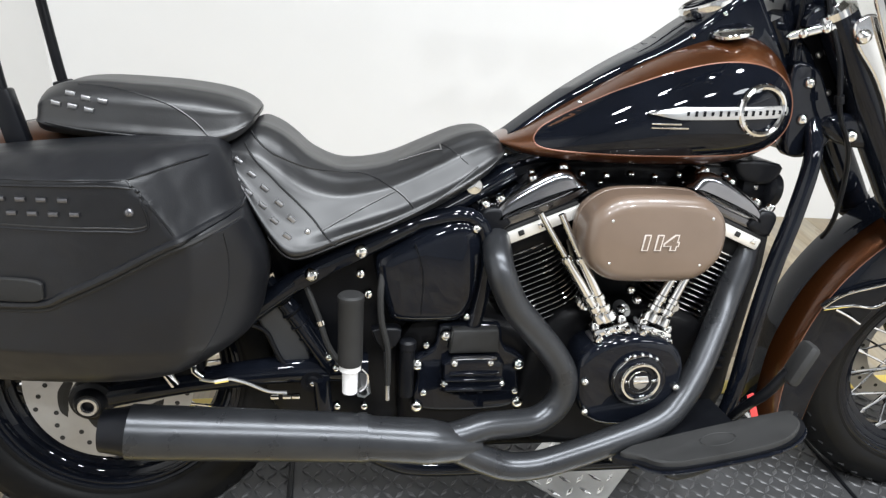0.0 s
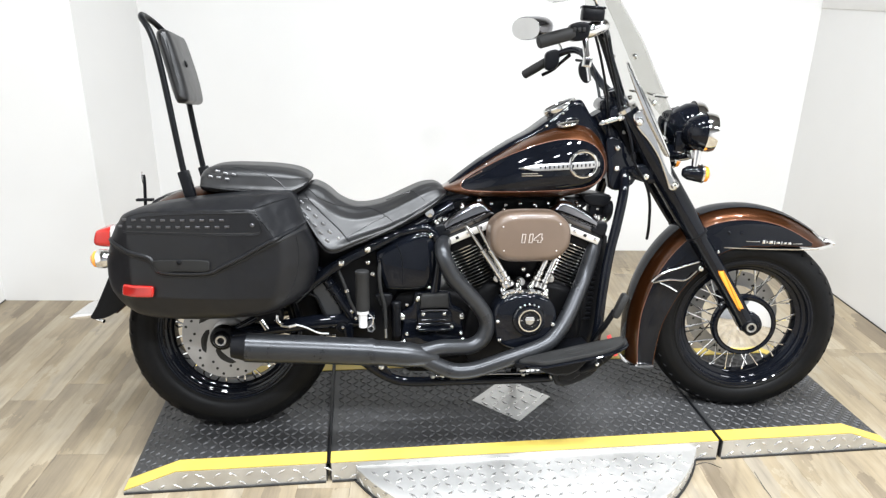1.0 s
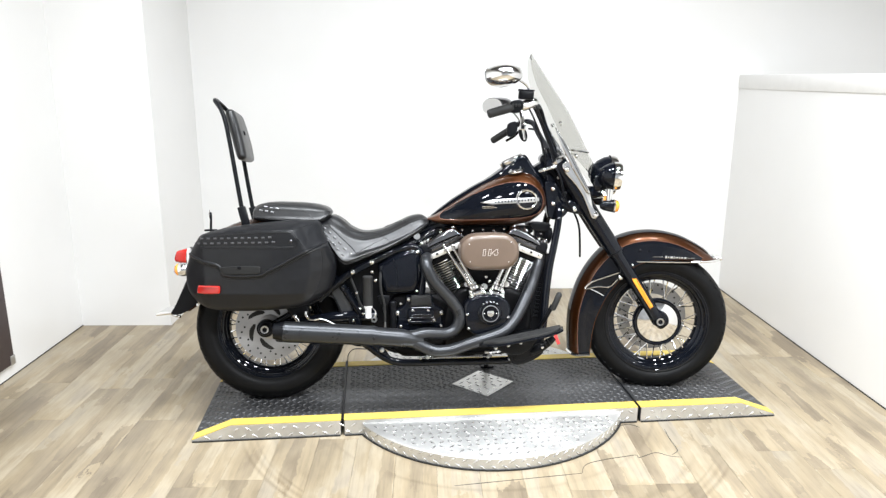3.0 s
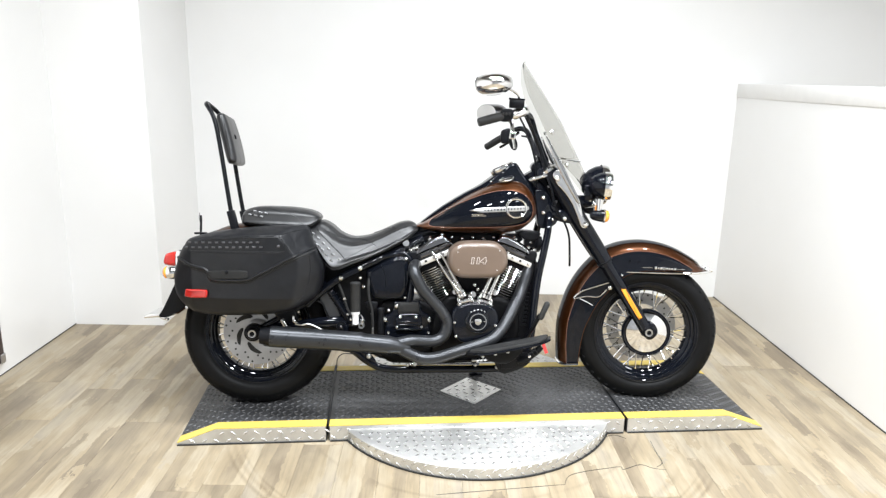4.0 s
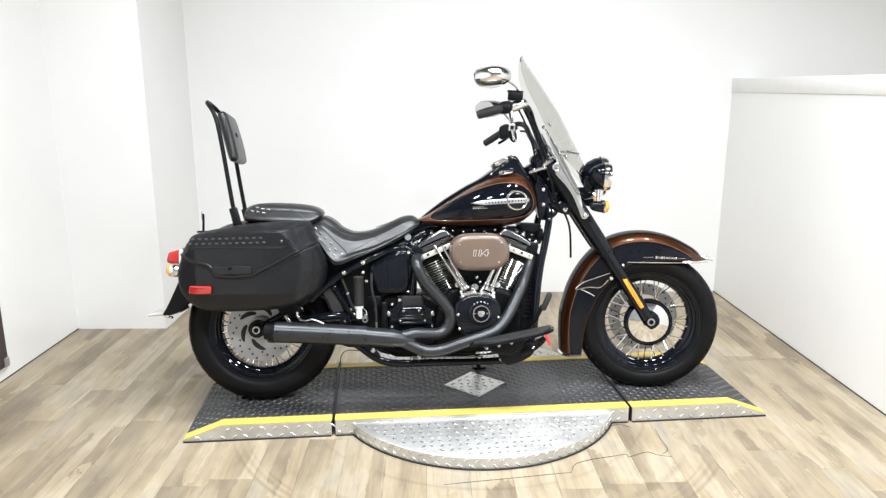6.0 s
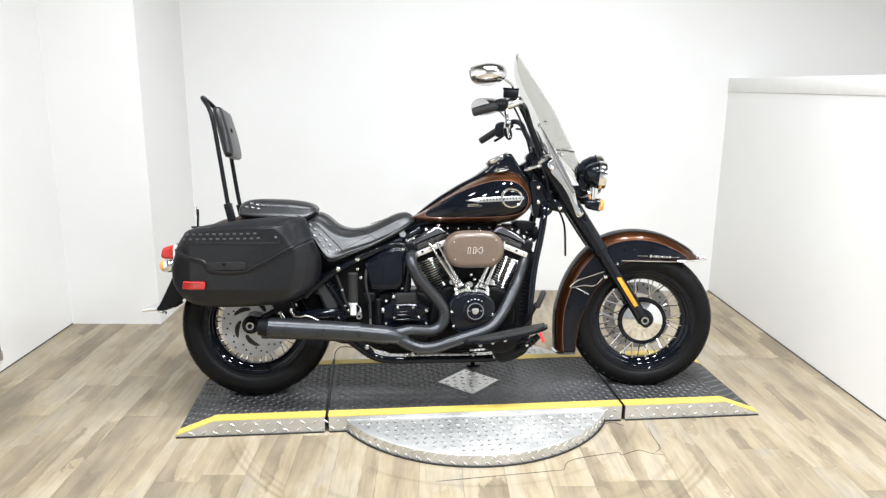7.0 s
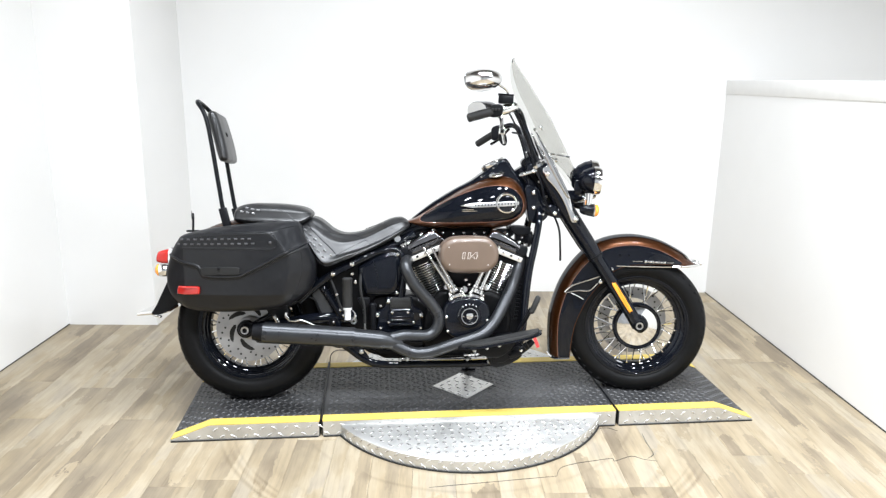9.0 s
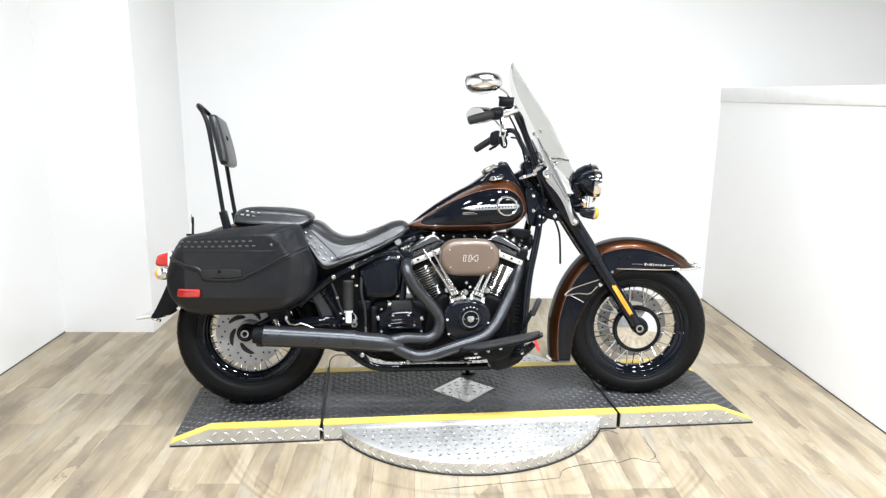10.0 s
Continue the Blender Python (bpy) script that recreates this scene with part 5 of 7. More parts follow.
def cylinder(sign, v_off):
    """One finned barrel with its head and rocker box; sign is -1 for the rear one."""
    ax = Vector((sign * math.sin(radians(TILT_CYL)), 0, math.cos(radians(TILT_CYL))))
    side = Vector((ax.z, 0, -ax.x))
    base_at = Vector((0.075 + sign * 0.070, 0, 0.298)) + ax * 0.105
    m = Matrix((side.to_4d(), Vector((0, 1, 0, 0)), ax.to_4d(), (0, 0, 0, 1))).transposed()
    m = Matrix(((side.x, 0, ax.x, base_at.x), (0, 1, 0, v_off), (side.z, 0, ax.z, base_at.z), (0, 0, 0, 1)))
    cyl = part("cylinder", lathe((0, 0, 0), (0, 0, 1), [(0.0, -0.02), (0.060, -0.02), (0.060, 0.170), (0.0, 0.170)], 32), WRINKLE, bike, "black finned engine cylinder", m)
    fin, edge = None, None
    for i in range(18):
        z = 0.006 + 0.0103 * i
        k = Matrix.Translation((0, 0, z)) @ Matrix.Diagonal((1.0 + 0.005 * i, 1.0, 1.0, 1.0))
        if fin is None:
            sq = [(0.080 * math.copysign(abs(math.cos(a)) ** 0.75, math.cos(a)), 0.082 * math.copysign(abs(math.sin(a)) ** 0.75, math.sin(a))) for a in [2 * math.pi * j / 40 for j in range(40)]]
            bm = bmesh.new()
            skin(bm, [[(x, y, h) for x, y in sq] for h in (-0.0015, 0.0015)])
            fin = part("fin", bm, WRINKLE, cyl, "", k)
            bm = bmesh.new()
            skin(bm, [[(x * e, y * e, h) for x, y in sq] for e, h in ((1.004, -0.0011), (1.009, 0.0), (1.004, 0.0011), (0.99, 0.0010), (0.99, -0.0010))], True, False, True)
            edge = part("fin_edge", bm, CHROME, cyl, "bright machined fin edge", k)
        else:
            again(fin, k)
            again(edge, k)
    head = part("cylinder_head", box((-sign * 0.030, 0, 0.190), (0.150, 0.160, 0.045), 0.010), WRINKLE, cyl, "black cylinder head")
    # the rocker box reaches further in towards the vee than out
    X = lambda x: -sign * x
    part("rocker_base", box((X(0.030), -0.004, 0.220), (0.160, 0.192, 0.021), 0.003), MACHINED, cyl, "machined alloy rocker base")
    part("rocker_gasket", box((X(0.030), -0.004, 0.2335), (0.154, 0.186, 0.006), 0.001), SHADEBLACK, cyl)
    part("rocker_cover", slab([(X(-0.054), 0.236), (X(-0.055), 0.258), (X(-0.048), 0.270), (X(-0.020), 0.274), (X(0.060), 0.276), (X(0.112), 0.274), (X(0.121), 0.262), (X(0.119), 0.236)], 0.092, -0.094, 0.008, 3, steps=4), BLACKCHROME, cyl, "black chrome rocker cover")
    part("rocker_lid", slab([(X(-0.034), 0.250), (X(-0.034), 0.268), (X(-0.018), 0.281), (X(0.020), 0.291), (X(0.080), 0.298), (X(0.110), 0.291), (X(0.120), 0.272), (X(0.120), 0.250)], 0.086, -0.101, 0.017, 4, steps=8), DARKCHROME, cyl, "dark chrome rounded rocker lid")
    part("rocker_boss", slab([(X(-0.056), 0.238), (X(-0.056), 0.272), (X(-0.044), 0.282), (X(-0.022), 0.276), (X(-0.014), 0.258), (X(-0.014), 0.240)], -0.070, -0.101, 0.007, 3, steps=4), SATIN, cyl, "satin black rocker end")
    for x, y, z in ((-0.040, -0.084, 0.282), (-0.012, -0.080, 0.280), (0.050, -0.076, 0.291), (0.104, -0.074, 0.289)):
        part("rocker_bolt", lathe((X(x), y, z), (0, -0.25, 1), [(0.0, 0.012), (0.006, 0.012), (0.0085, 0.009), (0.009, 0.002), (0.013, 0.001), (0.014, -0.006)], 16), CHROME, cyl)
    for x in (-0.035, 0.0, 0.035, 0.075):
        part("base_notch", box((X(x), -0.1005, 0.222), (0.010, 0.003, 0.009), 0.001), SHADEBLACK if x in (0.0, 0.075) else CHROME, cyl)
    return cyl


cylinder(-1, 0.0)
cylinder(1, 0.0)

# push-rod tubes and tappet blocks
for a, b in [((-0.097, -0.120, 0.640), (0.020, -0.140, 0.462)), ((-0.064, -0.126, 0.640), (0.032, -0.142, 0.465)), ((0.216, -0.120, 0.640), (0.132, -0.140, 0.452)), ((0.190, -0.126, 0.640), (0.108, -0.142, 0.462))]:
    a, b = Vector(a), Vector(b)
    d = (b - a).normalized()
    rod = part("pushrod_tube", tube([a, a + (b - a) * 0.5], 0.0056, 1, 12), CHROME, case, "chrome pushrod tube")
    part("lower_tube", tube([a + (b - a) * 0.42, a + (b - a) * 0.7, b], 0.0082, 1, 14), CHROME, rod)
    for f, r in ((0.43, 0.0105), (0.80, 0.0105), (0.90, 0.0125)):
        part("tube_collar", lathe(a + (b - a) * f, d, [(0.0078, -0.006), (r, -0.004), (r, 0.004), (0.0078, 0.006)], 16), CHROME, rod)
    part("tube_clip", lathe(b, d, [(0.0085, -0.014), (0.0135, -0.011), (0.0150, -0.002), (0.0150, 0.004), (0.0, 0.004)], 16), CHROME, rod)
for c, q in (((0.037, -0.138, 0.444), -17), ((0.116, -0.138, 0.438), 20)):
    turn = Matrix.Translation(c) @ Matrix.Rotation(radians(q), 4, "Y")
    blk = part("tappet_block", box((0, 0, 0), (0.062, 0.040, 0.020), 0.004), CHROME, case, "chrome tappet block", turn)
    part("block_flange", box((0, 0.004, -0.012), (0.070, 0.040, 0.009), 0.003), ALLOY, blk)
    for dx, dz, r in ((-0.026, -0.004, 0.0075), (-0.009, 0.003, 0.005), (0.010, 0.003, 0.005), (0.026, -0.004, 0.0075)):
        part("block_screw", lathe((dx, -0.020, dz), LAT, [(0.0, 0.006), (r * 0.45, 0.006), (r * 0.55, 0.009), (r * 0.85, 0.008), (r, 0.004), (r, -0.004)], 14), CHROME, blk)
    for dx in (-0.024, 0.024):
        part("block_ear", lathe((dx, -0.006, 0.010), (0, 0, 1), [(0.0, 0.010), (0.005, 0.010), (0.008, 0.006), (0.009, -0.004)], 14), CHROME, blk)
bolts(case, [(0.035, -0.148, 0.414), (0.085, -0.148, 0.430), (0.141, -0.148, 0.406), (0.062, -0.128, 0.470), (0.092, -0.122, 0.486), (0.078, -0.120, 0.505)], 0.0075, 0.007)
for u, w, r in ((0.000, 0.474, 0.008), (0.075, 0.462, 0.009), (0.165, 0.470, 0.009)):
    part("oil_fitting", lathe((u, -0.108, w), LAT, [(0.0, 0.016), (r * 0.6, 0.016), (r * 0.7, 0.010), (r, 0.010), (r, 0.0), (r * 1.3, 0.0), (r * 1.3, -0.02)], 12), ALLOY if r > 0.0085 else CHROME, case)

# air cleaner
AIR = [(-0.036, 0.612), (-0.028, 0.572), (0.004, 0.545), (0.045, 0.538), (0.125, 0.538), (0.168, 0.545), (0.200, 0.575), (0.208, 0.612), (0.200, 0.648), (0.168, 0.677), (0.125, 0.684), (0.045, 0.684), (0.004, 0.676), (-0.028, 0.650)]
AIR = [(0.086 + (u - 0.086) * 0.985, w) for u, w in AIR]
air = part("air_cleaner", slab(AIR, -0.112, -0.182, 0.023, 4, steps=8, both=False), BROWNPANEL, bike, "brown oval air cleaner cover")
part("cover_lip", slab([(0.086 + (u - 0.086) * 1.012, 0.611 + (w - 0.611) * 1.02) for u, w in AIR], -0.104, -0.120, 0.003, 4, steps=3), BROWNPANEL, air)
part("backing_plate", slab([(0.086 + (u - 0.086) * 0.92, 0.611 + (w - 0.611) * 0.92) for u, w in AIR], -0.07, -0.106, 0.004, 4), SATIN, air, "black backing plate")
for u, w in [(0.005, 0.575), (0.170, 0.650), (0.002, 0.645), (0.160, 0.572)]:
    part("cover_screw", dome((u, -0.179, w), LAT, 0.0035, 0.004, 10), ALLOY, air)


def number_mesh(offset, raised):
    txt = bpy.data.curves.new("number_text", "FONT")
    txt.body, txt.size, txt.extrude, txt.align_x, txt.align_y, txt.space_character, txt.offset = "114", 0.031, raised, "CENTER", "CENTER", 1.04, offset
    txt.shear = 0.10
    tmp = new("number_text", txt)
    me = bpy.data.meshes.new_from_object(tmp.evaluated_get(bpy.context.evaluated_depsgraph_get()))
    bpy.data.objects.remove(tmp)
    return me


for offset, raised, mat, label in ((0.0026, 0.0010, BADGE, "pale outlined number 114"), (0.0010, 0.0016, BROWNPANEL, "")):
    number = new("number_badge", number_mesh(offset, raised))
    number.data.materials.append(mat)
    number.parent = air
    number.matrix_basis = Matrix.Translation((0.082, -0.1828, 0.609)) @ Matrix.Rotation(radians(90), 4, "X") @ Matrix.Diagonal((1.35, 1, 1, 1))
    tagged(number, label)

# exhaust
rear_pipe = [(-0.158, -0.050, 0.575), (-0.171, -0.115, 0.571), (-0.172, -0.150, 0.548), (-0.146, -0.158, 0.495), (-0.112, -0.160, 0.458), (-0.068, -0.160, 0.412), (-0.042, -0.160, 0.372), (-0.038, -0.161, 0.335), (-0.054, -0.163, 0.302), (-0.088, -0.166, 0.283), (-0.135, -0.170, 0.281), (-0.185, -0.174, 0.281), (-0.225, -0.178, 0.272), (-0.275, -0.180, 0.262)]
front_pipe = [(0.285, -0.010, 0.600), (0.312, -0.055, 0.592), (0.304, -0.076, 0.548), (0.277, -0.090, 0.476), (0.242, -0.115, 0.412), (0.207, -0.138, 0.356), (0.171, -0.155, 0.308), (0.125, -0.172, 0.276), (0.020, -0.190, 0.247), (-0.060, -0.192, 0.222), (-0.105, -0.190, 0.212), (-0.150, -0.186, 0.212), (-0.195, -0.182, 0.228), (-0.235, -0.180, 0.247), (-0.275, -0.180, 0.258)]


def outward(pts, near=0.0):
    """The pipes swing outwards towards the muffler."""
    out = []
    for u, v, w in pts:
        k = near + (1 - near) * min(1.0, max(0.0, (-0.06 - u) / 0.20))
        k *= min(1.0, max(0.0, (0.30 - u) / 0.12))
        out.append((u + 0.006 * k, v - 0.036 * k, w + 0.020 * k))
    return out


exhaust = part("exhaust_system", tube(outward(rear_pipe), 0.0235, 6, 20), PIPE, bike, "grey coated two-into-one exhaust")
part("front_pipe", tube(outward(front_pipe, 0.55), 0.0235, 6, 20), PIPE, exhaust)
part("collector", tube(outward([(-0.195, -0.180, 0.250), (-0.235, -0.180, 0.256), (-0.28, -0.180, 0.262), (-0.33, -0.180, 0.268), (-0.392, -0.180, 0.275)]), [0.018, 0.030, 0.0365, 0.036, 0.0355], 5, 24), PIPE, exhaust)
part("muffler", tube(outward([(-0.386, -0.180, 0.275), (-0.40, -0.180, 0.276), (-0.55, -0.180, 0.288), (-0.70, -0.180, 0.299), (-0.733, -0.180, 0.302)]), [0.0375, 0.0385, 0.0395, 0.041, 0.041], 6, 32), PIPE, exhaust, "grey coated muffler")
part("muffler_tip", tube(outward([(-0.730, -0.180, 0.302), (-0.748, -0.180, 0.3035), (-0.772, -0.180, 0.305)]), [0.0405, 0.035, 0.0305], 4, 32), SATIN, exhaust, "black muffler end cap")
part("pipe_clamp", tube(outward([(-0.384, -0.180, 0.275), (-0.396, -0.180, 0.276)]), 0.0392, 1, 32), PIPE, exhaust)
part("pipe_joint", tube(outward([(-0.138, -0.187, 0.2115), (-0.150, -0.186, 0.212)]), 0.0245, 1, 20), PIPE, exhaust)

# dark mass behind the frame: inner fender, battery box, belt guard
part("inner_fender", slab([(-0.545, 0.30), (-0.515, 0.42), (-0.54, 0.56), (-0.60, 0.66), (-0.45, 0.64), (-0.22, 0.66), (-0.17, 0.58), (-0.19, 0.42), (-0.25, 0.22), (-0.40, 0.21), (-0.50, 0.23)], 0.10, -0.055, 0.012, 2), SATIN, bike, "black inner fender and battery box")
part("intake_manifold", slab([(-0.115, 0.706), (-0.105, 0.655), (-0.04, 0.625), (0.02, 0.50), (0.05, 0.46), (0.12, 0.46), (0.15, 0.50), (0.20, 0.63), (0.26, 0.655), (0.275, 0.706)], 0.07, -0.035, 0.01, 2), SATIN, bike, "black intake manifold and wiring under the tank")
for i in range(7):
    part("wire_clip", dome((-0.07 + 0.05 * i, -0.040, 0.690 - 0.008 * (i % 3)), LAT, 0.006, 0.006), CHROME, bike)
# transmission
trans = part("transmission_case", slab([(-0.295, 0.430), (-0.10, 0.425), (-0.075, 0.36), (-0.08, 0.25), (-0.12, 0.21), (-0.29, 0.21), (-0.315, 0.30)], 0.12, -0.085, 0.02, 3), WRINKLE, bike, "black transmission case")
part("side_cover", slab([(-0.298, 0.362), (-0.282, 0.380), (-0.256, 0.395), (-0.250, 0.428), (-0.235, 0.436), (-0.155, 0.436), (-0.140, 0.428), (-0.134, 0.395), (-0.108, 0.380), (-0.092, 0.362), (-0.104, 0.342), (-0.098, 0.290), (-0.13, 0.268), (-0.25, 0.268), (-0.288, 0.285), (-0.284, 0.342)], -0.08, -0.104, 0.008, 3), BLACK, trans, "gloss black transmission side cover")
part("cover_top", slab([(-0.232, 0.390), (-0.228, 0.434), (-0.150, 0.434), (-0.146, 0.390)], -0.10, -0.122, 0.005, 1, False), RUBBERPAD, trans)
part("cover_step", slab([(-0.240, 0.318), (-0.243, 0.372), (-0.225, 0.385), (-0.152, 0.385), (-0.136, 0.372), (-0.138, 0.318)], -0.10, -0.128, 0.008, 1, False), BLACK, trans)
for z, k in ((0.326, 1.0), (0.344, 1.0), (0.356, 0.86)):
    part("cover_rib", tube([(-0.189 - 0.049 * k, -0.1275, z), (-0.189, -0.129, z), (-0.189 + 0.049 * k, -0.1275, z)], 0.0042, 2, 10), BLACK, trans)
part("cover_edge", tube([(-0.228, -0.1275, 0.384), (-0.21, -0.129, 0.386), (-0.17, -0.129, 0.386), (-0.152, -0.1275, 0.384)], 0.0035, 3, 8), DARKCHROME, trans)
bolts(trans, [(-0.237, -0.106, 0.418), (-0.159, -0.106, 0.417), (-0.285, -0.102, 0.362), (-0.105, -0.104, 0.359), (-0.283, -0.104, 0.281), (-0.101, -0.104, 0.283)], 0.0112, 0.009)
bolts(trans, [(-0.224, -0.127, 0.376), (-0.161, -0.127, 0.375), (-0.272, -0.104, 0.308), (-0.107, -0.104, 0.306), (-0.238, -0.122, 0.334), (-0.138, -0.122, 0.333)], 0.0070, 0.006)

# frame
frame_rail = part("frame", tube([(0.395, -0.055, 0.800), (0.386, -0.095, 0.740), (0.366, -0.108, 0.640), (0.345, -0.110, 0.540), (0.330, -0.110, 0.420), (0.320, -0.110, 0.300), (0.300, -0.110, 0.215), (0.255, -0.112, 0.170), (0.16, -0.112, 0.152), (-0.10, -0.112, 0.154), (-0.265, -0.112, 0.157), (-0.335, -0.112, 0.178), (-0.395, -0.112, 0.222), (-0.436, -0.112, 0.262), (-0.448, -0.112, 0.345)], 0.0150, 5, 14), BLACK, bike, "gloss black tubular frame")
part("frame_tube", tube([(0.395, 0.055, 0.800), (0.386, 0.095, 0.740), (0.366, 0.108, 0.640), (0.345, 0.110, 0.540), (0.330, 0.110, 0.420), (0.320, 0.110, 0.300), (0.300, 0.110, 0.215), (0.255, 0.112, 0.170), (0.16, 0.112, 0.152), (-0.10, 0.112, 0.150), (-0.27, 0.112, 0.155), (-0.34, 0.112, 0.185), (-0.40, 0.112, 0.26), (-0.42, 0.112, 0.36)], 0.0155, 5, 14), BLACK, frame_rail)
for s in (-1, 1):
    part("seat_rail", tube([(-0.13, s * 0.040, 0.690), (-0.20, s * 0.058, 0.655), (-0.30, s * 0.098, 0.614), (-0.385, s * 0.112, 0.576), (-0.462, s * 0.112, 0.536), (-0.54, s * 0.112, 0.480), (-0.60, s * 0.105, 0.425)], 0.0165, 5, 14), BLACK, frame_rail)
    part("rear_strut", tube([(-0.30, s * 0.10, 0.615), (-0.21, s * 0.105, 0.63), (-0.175, s * 0.105, 0.57), (-0.185, s * 0.10, 0.46), (-0.20, s * 0.10, 0.40)], 0.0135, 5, 12), BLACK, frame_rail)
    part("swing_arm", tube([(-0.37, s * 0.085, 0.350), (-0.50, s * 0.088, 0.352), (-0.66, s * 0.090, 0.335), (-0.815, s * 0.090, 0.312)], [0.026, 0.024, 0.020, 0.024], 4, 14), BLACK, frame_rail, "black swing arm")
    part("arm_brace", tube([(-0.79, s * 0.085, 0.325), (-0.70, s * 0.085, 0.375), (-0.60, s * 0.08, 0.43), (-0.52, s * 0.08, 0.495), (-0.46, s * 0.075, 0.53)], 0.0125, 4, 12), BLACK, frame_rail)
part("backbone", tube([(0.40, 0, 0.86), (0.25, 0, 0.80), (0.0, 0, 0.74), (-0.15, 0, 0.70), (-0.32, 0, 0.62)], 0.035, 4, 16), BLACK, frame_rail)
part("steering_head", tube([(0.318, 0, 0.965), (0.365, 0, 0.89), (0.425, 0, 0.795)], 0.036, 3, 20), BLACK, frame_rail, "black steering head")
part("axle_plate", slab([(-0.845, 0.312), (-0.83, 0.338), (-0.80, 0.340), (-0.76, 0.330), (-0.755, 0.312), (-0.80, 0.288), (-0.83, 0.288)], -0.085, -0.104, 0.004, 3), SATIN, frame_rail)
bolts(frame_rail, [(-0.385, -0.128, 0.576), (-0.462, -0.128, 0.537)], 0.0115, 0.008)
bolts(frame_rail, [(-0.385, -0.118, 0.535), (-0.372, -0.118, 0.500), (-0.20, -0.118, 0.612)], 0.008, 0.006)
bolts(frame_rail, [(-0.435, -0.115, 0.387), (-0.423, -0.115, 0.366), (-0.204, -0.105, 0.452), (-0.271, -0.105, 0.400), (-0.375, -0.115, 0.291), (-0.421, -0.115, 0.293)], 0.007, 0.006)
# shock absorber, hoses and wiring behind the seat rail
shock = part("shock_absorber", tube([(-0.535, -0.085, 0.512), (-0.500, -0.095, 0.470), (-0.452, -0.100, 0.395), (-0.432, -0.100, 0.352)], [0.012, 0.016, 0.016, 0.012], 4, 14), BLACK, bike, "gloss black shock absorber")
for k in range(5):
    part("shock_ring", lathe((-0.508 + 0.013 * k, -0.096, 0.482 - 0.0205 * k), (0.53, 0, -0.85), [(0.0155, -0.003), (0.0185, 0.0), (0.0155, 0.003)], 18), SATIN, shock)
part("hose", tube([(-0.472, -0.108, 0.512), (-0.452, -0.120, 0.462), (-0.436, -0.122, 0.410), (-0.412, -0.120, 0.372), (-0.392, -0.118, 0.350)], 0.005, 5, 8), RUBBERPAD, bike, "black rubber hose")
part("hose", tube([(-0.345, -0.100, 0.560), (-0.352, -0.120, 0.510), (-0.350, -0.122, 0.455), (-0.338, -0.118, 0.400), (-0.336, -0.112, 0.330)], 0.0055, 5, 8), RUBBERPAD, bike, "black rubber hose")
part("hose_clamp", lathe((-0.448, -0.120, 0.452), (0.3, 0, -1), [(0.005, -0.005), (0.0072, -0.004), (0.0072, 0.004), (0.005, 0.005)], 14), CHROME, bike, "bright hose clamp")
part("link_rod", tube([(-0.335, -0.112, 0.300), (-0.337, -0.112, 0.350), (-0.340, -0.112, 0.392)], 0.004, 2, 8), ALLOY, bike, "thin alloy link rod")
for k in range(6):
    part("wiring_clip", box((-0.545 + 0.030 * k, -0.117, 0.470 + 0.020 * k), (0.016, 0.010, 0.007), 0.002, Matrix.Rotation(radians(-33), 4, "Y")), SATIN if k % 2 else CHROME, bike)
part("rail_plate", slab([(-0.49, 0.530), (-0.44, 0.558), (-0.39, 0.580), (-0.38, 0.566), (-0.43, 0.540), (-0.478, 0.512)], -0.11, -0.129, 0.003, 2), BLACK, frame_rail, "gloss black rail plate")
part("seat_bolt", lathe((-0.200, -0.062, 0.672), LAT, [(0.0, 0.016), (0.013, 0.015), (0.016, 0.011), (0.016, -0.02)], 20), CHROME, frame_rail, "large chrome seat bolt")
part("neck_cover", slab([(0.345, 0.93), (0.385, 0.90), (0.43, 0.80), (0.42, 0.745), (0.385, 0.735), (0.352, 0.78), (0.348, 0.85)], 0.05, -0.05, 0.01, 3), BLACK, frame_rail, "gloss black neck cover")
part("neck_gusset", slab([(0.334, 0.888), (0.380, 0.884), (0.408, 0.842), (0.436, 0.792), (0.424, 0.752), (0.385, 0.732), (0.350, 0.742), (0.342, 0.800)], -0.040, -0.070, 0.006, 3, steps=4), BLACK, frame_rail, "gloss black neck gusset")
bolts(frame_rail, [(0.368, -0.072, 0.860), (0.368, -0.072, 0.798), (0.405, -0.072, 0.770)], 0.010, 0.007)
# small bolts under the tank
bolts(frame_rail, [(-0.10 + 0.044 * i, -0.06, 0.694 - 0.004 * (i % 2)) for i in range(9)], 0.006, 0.006)

battery = part("battery_cover", slab([(-0.362, 0.552), (-0.345, 0.572), (-0.245, 0.622), (-0.200, 0.618), (-0.186, 0.572), (-0.190, 0.50), (-0.212, 0.452), (-0.250, 0.444), (-0.325, 0.446), (-0.342, 0.47), (-0.355, 0.51)], 0.11, -0.122, 0.022, 3, steps=6), BLACK, bike, "gloss black battery cover")
part("cover_line", tube([(-0.30, -0.1222, 0.588), (-0.285, -0.1225, 0.54), (-0.285, -0.1222, 0.465)], 0.0012, 3, 6), SATIN, battery)
part("oil_tank", slab([(-0.215, 0.62), (-0.18, 0.61), (-0.165, 0.50), (-0.175, 0.42), (-0.215, 0.42)], 0.10, -0.095, 0.012, 2), BLACK, battery)
res = part("brake_reservoir", lathe((-0.402, -0.186, 0.365), (0.0, 0.0, 1.0), [(0.0, 0.044), (0.0185, 0.046), (0.0195, 0.052), (0.0195, 0.150), (0.0205, 0.152), (0.0205, 0.160), (0.017, 0.163), (0.0, 0.163)], 28), RUBBERPAD, bike, "dark grey brake fluid reservoir")
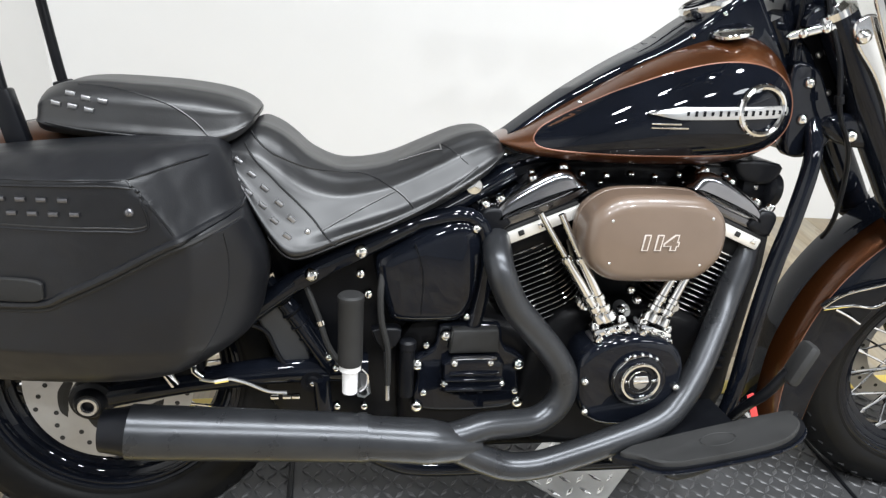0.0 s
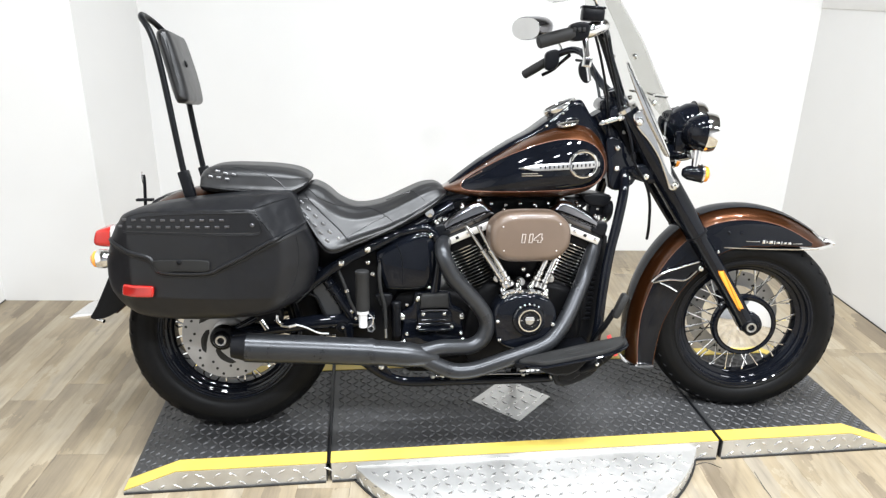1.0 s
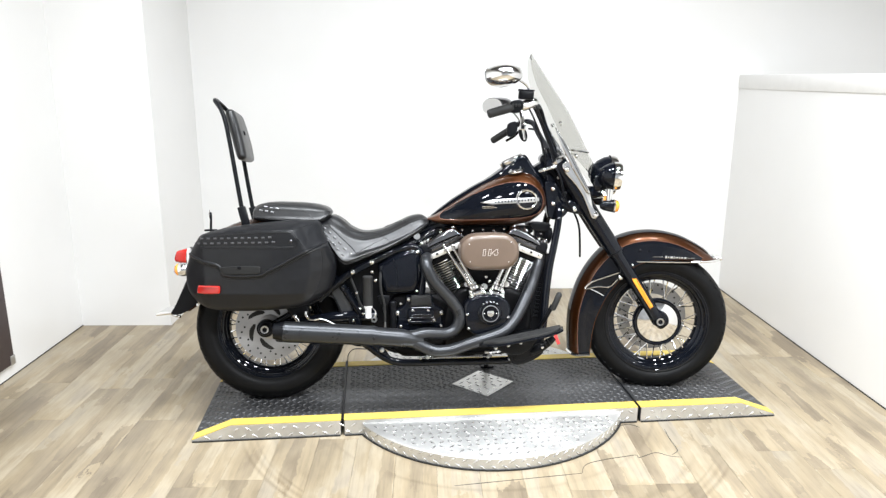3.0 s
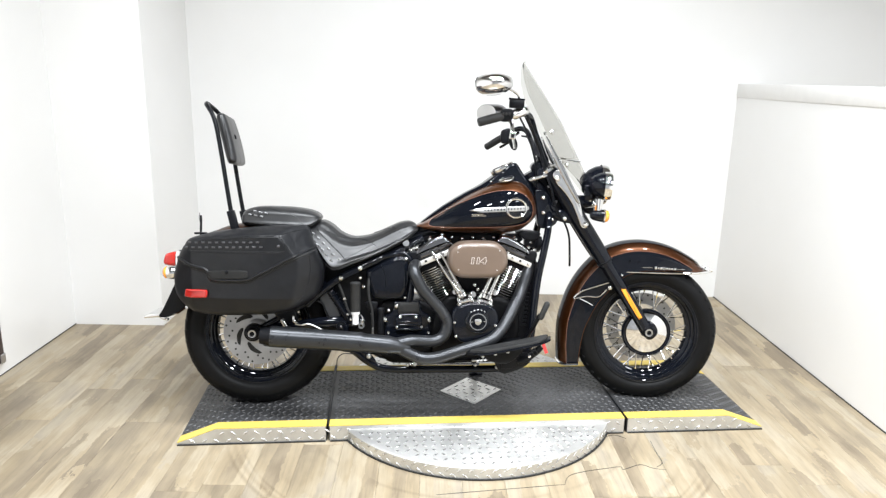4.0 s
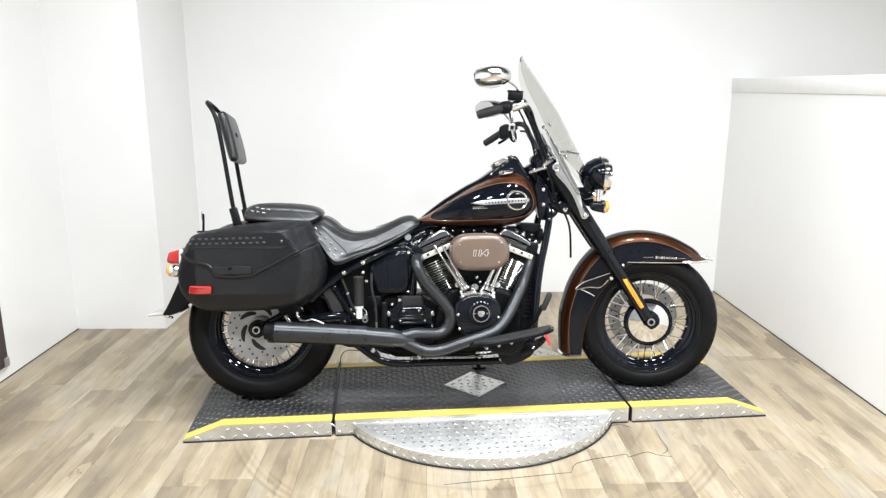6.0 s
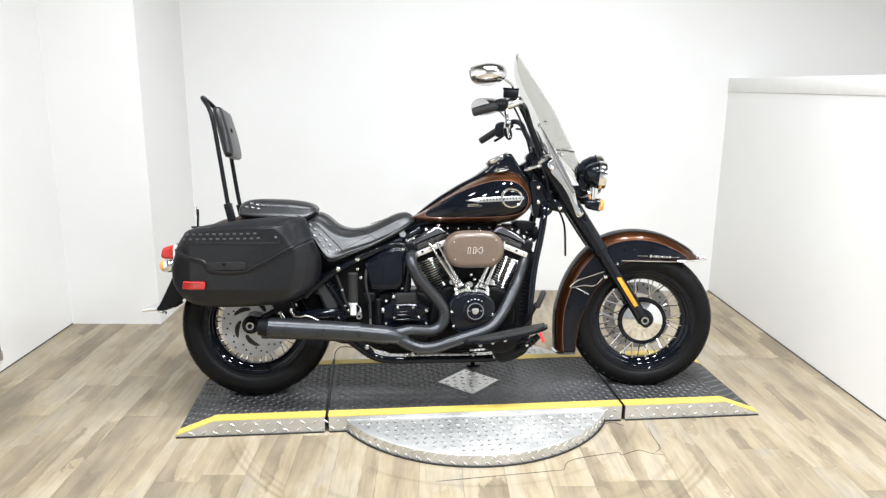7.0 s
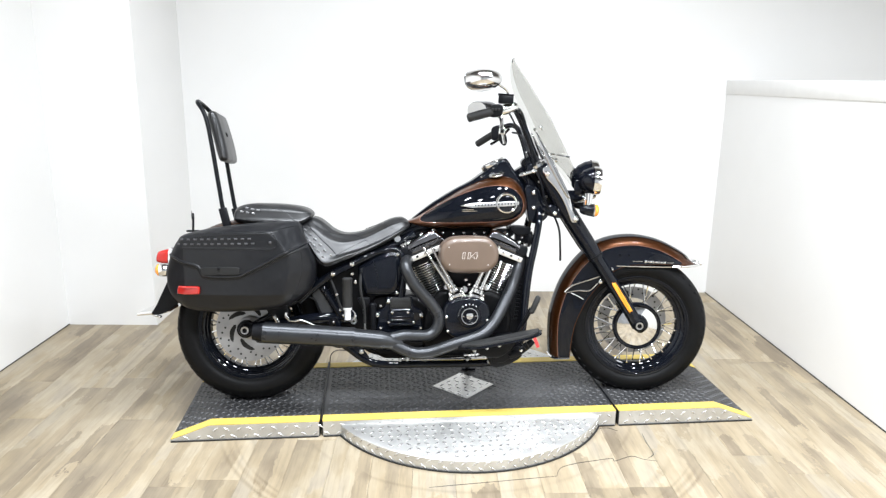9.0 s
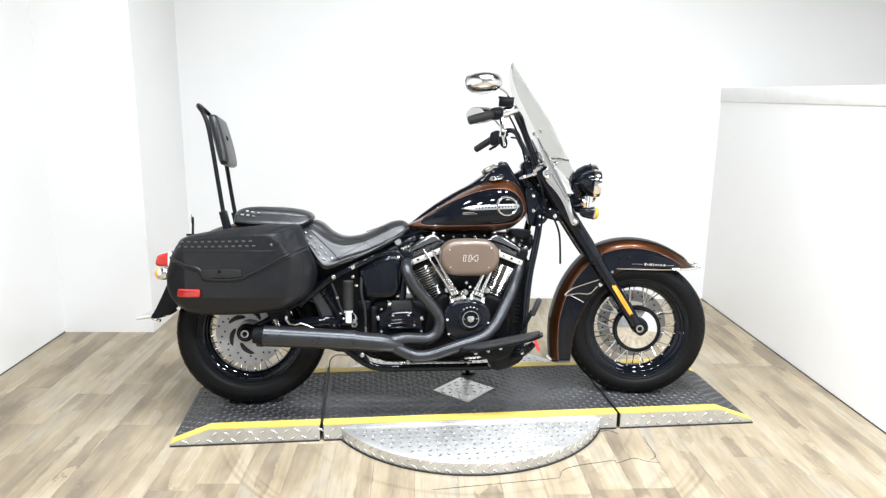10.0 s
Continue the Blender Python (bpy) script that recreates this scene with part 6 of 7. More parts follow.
part("reservoir_base", lathe((-0.402, -0.186, 0.365), (0, 0, 1), [(0.0, -0.004), (0.012, -0.004), (0.0125, 0.035), (0.017, 0.036), (0.017, 0.045), (0.0, 0.046)], 24), WHITEPLASTIC, res, "white reservoir base")
part("reservoir_clip", tube([(-0.388, -0.18, 0.355), (-0.376, -0.18, 0.365), (-0.374, -0.18, 0.385), (-0.384, -0.18, 0.398)], 0.0022, 4, 6), CHROME, res)
part("shock_cover", slab([(-0.558, 0.472), (-0.548, 0.486), (-0.510, 0.502), (-0.500, 0.496), (-0.468, 0.385), (-0.474, 0.372), (-0.515, 0.370), (-0.524, 0.380)], -0.06, -0.098, 0.006, 2), GREYPLASTIC, bike, "dark grey plastic cover beside the shock absorber")
part("fluid_cylinder", lathe((-0.303, -0.105, 0.305), (0, 0, 1), [(0.0, 0.0), (0.013, 0.0), (0.013, 0.088), (0.015, 0.090), (0.015, 0.102), (0.011, 0.106), (0.0, 0.106)], 20), SATIN, bike, "small black cylinder")
part("step_bracket", slab([(-0.365, 0.432), (-0.335, 0.436), (-0.315, 0.432), (-0.322, 0.405), (-0.345, 0.395)], -0.09, -0.115, 0.004, 2), SATIN, bike, "black bracket")
# swing-arm pivot, brake lines and caliper
piv = part("pivot_cap", lathe((-0.462, -0.105, 0.338), LAT, [(0.0, 0.012), (0.010, 0.012), (0.012, 0.008), (0.019, 0.008), (0.021, 0.0), (0.021, -0.02)], 24), SATIN, bike, "black pivot cap")
part("pivot_screw", dome((-0.462, -0.117, 0.338), LAT, 0.005, 0.003), CHROME, piv)
part("peg_nut", lathe((-0.380, -0.155, 0.349), LAT, [(0.007, 0.014), (0.011, 0.014), (0.013, 0.010), (0.013, -0.03)], 6), ALLOY, bike, "hexagon nut")
cal = part("brake_caliper", slab([(-0.735, 0.405), (-0.69, 0.432), (-0.645, 0.400), (-0.640, 0.350), (-0.672, 0.335), (-0.715, 0.365)], -0.055, -0.100, 0.010, 3), SATIN, bike, "black rear brake caliper")
part("caliper_pin", tube([(-0.700, -0.104, 0.365), (-0.690, -0.106, 0.350), (-0.684, -0.106, 0.338)], 0.009, 2, 12), CHROME, cal)
part("caliper_pin", tube([(-0.652, -0.104, 0.378), (-0.653, -0.106, 0.362), (-0.640, -0.106, 0.350)], 0.006, 2, 10), CHROME, cal)
part("brake_hose", tube([(-0.645, -0.106, 0.346), (-0.622, -0.110, 0.344), (-0.600, -0.112, 0.349), (-0.570, -0.112, 0.340), (-0.535, -0.110, 0.322), (-0.505, -0.108, 0.318)], 0.0028, 5, 8), ALLOY, cal, "braided brake hose")
part("hose_fitting", tube([(-0.620, -0.110, 0.344), (-0.598, -0.112, 0.349)], 0.005, 1, 8), CHROME, cal)
for x in (-0.525, -0.505, -0.490):
    part("hose_clip", box((x, -0.110, 0.312), (0.014, 0.008, 0.008), 0.002), CHROME, cal)
part("cable", tube([(-0.62, -0.09, 0.452), (-0.58, -0.10, 0.447), (-0.54, -0.10, 0.43), (-0.525, -0.10, 0.40), (-0.51, -0.10, 0.37), (-0.485, -0.10, 0.358)], 0.004, 4, 8), SATIN, bike, "black cable")

# lower frame cross member, regulator fins
part("skid_plate", slab([(-0.30, 0.205), (-0.270, 0.176), (-0.20, 0.168), (0.14, 0.166), (0.22, 0.180), (0.27, 0.205), (0.20, 0.225), (-0.27, 0.225)], 0.08, -0.07, 0.01, 2), WRINKLE, bike, "black sump under the engine")
part("lower_rod", tube([(-0.20, -0.128, 0.178), (-0.05, -0.130, 0.180), (0.10, -0.130, 0.176)], 0.0042, 3, 10), DARKCHROME, bike, "thin dark shift rod")
for u, w, r in ((-0.195, 0.178, 0.007), (-0.165, 0.181, 0.009), (0.084, 0.174, 0.007), (0.174, 0.162, 0.008), (0.217, 0.161, 0.008), (-0.351, 0.216, 0.010)):
    part("rail_bolt", dome((u, -0.130, w), LAT, r, 0.007), ALLOY, frame_rail)
part("strut_gusset", slab([(-0.420, 0.262), (-0.372, 0.248), (-0.330, 0.205), (-0.318, 0.176), (-0.345, 0.178), (-0.395, 0.215)], -0.108, -0.122, 0.004, 3), BLACK, frame_rail, "gloss black frame gusset")
part("engine_front_cover", slab([(0.20, 0.235), (0.235, 0.40), (0.268, 0.52), (0.290, 0.585), (0.352, 0.590), (0.342, 0.45), (0.328, 0.33), (0.308, 0.225)], 0.10, -0.074, 0.010, 2), SATIN, bike, "black cover ahead of the engine")
reg = part("voltage_regulator", box((0.282, -0.01, 0.42), (0.03, 0.15, 0.18), 0.008, Matrix.Rotation(radians(7), 4, "Y")), SATIN, bike, "black finned voltage regulator")
fin = None
for i in range(12):
    m = Matrix.Translation((0.305 - 0.0016 * (11 - i), -0.078, 0.330 + 0.0165 * i))
    if fin is None:
        fin = part("regulator_fin", box((0, 0, 0), (0.034, 0.010, 0.007), 0.002), SATIN, reg, "", m)
    else:
        again(fin, m)

# foot board and brake pedal
board = bmesh.new()
outline = [(0.052, -0.226), (0.066, -0.262), (0.095, -0.288), (0.15, -0.297), (0.27, -0.297), (0.325, -0.285), (0.360, -0.258), (0.366, -0.228), (0.345, -0.212)]
pts = smooth([(u, v, 0) for u, v in outline], 4, True)
rise = lambda u: 0.252 + 0.175 * (u - 0.04)
skin(board, [[(p.x, p.y, rise(p.x) + h) for p in pts] for h in (-0.010, -0.003, 0.0)])
footboard = part("foot_board", board, SATIN, bike, "black rider footboard with rubber pad")
bm = bmesh.new()
cx, cy = 0.21, -0.255
skin(bm, [[(cx + (p.x - cx) * k, cy + (p.y - cy) * k, rise(cx + (p.x - cx) * k) + h) for p in pts] for k, h in ((0.93, -0.001), (0.93, 0.007), (0.90, 0.010))])
part("board_pad", bm, RUBBERPAD, footboard, "grey rubber pad")
part("pad_badge", tube([(0.205 + 0.03 * math.cos(a), -0.255 + 0.016 * math.sin(a), rise(0.205 + 0.03 * math.cos(a)) + 0.0102) for a in [2 * math.pi * i / 20 for i in range(20)]], 0.0012, 1, 6, True, False), RUBBERPAD, footboard)
part("board_rim", tube([(u, v - 0.002, rise(u) - 0.006) for u, v in outline[:8]], 0.0035, 4, 8), BLACK, footboard, "glossy board edge")
part("board_bracket", slab([(0.10, 0.252), (0.27, 0.282), (0.25, 0.235), (0.20, 0.20), (0.13, 0.21)], -0.11, -0.22, 0.006, 2), SATIN, footboard)
part("board_mount", slab([(0.160, 0.226), (0.262, 0.232), (0.300, 0.236), (0.309, 0.204), (0.286, 0.176), (0.224, 0.150), (0.176, 0.153)], -0.110, -0.175, 0.008, 2, steps=3), SATIN, footboard, "black cast footboard mount")
part("mount_face", slab([(0.182, 0.212), (0.258, 0.218), (0.252, 0.186), (0.222, 0.168), (0.186, 0.170)], -0.170, -0.182, 0.004, 1, False, steps=3), SATIN, footboard, "black mount face")
mc = part("rear_master_cylinder", tube([(0.250, -0.172, 0.196), (0.285, -0.172, 0.210), (0.325, -0.172, 0.236), (0.350, -0.172, 0.256)], [0.015, 0.018, 0.016, 0.011], 4, 16), SATIN, bike, "black rear brake master cylinder")
for k in range(3):
    part("boot_ring", lathe((0.300 + 0.013 * k, -0.172, 0.220 + 0.0095 * k), (0.82, 0, 0.57), [(0.014, -0.003), (0.0195, 0.0), (0.014, 0.003)], 18), RUBBERPAD, mc)
part("cylinder_bolt", dome((0.296, -0.192, 0.222), LAT, 0.007, 0.005), CHROME, mc)
part("pedal_link", tube([(0.065, -0.165, 0.202), (0.12, -0.166, 0.206), (0.19, -0.166, 0.214)], 0.0055, 3, 10), ALLOY, bike, "alloy brake pedal link")
for u in (0.088, 0.102, 0.118):
    part("link_nut", lathe((u, -0.166, 0.204 + 0.08 * (u - 0.088)), (1, 0, 0.1), [(0.004, -0.005), (0.009, -0.005), (0.009, 0.005), (0.004, 0.005)], 6), CHROME, bike)
for u in (0.10, 0.15, 0.20):
    part("board_bolt", dome((u, -0.225, rise(u) - 0.028), LAT, 0.008, 0.01), ALLOY, footboard)
pedal = part("brake_pedal", tube([(0.285, -0.16, 0.262), (0.29, -0.19, 0.31), (0.305, -0.215, 0.35), (0.328, -0.228, 0.400)], 0.009, 4, 10), SATIN, bike, "black brake pedal with rubber pad")
part("pedal_pad", box((0.342, -0.232, 0.416), (0.022, 0.046, 0.078), 0.010, Matrix.Rotation(radians(24), 4, "Y") @ Matrix.Rotation(radians(-14), 4, "Z")), RUBBERPAD, pedal, "dark rubber pedal pad")
part("tag", box((0.375, -0.10, 0.245), (0.014, 0.002, 0.075), 0.0006, Matrix.Rotation(radians(-22), 4, "Y")), REDTAG, bike, "red hanging tag")
stand = part("side_stand", tube([(0.10, 0.10, 0.16), (0.12, 0.16, 0.09), (0.13, 0.215, 0.035 + 0.004)], [0.012, 0.011, 0.010], 3, 10), BLACK, bike, "black side stand")
part("stand_foot", box((0.135, 0.228, 0.0395), (0.06, 0.03, 0.010), 0.003, Matrix.Rotation(radians(8.5), 4, "X")), BLACK, stand)
# far side of the engine
part("primary_cover", slab([(-0.32, 0.36), (-0.28, 0.41), (-0.10, 0.42), (0.10, 0.44), (0.20, 0.41), (0.235, 0.34), (0.20, 0.27), (0.10, 0.24), (-0.15, 0.24), (-0.30, 0.27)], 0.12, 0.205, 0.03, 3), BLACK, bike, "gloss black primary cover")
# horn and its bracket ahead of the front cylinder
horn = part("horn_bracket", box((0.326, -0.02, 0.672), (0.050, 0.045, 0.044), 0.006), SATIN, bike, "black horn bracket")
part("horn_body", lathe((0.356, -0.030, 0.664), (1, 0, -0.18), [(0.0, -0.014), (0.022, -0.014), (0.030, -0.008), (0.034, -0.004), (0.034, 0.010), (0.028, 0.013), (0.0, 0.014)], 32), SATIN, horn, "black horn disc")
part("bracket_bolt", dome((0.325, -0.043, 0.672), LAT, 0.006, 0.004), CHROME, horn)
part("coil_cover", slab([(0.270, 0.714), (0.300, 0.722), (0.358, 0.716), (0.362, 0.700), (0.346, 0.680), (0.296, 0.684)], 0.04, -0.055, 0.006, 2), SATIN, bike, "black coil cover")


# ---- front end, turned with the bars ----
def front(name, bm, mat, parent=None, label="", angle=38):
    return part(name, bm, mat, parent or bike, label, STEER if parent is None else None, angle)


fork = front("front_fork", tube([(0.832, -0.102, 0.300), (0.76, -0.102, 0.415), (0.612, -0.102, 0.640)], [0.027, 0.026, 0.0265], 4, 20), BLACK, None, "gloss black telescopic front fork")
part("fork_leg", tube([(0.832, 0.102, 0.300), (0.76, 0.102, 0.415), (0.612, 0.102, 0.640)], [0.027, 0.026, 0.0265], 4, 20), BLACK, fork)
for s in (-1, 1):
    cover = part("fork_cover", tube([(0.648, s * 0.102, 0.586), (0.600, s * 0.102, 0.658), (0.50, s * 0.102, 0.812), (0.395, s * 0.102, 0.972)], [0.031, 0.034, 0.035, 0.033], 4, 24), BLACK, fork, "gloss black fork cover")
    part("cover_ring", lathe((0.640, s * 0.102, 0.598), (0.55, 0, -0.835), [(0.030, 0.004), (0.034, 0.003), (0.034, -0.004), (0.030, -0.005)], 28, True), SATIN, fork)
    part("fork_cap", lathe((0.393, s * 0.102, 0.975), (-0.55, 0, 0.835), [(0.0, 0.016), (0.018, 0.015), (0.022, 0.010), (0.034, 0.006), (0.034, -0.006)], 24), CHROME, fork)
    part("fork_end", slab([(0.795, 0.330), (0.812, 0.350), (0.850, 0.345), (0.870, 0.318), (0.868, 0.292), (0.845, 0.272), (0.822, 0.280)], s * 0.088, s * 0.120, 0.008, 3), BLACK, fork, "black axle clamp")
axle_nut(0.832, 0.306, -0.122, fork)
bolts(fork, [(0.806, -0.121, 0.334)], 0.006, 0.005)
part("fork_reflector", slab([(0.7115, 0.4803), (0.7152, 0.4881), (0.7255, 0.4887), (0.7305, 0.4832), (0.7949, 0.3807), (0.7965, 0.3706), (0.7889, 0.3657), (0.781, 0.3706)], -0.120, -0.1345, 0.003, 2), AMBER, fork, "amber fork reflector")
part("triple_clamp", slab([(0.345, 0.962), (0.360, 0.984), (0.405, 0.978), (0.425, 0.965), (0.40, 0.952), (0.352, 0.945)], 0.116, -0.116, 0.006, 2), BLACK, fork, "black upper fork clamp")
part("clamp_trim", slab([(0.318, 0.928), (0.320, 0.942), (0.382, 0.960), (0.418, 0.970), (0.424, 0.957), (0.365, 0.942)], -0.112, -0.130, 0.004, 2), CHROME, fork, "chrome clamp trim")
part("steering_cover", slab([(0.345, 0.950), (0.400, 0.946), (0.430, 0.935), (0.462, 0.850), (0.490, 0.790), (0.440, 0.772), (0.405, 0.800), (0.372, 0.870)], 0.072, -0.072, 0.012, 3), SATIN, fork, "black cover over the steering head")
for u, w in ((0.400, 0.905), (0.432, 0.842)):
    part("cover_clip", dome((u, -0.073, w), LAT, 0.006, 0.004), ALLOY, fork)
part("lower_clamp", slab([(0.41, 0.795), (0.45, 0.815), (0.53, 0.805), (0.54, 0.775), (0.50, 0.755), (0.44, 0.765)], 0.118, -0.118, 0.010, 2), BLACK, fork, "black lower fork clamp")
bolts(fork, [(0.336, -0.131, 0.940), (0.372, -0.131, 0.950)], 0.008, 0.006)
bolts(fork, [(0.465, -0.120, 0.778)], 0.012, 0.010)

# handle bars
bars_pts = [(0.110, -0.345, 1.158), (0.190, -0.325, 1.180), (0.242, -0.285, 1.192), (0.288, -0.220, 1.195), (0.312, -0.150, 1.180), (0.334, -0.105, 1.125), (0.364, -0.085, 1.055), (0.384, -0.055, 1.016), (0.388, 0, 1.008),
            (0.384, 0.075, 1.012), (0.362, 0.160, 1.042), (0.338, 0.245, 1.092), (0.322, 0.310, 1.134), (0.294, 0.380, 1.150), (0.254, 0.435, 1.138), (0.208, 0.470, 1.108), (0.134, 0.515, 1.061)]
bar = front("handlebar", tube(bars_pts, 0.0125, 6, 14), BLACK, None, "gloss black handlebar")
for a, b, c in (((0.108, -0.346, 1.1575), (0.150, -0.336, 1.170), (0.196, -0.322, 1.182)), ((0.132, 0.516, 1.060), (0.170, 0.493, 1.084), (0.208, 0.470, 1.108))):
    part("grip", tube([a, b, c], [0.0165, 0.0175, 0.0165], 4, 18), RUBBERPAD, bar, "black rubber grip")
    part("grip_end", lathe(a, Vector(a) - Vector(c), [(0.0, 0.004), (0.014, 0.003), (0.0165, -0.002)], 18), RUBBERPAD, bar)
for s in (-1, 1):
    part("riser", tube([(0.385, s * 0.045, 0.985), (0.372, s * 0.045, 1.010), (0.366, s * 0.045, 1.028)], 0.019, 2, 16), BLACK, bar, "gloss black handlebar riser")
part("riser_clamp", slab([(0.326, 0.990), (0.349, 1.006), (0.396, 1.006), (0.428, 0.965), (0.384, 0.950), (0.330, 0.966)], 0.070, -0.070, 0.008, 3, steps=4), BLACK, bar, "gloss black riser clamp")
part("wire_bundle", tube([(0.290, -0.150, 1.190), (0.322, -0.118, 1.135), (0.350, -0.102, 1.070), (0.372, -0.092, 1.020), (0.392, -0.085, 0.985)], [0.006, 0.009, 0.010, 0.009, 0.008], 5, 12), SATIN, bar, "black taped wire bundle")
sw = part("switch_housing", slab([(0.190, 1.164), (0.186, 1.196), (0.200, 1.208), (0.230, 1.209), (0.238, 1.191), (0.230, 1.166)], -0.335, -0.275, 0.006, 3), SATIN, bar, "black switch housing")
for i in range(3):
    part("switch_button", box((0.198 + 0.012 * i, -0.338, 1.190), (0.008, 0.006, 0.010), 0.0015), RUBBERPAD, sw)
master = part("brake_master_cylinder", box((0.249, -0.285, 1.229), (0.058, 0.050, 0.032), 0.006, Matrix.Rotation(radians(4), 4, "Y")), SATIN, bar, "black brake fluid master cylinder")
part("master_lid", box((0.249, -0.285, 1.247), (0.062, 0.054, 0.006), 0.002, Matrix.Rotation(radians(4), 4, "Y")), BLACK, master)
part("lever_clamp", tube([(0.214, -0.300, 1.178), (0.244, -0.290, 1.190), (0.278, -0.275, 1.204), (0.290, -0.262, 1.202)], [0.013, 0.020, 0.019, 0.012], 4, 14), CHROME, bar, "chrome lever clamp")
lever = part("brake_lever", tube([(0.256, -0.283, 1.188), (0.236, -0.290, 1.180), (0.232, -0.305, 1.158), (0.235, -0.326, 1.120)], [0.009, 0.0085, 0.0082, 0.0082], 5, 12), CHROME, bar, "chrome brake lever")
part("lever_eye", box((0.236, -0.328, 1.110), (0.024, 0.016, 0.028), 0.004, Matrix.Rotation(radians(8), 4, "Y")), CHROME, lever)
part("eye_slot", box((0.236, -0.3365, 1.109), (0.012, 0.002, 0.013), 0.001, Matrix.Rotation(radians(8), 4, "Y")), SATIN, lever)
part("lever_tip", tube([(0.238, -0.329, 1.098), (0.241, -0.331, 1.082), (0.245, -0.332, 1.062)], [0.0055, 0.0045, 0.0055], 3, 10), CHROME, lever)
part("switch_housing", slab([(0.205, 1.080), (0.200, 1.130), (0.215, 1.147), (0.245, 1.151), (0.252, 1.120), (0.240, 1.086)], 0.425, 0.482, 0.006, 3), SATIN, bar, "black switch housing")
part("clutch_lever", tube([(0.285, 0.41, 1.132), (0.258, 0.45, 1.104), (0.235, 0.48, 1.080), (0.20, 0.512, 1.060)], [0.007, 0.006, 0.006, 0.007], 4, 10), BLACK, bar, "black clutch lever")
part("signal_cover", slab([(0.240 + 0.0165 * math.cos(0.35 * k) - 0.006 * math.sin(0.35 * k), 1.083 + 0.029 * math.sin(0.35 * k)) for k in range(18)], -0.262, -0.280, 0.005, 3), SATIN, bar, "small black oval cover")
part("cable", tube([(0.285, -0.265, 1.200), (0.318, -0.17, 1.140), (0.355, -0.12, 1.050), (0.372, -0.12, 0.985), (0.405, -0.135, 0.90), (0.425, -0.138, 0.82), (0.465, -0.12, 0.76), (0.488, -0.10, 0.70), (0.495, -0.09, 0.62), (0.50, -0.06, 0.57)], 0.0045, 6, 8), SATIN, bar, "black brake line")
part("cable", tube([(0.26, -0.27, 1.185), (0.30, -0.16, 1.12), (0.335, -0.10, 1.02), (0.345, -0.09, 0.96), (0.35, -0.08, 0.90)], 0.004, 6, 8), SATIN, bar, "black throttle cable")
part("cable", tube([(0.30, 0.34, 1.115), (0.335, 0.24, 1.10), (0.35, 0.15, 1.03), (0.36, 0.10, 0.93)], 0.005, 5, 8), SATIN, bar, "black clutch cable")
part("cable_clip", lathe((0.419, -0.137, 0.84), (0.25, 0, -1), [(0.0048, -0.008), (0.008, -0.007), (0.008, 0.007), (0.0048, 0.008)], 12), SATIN, bar)


def mirror(c, s, at_bar, label, size=1.0):
    m = part("mirror", tube([at_bar, Vector(at_bar) + Vector((-0.010, s * 0.02, 0.030)), Vector(c) + Vector((0.045, -s * 0.02, -0.016)), Vector(c) + Vector((0.020, 0, 0))], 0.005, 4, 10), CHROME, bar, label)
    bm = bmesh.new()
    loop = [(0.060 * math.copysign(abs(math.cos(a)) ** 0.85, math.cos(a)), 0.042 * math.copysign(abs(math.sin(a)) ** 0.85, math.sin(a))) for a in [2 * math.pi * j / 36 for j in range(36)]]
    # shell behind, glass facing the rider
    mm = Matrix.Translation(c) @ Matrix.Rotation(radians(38 * s), 4, "Z") @ Matrix.Rotation(radians(-6), 4, "Y") @ Matrix.Scale(size, 4)
    rings = [[mm @ Vector((x, y * 1.35 * k, z * k)) for y, z in [(p[0] * 0.9, p[1]) for p in loop]] for x, k in ((-0.052, 0.98), (-0.048, 1.0), (-0.010, 0.98), (0.020, 0.88), (0.042, 0.66), (0.054, 0.35), (0.058, 0.08))]
    skin(bm, rings)
    # the far shell's dim reflection is put into a darker chrome
    part("mirror_shell", bm, CHROME if s < 0 else DARKCHROME, m, "chrome mirror shell, the far one darkened for its dim reflection")
    bm = bmesh.new()
    skin(bm, [[mm @ Vector((x, y * 1.35 * k, z * k)) for y, z in loop] for x, k in ((-0.0525, 0.94), (-0.0535, 0.93))])
    part("mirror_glass", bm, CHROME, m, "mirror glass")


mirror((0.173, -0.370, 1.298), -1, (0.262, -0.29, 1.232), "chrome oval mirror", 0.93)
mirror((0.168, 0.510, 1.231), 1, (0.262, 0.43, 1.137), "chrome oval mirror")


# lamps
def lamp(name, c, r, depth, label):
    o = front(name, lathe(c, (1, 0, -0.06), [(0.0, -depth), (r * 0.35, -depth * 0.97), (r * 0.68, -depth * 0.75), (r * 0.9, -depth * 0.4), (r * 0.98, -0.004), (r * 0.98, 0.006), (0.0, 0.006)], 40), BLACK, None, label)
    part("lamp_ring", lathe(c, (1, 0, -0.06), [(r * 0.88, 0.022), (r * 0.97, 0.020), (r * 1.03, 0.008), (r * 1.02, -0.010), (r * 0.96, -0.006), (r * 0.9, 0.006)], 40, True), CHROME, o, "chrome lamp ring")
    part("lamp_lens", lathe(c, (1, 0, -0.06), [(0.0, 0.026), (r * 0.4, 0.024), (r * 0.75, 0.018), (r * 0.9, 0.010), (r * 0.9, 0.006), (0.0, 0.006)], 40), LENS, o, "clear lamp lens")
    return o


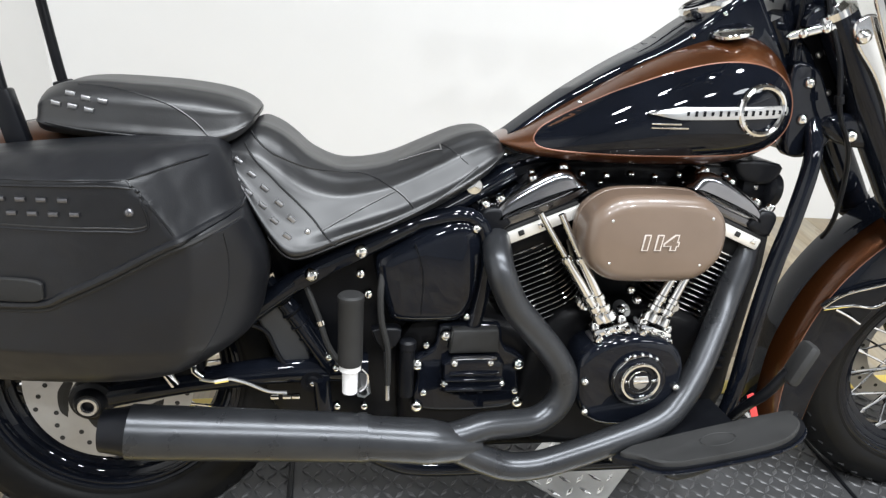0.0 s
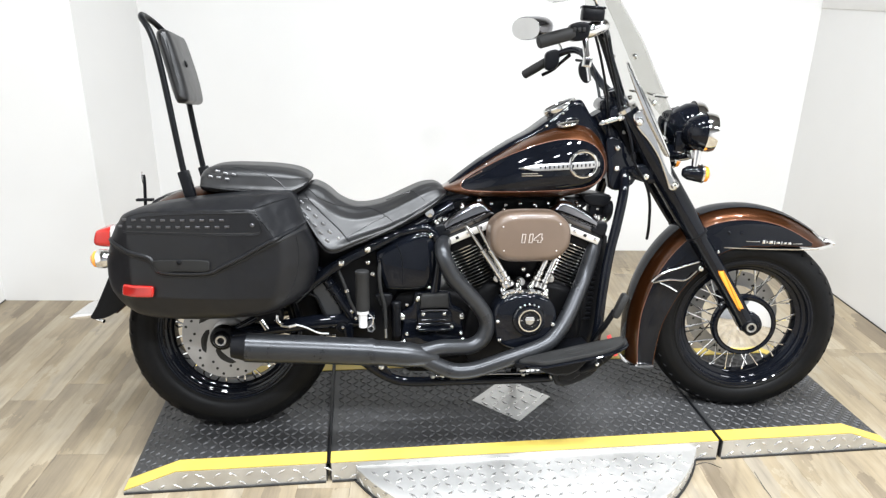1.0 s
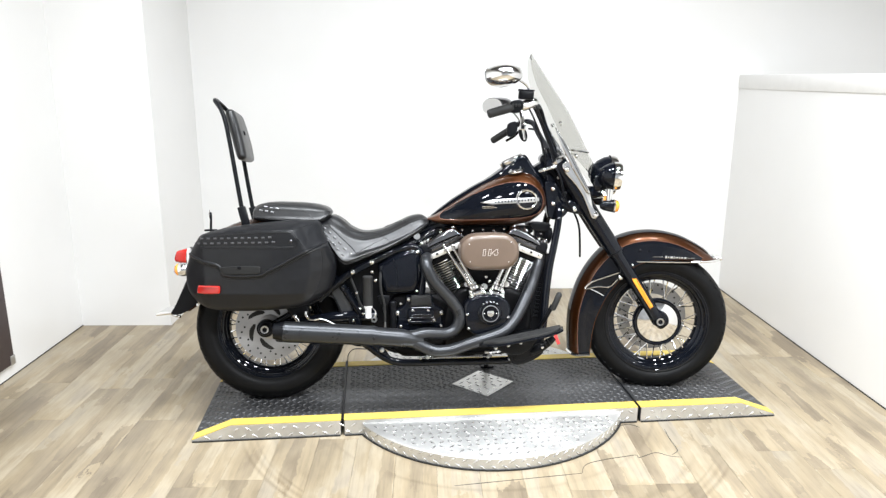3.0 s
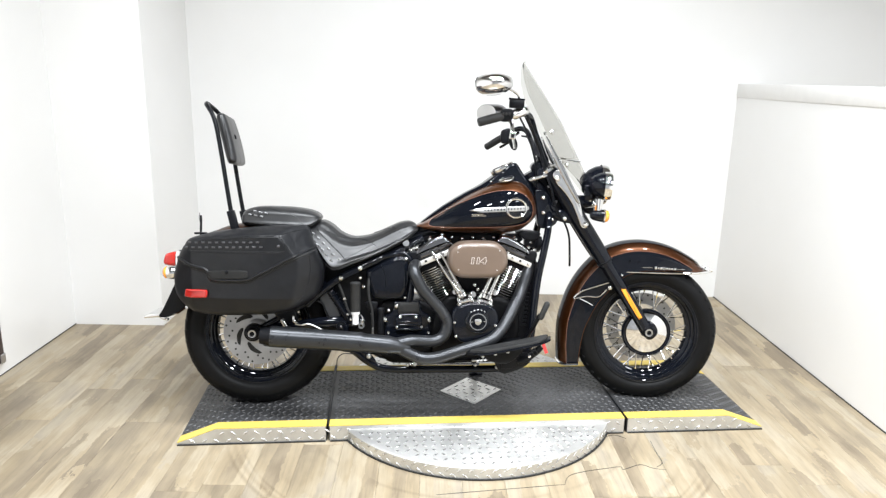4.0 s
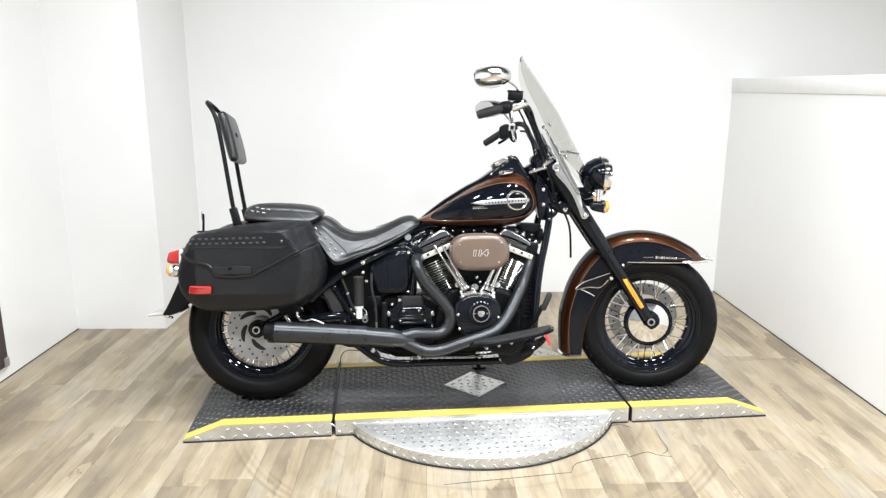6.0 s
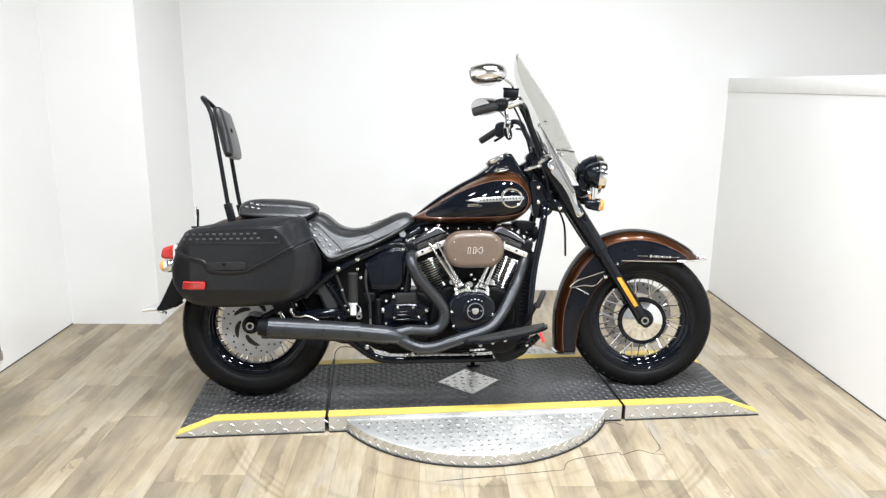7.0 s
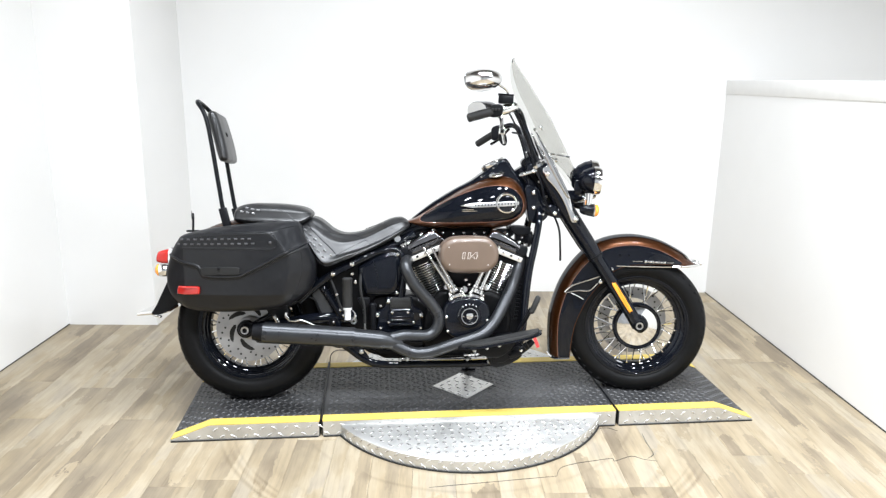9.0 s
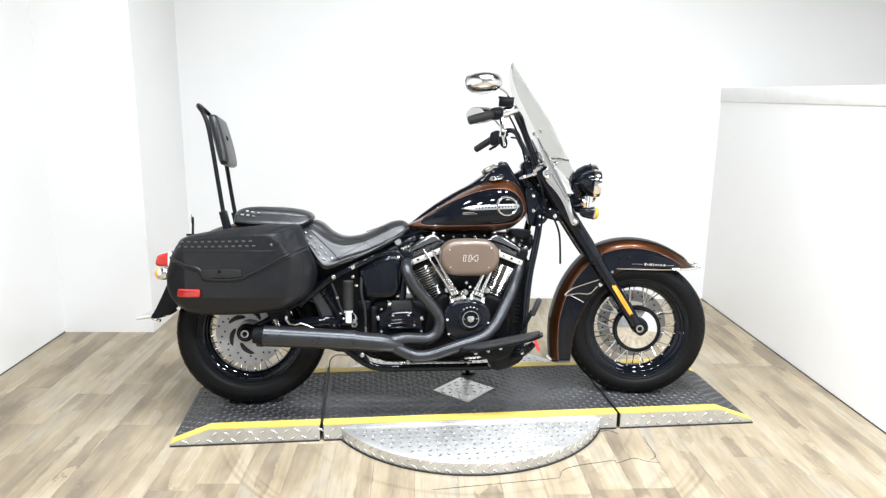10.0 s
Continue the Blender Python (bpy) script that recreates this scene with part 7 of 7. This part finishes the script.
def lens_material():
    m, n, l, b = material("clear_lens")
    b.inputs["Base Color"].default_value = (0.75, 0.77, 0.78, 1)
    b.inputs["Metallic"].default_value = 0.6
    b.inputs["Roughness"].default_value = 0.12
    b.inputs["Coat Weight"].default_value = 1.0
    w = n.new("ShaderNodeTexWave")
    w.inputs["Scale"].default_value = 60.0
    co = n.new("ShaderNodeTexCoord")
    l.new(co.outputs["Object"], w.inputs["Vector"])
    bump(n, l, b, w.outputs["Fac"], 0.3, 0.002)
    return m


LENS = lens_material()
lamp("headlamp", (0.628, 0.0, 0.912), 0.083, 0.085, "gloss black headlamp with chrome ring")
for s in (-1, 1):
    lamp("passing_lamp", (0.622, s * 0.145, 0.915), 0.056, 0.066, "gloss black passing lamp with chrome ring")
    sg = front("front_signal", lathe((0.622, s * 0.15, 0.794), (1, 0, -0.06), [(0.0, -0.060), (0.012, -0.058), (0.020, -0.045), (0.0245, -0.020), (0.026, 0.0), (0.0, 0.0)], 28), BLACK, None, "gloss black front turn signal")
    part("signal_lens", lathe((0.622, s * 0.15, 0.794), (1, 0, -0.06), [(0.0, 0.020), (0.014, 0.018), (0.022, 0.013), (0.025, 0.004), (0.025, -0.002), (0.0, -0.002)], 28), AMBER, sg, "amber lens")
    part("lens_ring", lathe((0.622, s * 0.15, 0.794), (1, 0, -0.06), [(0.025, 0.002), (0.0275, 0.001), (0.0275, -0.005), (0.025, -0.006)], 28, True), CHROME, sg)
    part("signal_stem", tube([(0.598, s * 0.15, 0.812), (0.600, s * 0.148, 0.835), (0.602, s * 0.145, 0.862)], [0.010, 0.012, 0.016], 3, 12), CHROME, sg)
lampbar = front("lamp_bar", tube([(0.585, -0.145, 0.850), (0.575, -0.09, 0.835), (0.570, 0, 0.830), (0.575, 0.09, 0.835), (0.585, 0.145, 0.850)], 0.013, 4, 12), CHROME, None, "chrome auxiliary lamp bar")
part("lamp_bracket", box((0.545, 0, 0.84), (0.06, 0.10, 0.05), 0.01), BLACK, lampbar)
part("lamp_bracket", box((0.560, -0.115, 0.885), (0.035, 0.02, 0.06), 0.006), BLACK, lampbar)


# windshield: one curved clear sheet with a rounded top
def ws_point(a, h):
    """a runs -1..1 across, h 0..1 upwards."""
    w = 0.865 + 0.556 * h
    uc = float(np.interp(w, [0.865, 0.963, 1.06, 1.173, 1.322, 1.408], [0.603, 0.554, 0.506, 0.448, 0.349, 0.290]))
    half = float(np.interp(h, [0.0, 0.12, 0.22, 0.35, 0.55, 0.72, 0.84, 0.92, 0.97, 1.0], [0.115, 0.140, 0.176, 0.188, 0.186, 0.171, 0.143, 0.107, 0.066, 0.008]))
    v = a * half
    return Vector((uc - 2.95 * v * v, v, w + 0.38 * v * v))


bm = bmesh.new()
hs = [i / 30 for i in range(31)]
out, inn = [], []
for h in hs:
    out.append([ws_point(j / 12 - 1, h) for j in range(25)])
    inn.append([ws_point(j / 12 - 1, h) + Vector((-0.0038, 0, -0.002)) for j in range(25)])
va = [[bm.verts.new(p) for p in r] for r in out]
vb = [[bm.verts.new(p) for p in r] for r in inn]
for i in range(30):
    for j in range(24):
        bm.faces.new((va[i][j], va[i][j + 1], va[i + 1][j + 1], va[i + 1][j]))
        bm.faces.new((vb[i][j + 1], vb[i][j], vb[i + 1][j], vb[i + 1][j + 1]))
    for j in (0, 24):
        bm.faces.new((va[i][j], va[i + 1][j], vb[i + 1][j], vb[i][j]))
for i in (0, 30):
    for j in range(24):
        bm.faces.new((va[i][j], va[i][j + 1], vb[i][j + 1], vb[i][j]))
shield_ob = front("windshield", bm, GLASS, None, "clear windshield with chrome brackets")
shield_ob.visible_shadow = False
for s in (-1, 1):
    blade = slab([(0.374, 1.108), (0.383, 1.106), (0.404, 1.068), (0.428, 1.033), (0.456, 0.981), (0.486, 0.923), (0.520, 0.853), (0.512, 0.846), (0.468, 0.914), (0.434, 0.974), (0.410, 1.022), (0.388, 1.072)], s * 0.149, s * 0.158, 0.004, 3, steps=4)
    part("shield_strut", blade, CHROME, shield_ob, "chrome windshield strut")
    part("strut_bolt", dome((0.396, s * 0.161, 1.127), (0.85, s * 0.4, 0.4), 0.008, 0.006), CHROME, shield_ob)
    part("strut_bolt", dome((0.461, s * 0.160, 0.998), (0.85, s * 0.4, 0.4), 0.008, 0.006), CHROME, shield_ob)
    plate = slab([(0.408, 0.955), (0.418, 0.972), (0.436, 0.978), (0.454, 0.966), (0.490, 0.908), (0.521, 0.855), (0.537, 0.790), (0.557, 0.766), (0.560, 0.752), (0.549, 0.741), (0.531, 0.746), (0.519, 0.775), (0.493, 0.834), (0.460, 0.883), (0.424, 0.922)], s * 0.132, s * 0.144, 0.005, 3, steps=4)
    pl = part("shield_bracket", plate, CHROME, shield_ob, "chrome side bracket")
    part("bracket_bolt", dome((0.547, s * 0.142, 0.756), (0, s, 0), 0.012, 0.010), CHROME, pl)
    part("bracket_bolt", dome((0.427, s * 0.142, 0.942), (0, s, 0), 0.013, 0.012), CHROME, pl)
part("shield_band", tube([ws_point(a, 0.26) + Vector((0.004, 0, 0)) for a in (-0.9, -0.6, -0.3, 0, 0.3, 0.6, 0.9)], 0.004, 4, 8), CHROME, shield_ob, "chrome cross band")


# ---- floor planks ----
rng = random.Random(4)
PW, PL = 0.152, 1.22
plank_mesh = finish("plank", box((0, 0, -0.004), (PW - 0.0006, PL - 0.0006, 0.008), 0.0005), PLANK)
cols = int((X1 - X0) / PW) + 2
for i in range(cols):
    y = YF - rng.random() * PL
    while y < YB + PL:
        x = X0 + PW * (i + 0.5)
        y0, y1 = max(y - PL / 2, YF - 0.1), min(y + PL / 2, YB + 0.1)
        if x < X1 + PW and y1 - y0 > 0.02:
            p = new("plank", plank_mesh)
            p.location = (x, (y0 + y1) / 2, 0)
            p.scale = (1, (y1 - y0) / PL, 1)
            p.parent = base
        y += PL

CRACKS = [
    [(0.439, -0.618), (0.463, -0.564), (0.527, -0.533), (0.611, -0.511), (0.669, -0.498), (0.676, -0.516), (0.747, -0.482), (0.789, -0.505), (0.836, -0.516)],
    [(0.840, -0.304), (0.836, -0.375), (0.838, -0.429), (0.834, -0.471), (0.803, -0.498)],
    [(0.663, -0.277), (0.707, -0.261), (0.746, -0.288)],
    [(0.439, -0.618), (0.30, -0.640), (0.12, -0.668), (-0.02, -0.690)],
]
for line in CRACKS:
    part("floor_crack", tube([(x, y, 0.0002) for x, y in line], [0.0007, 0.0015, 0.0010, 0.0016, 0.0007], 4, 5), GAP_AND_SHADOW, base, "hairline crack in the floor")
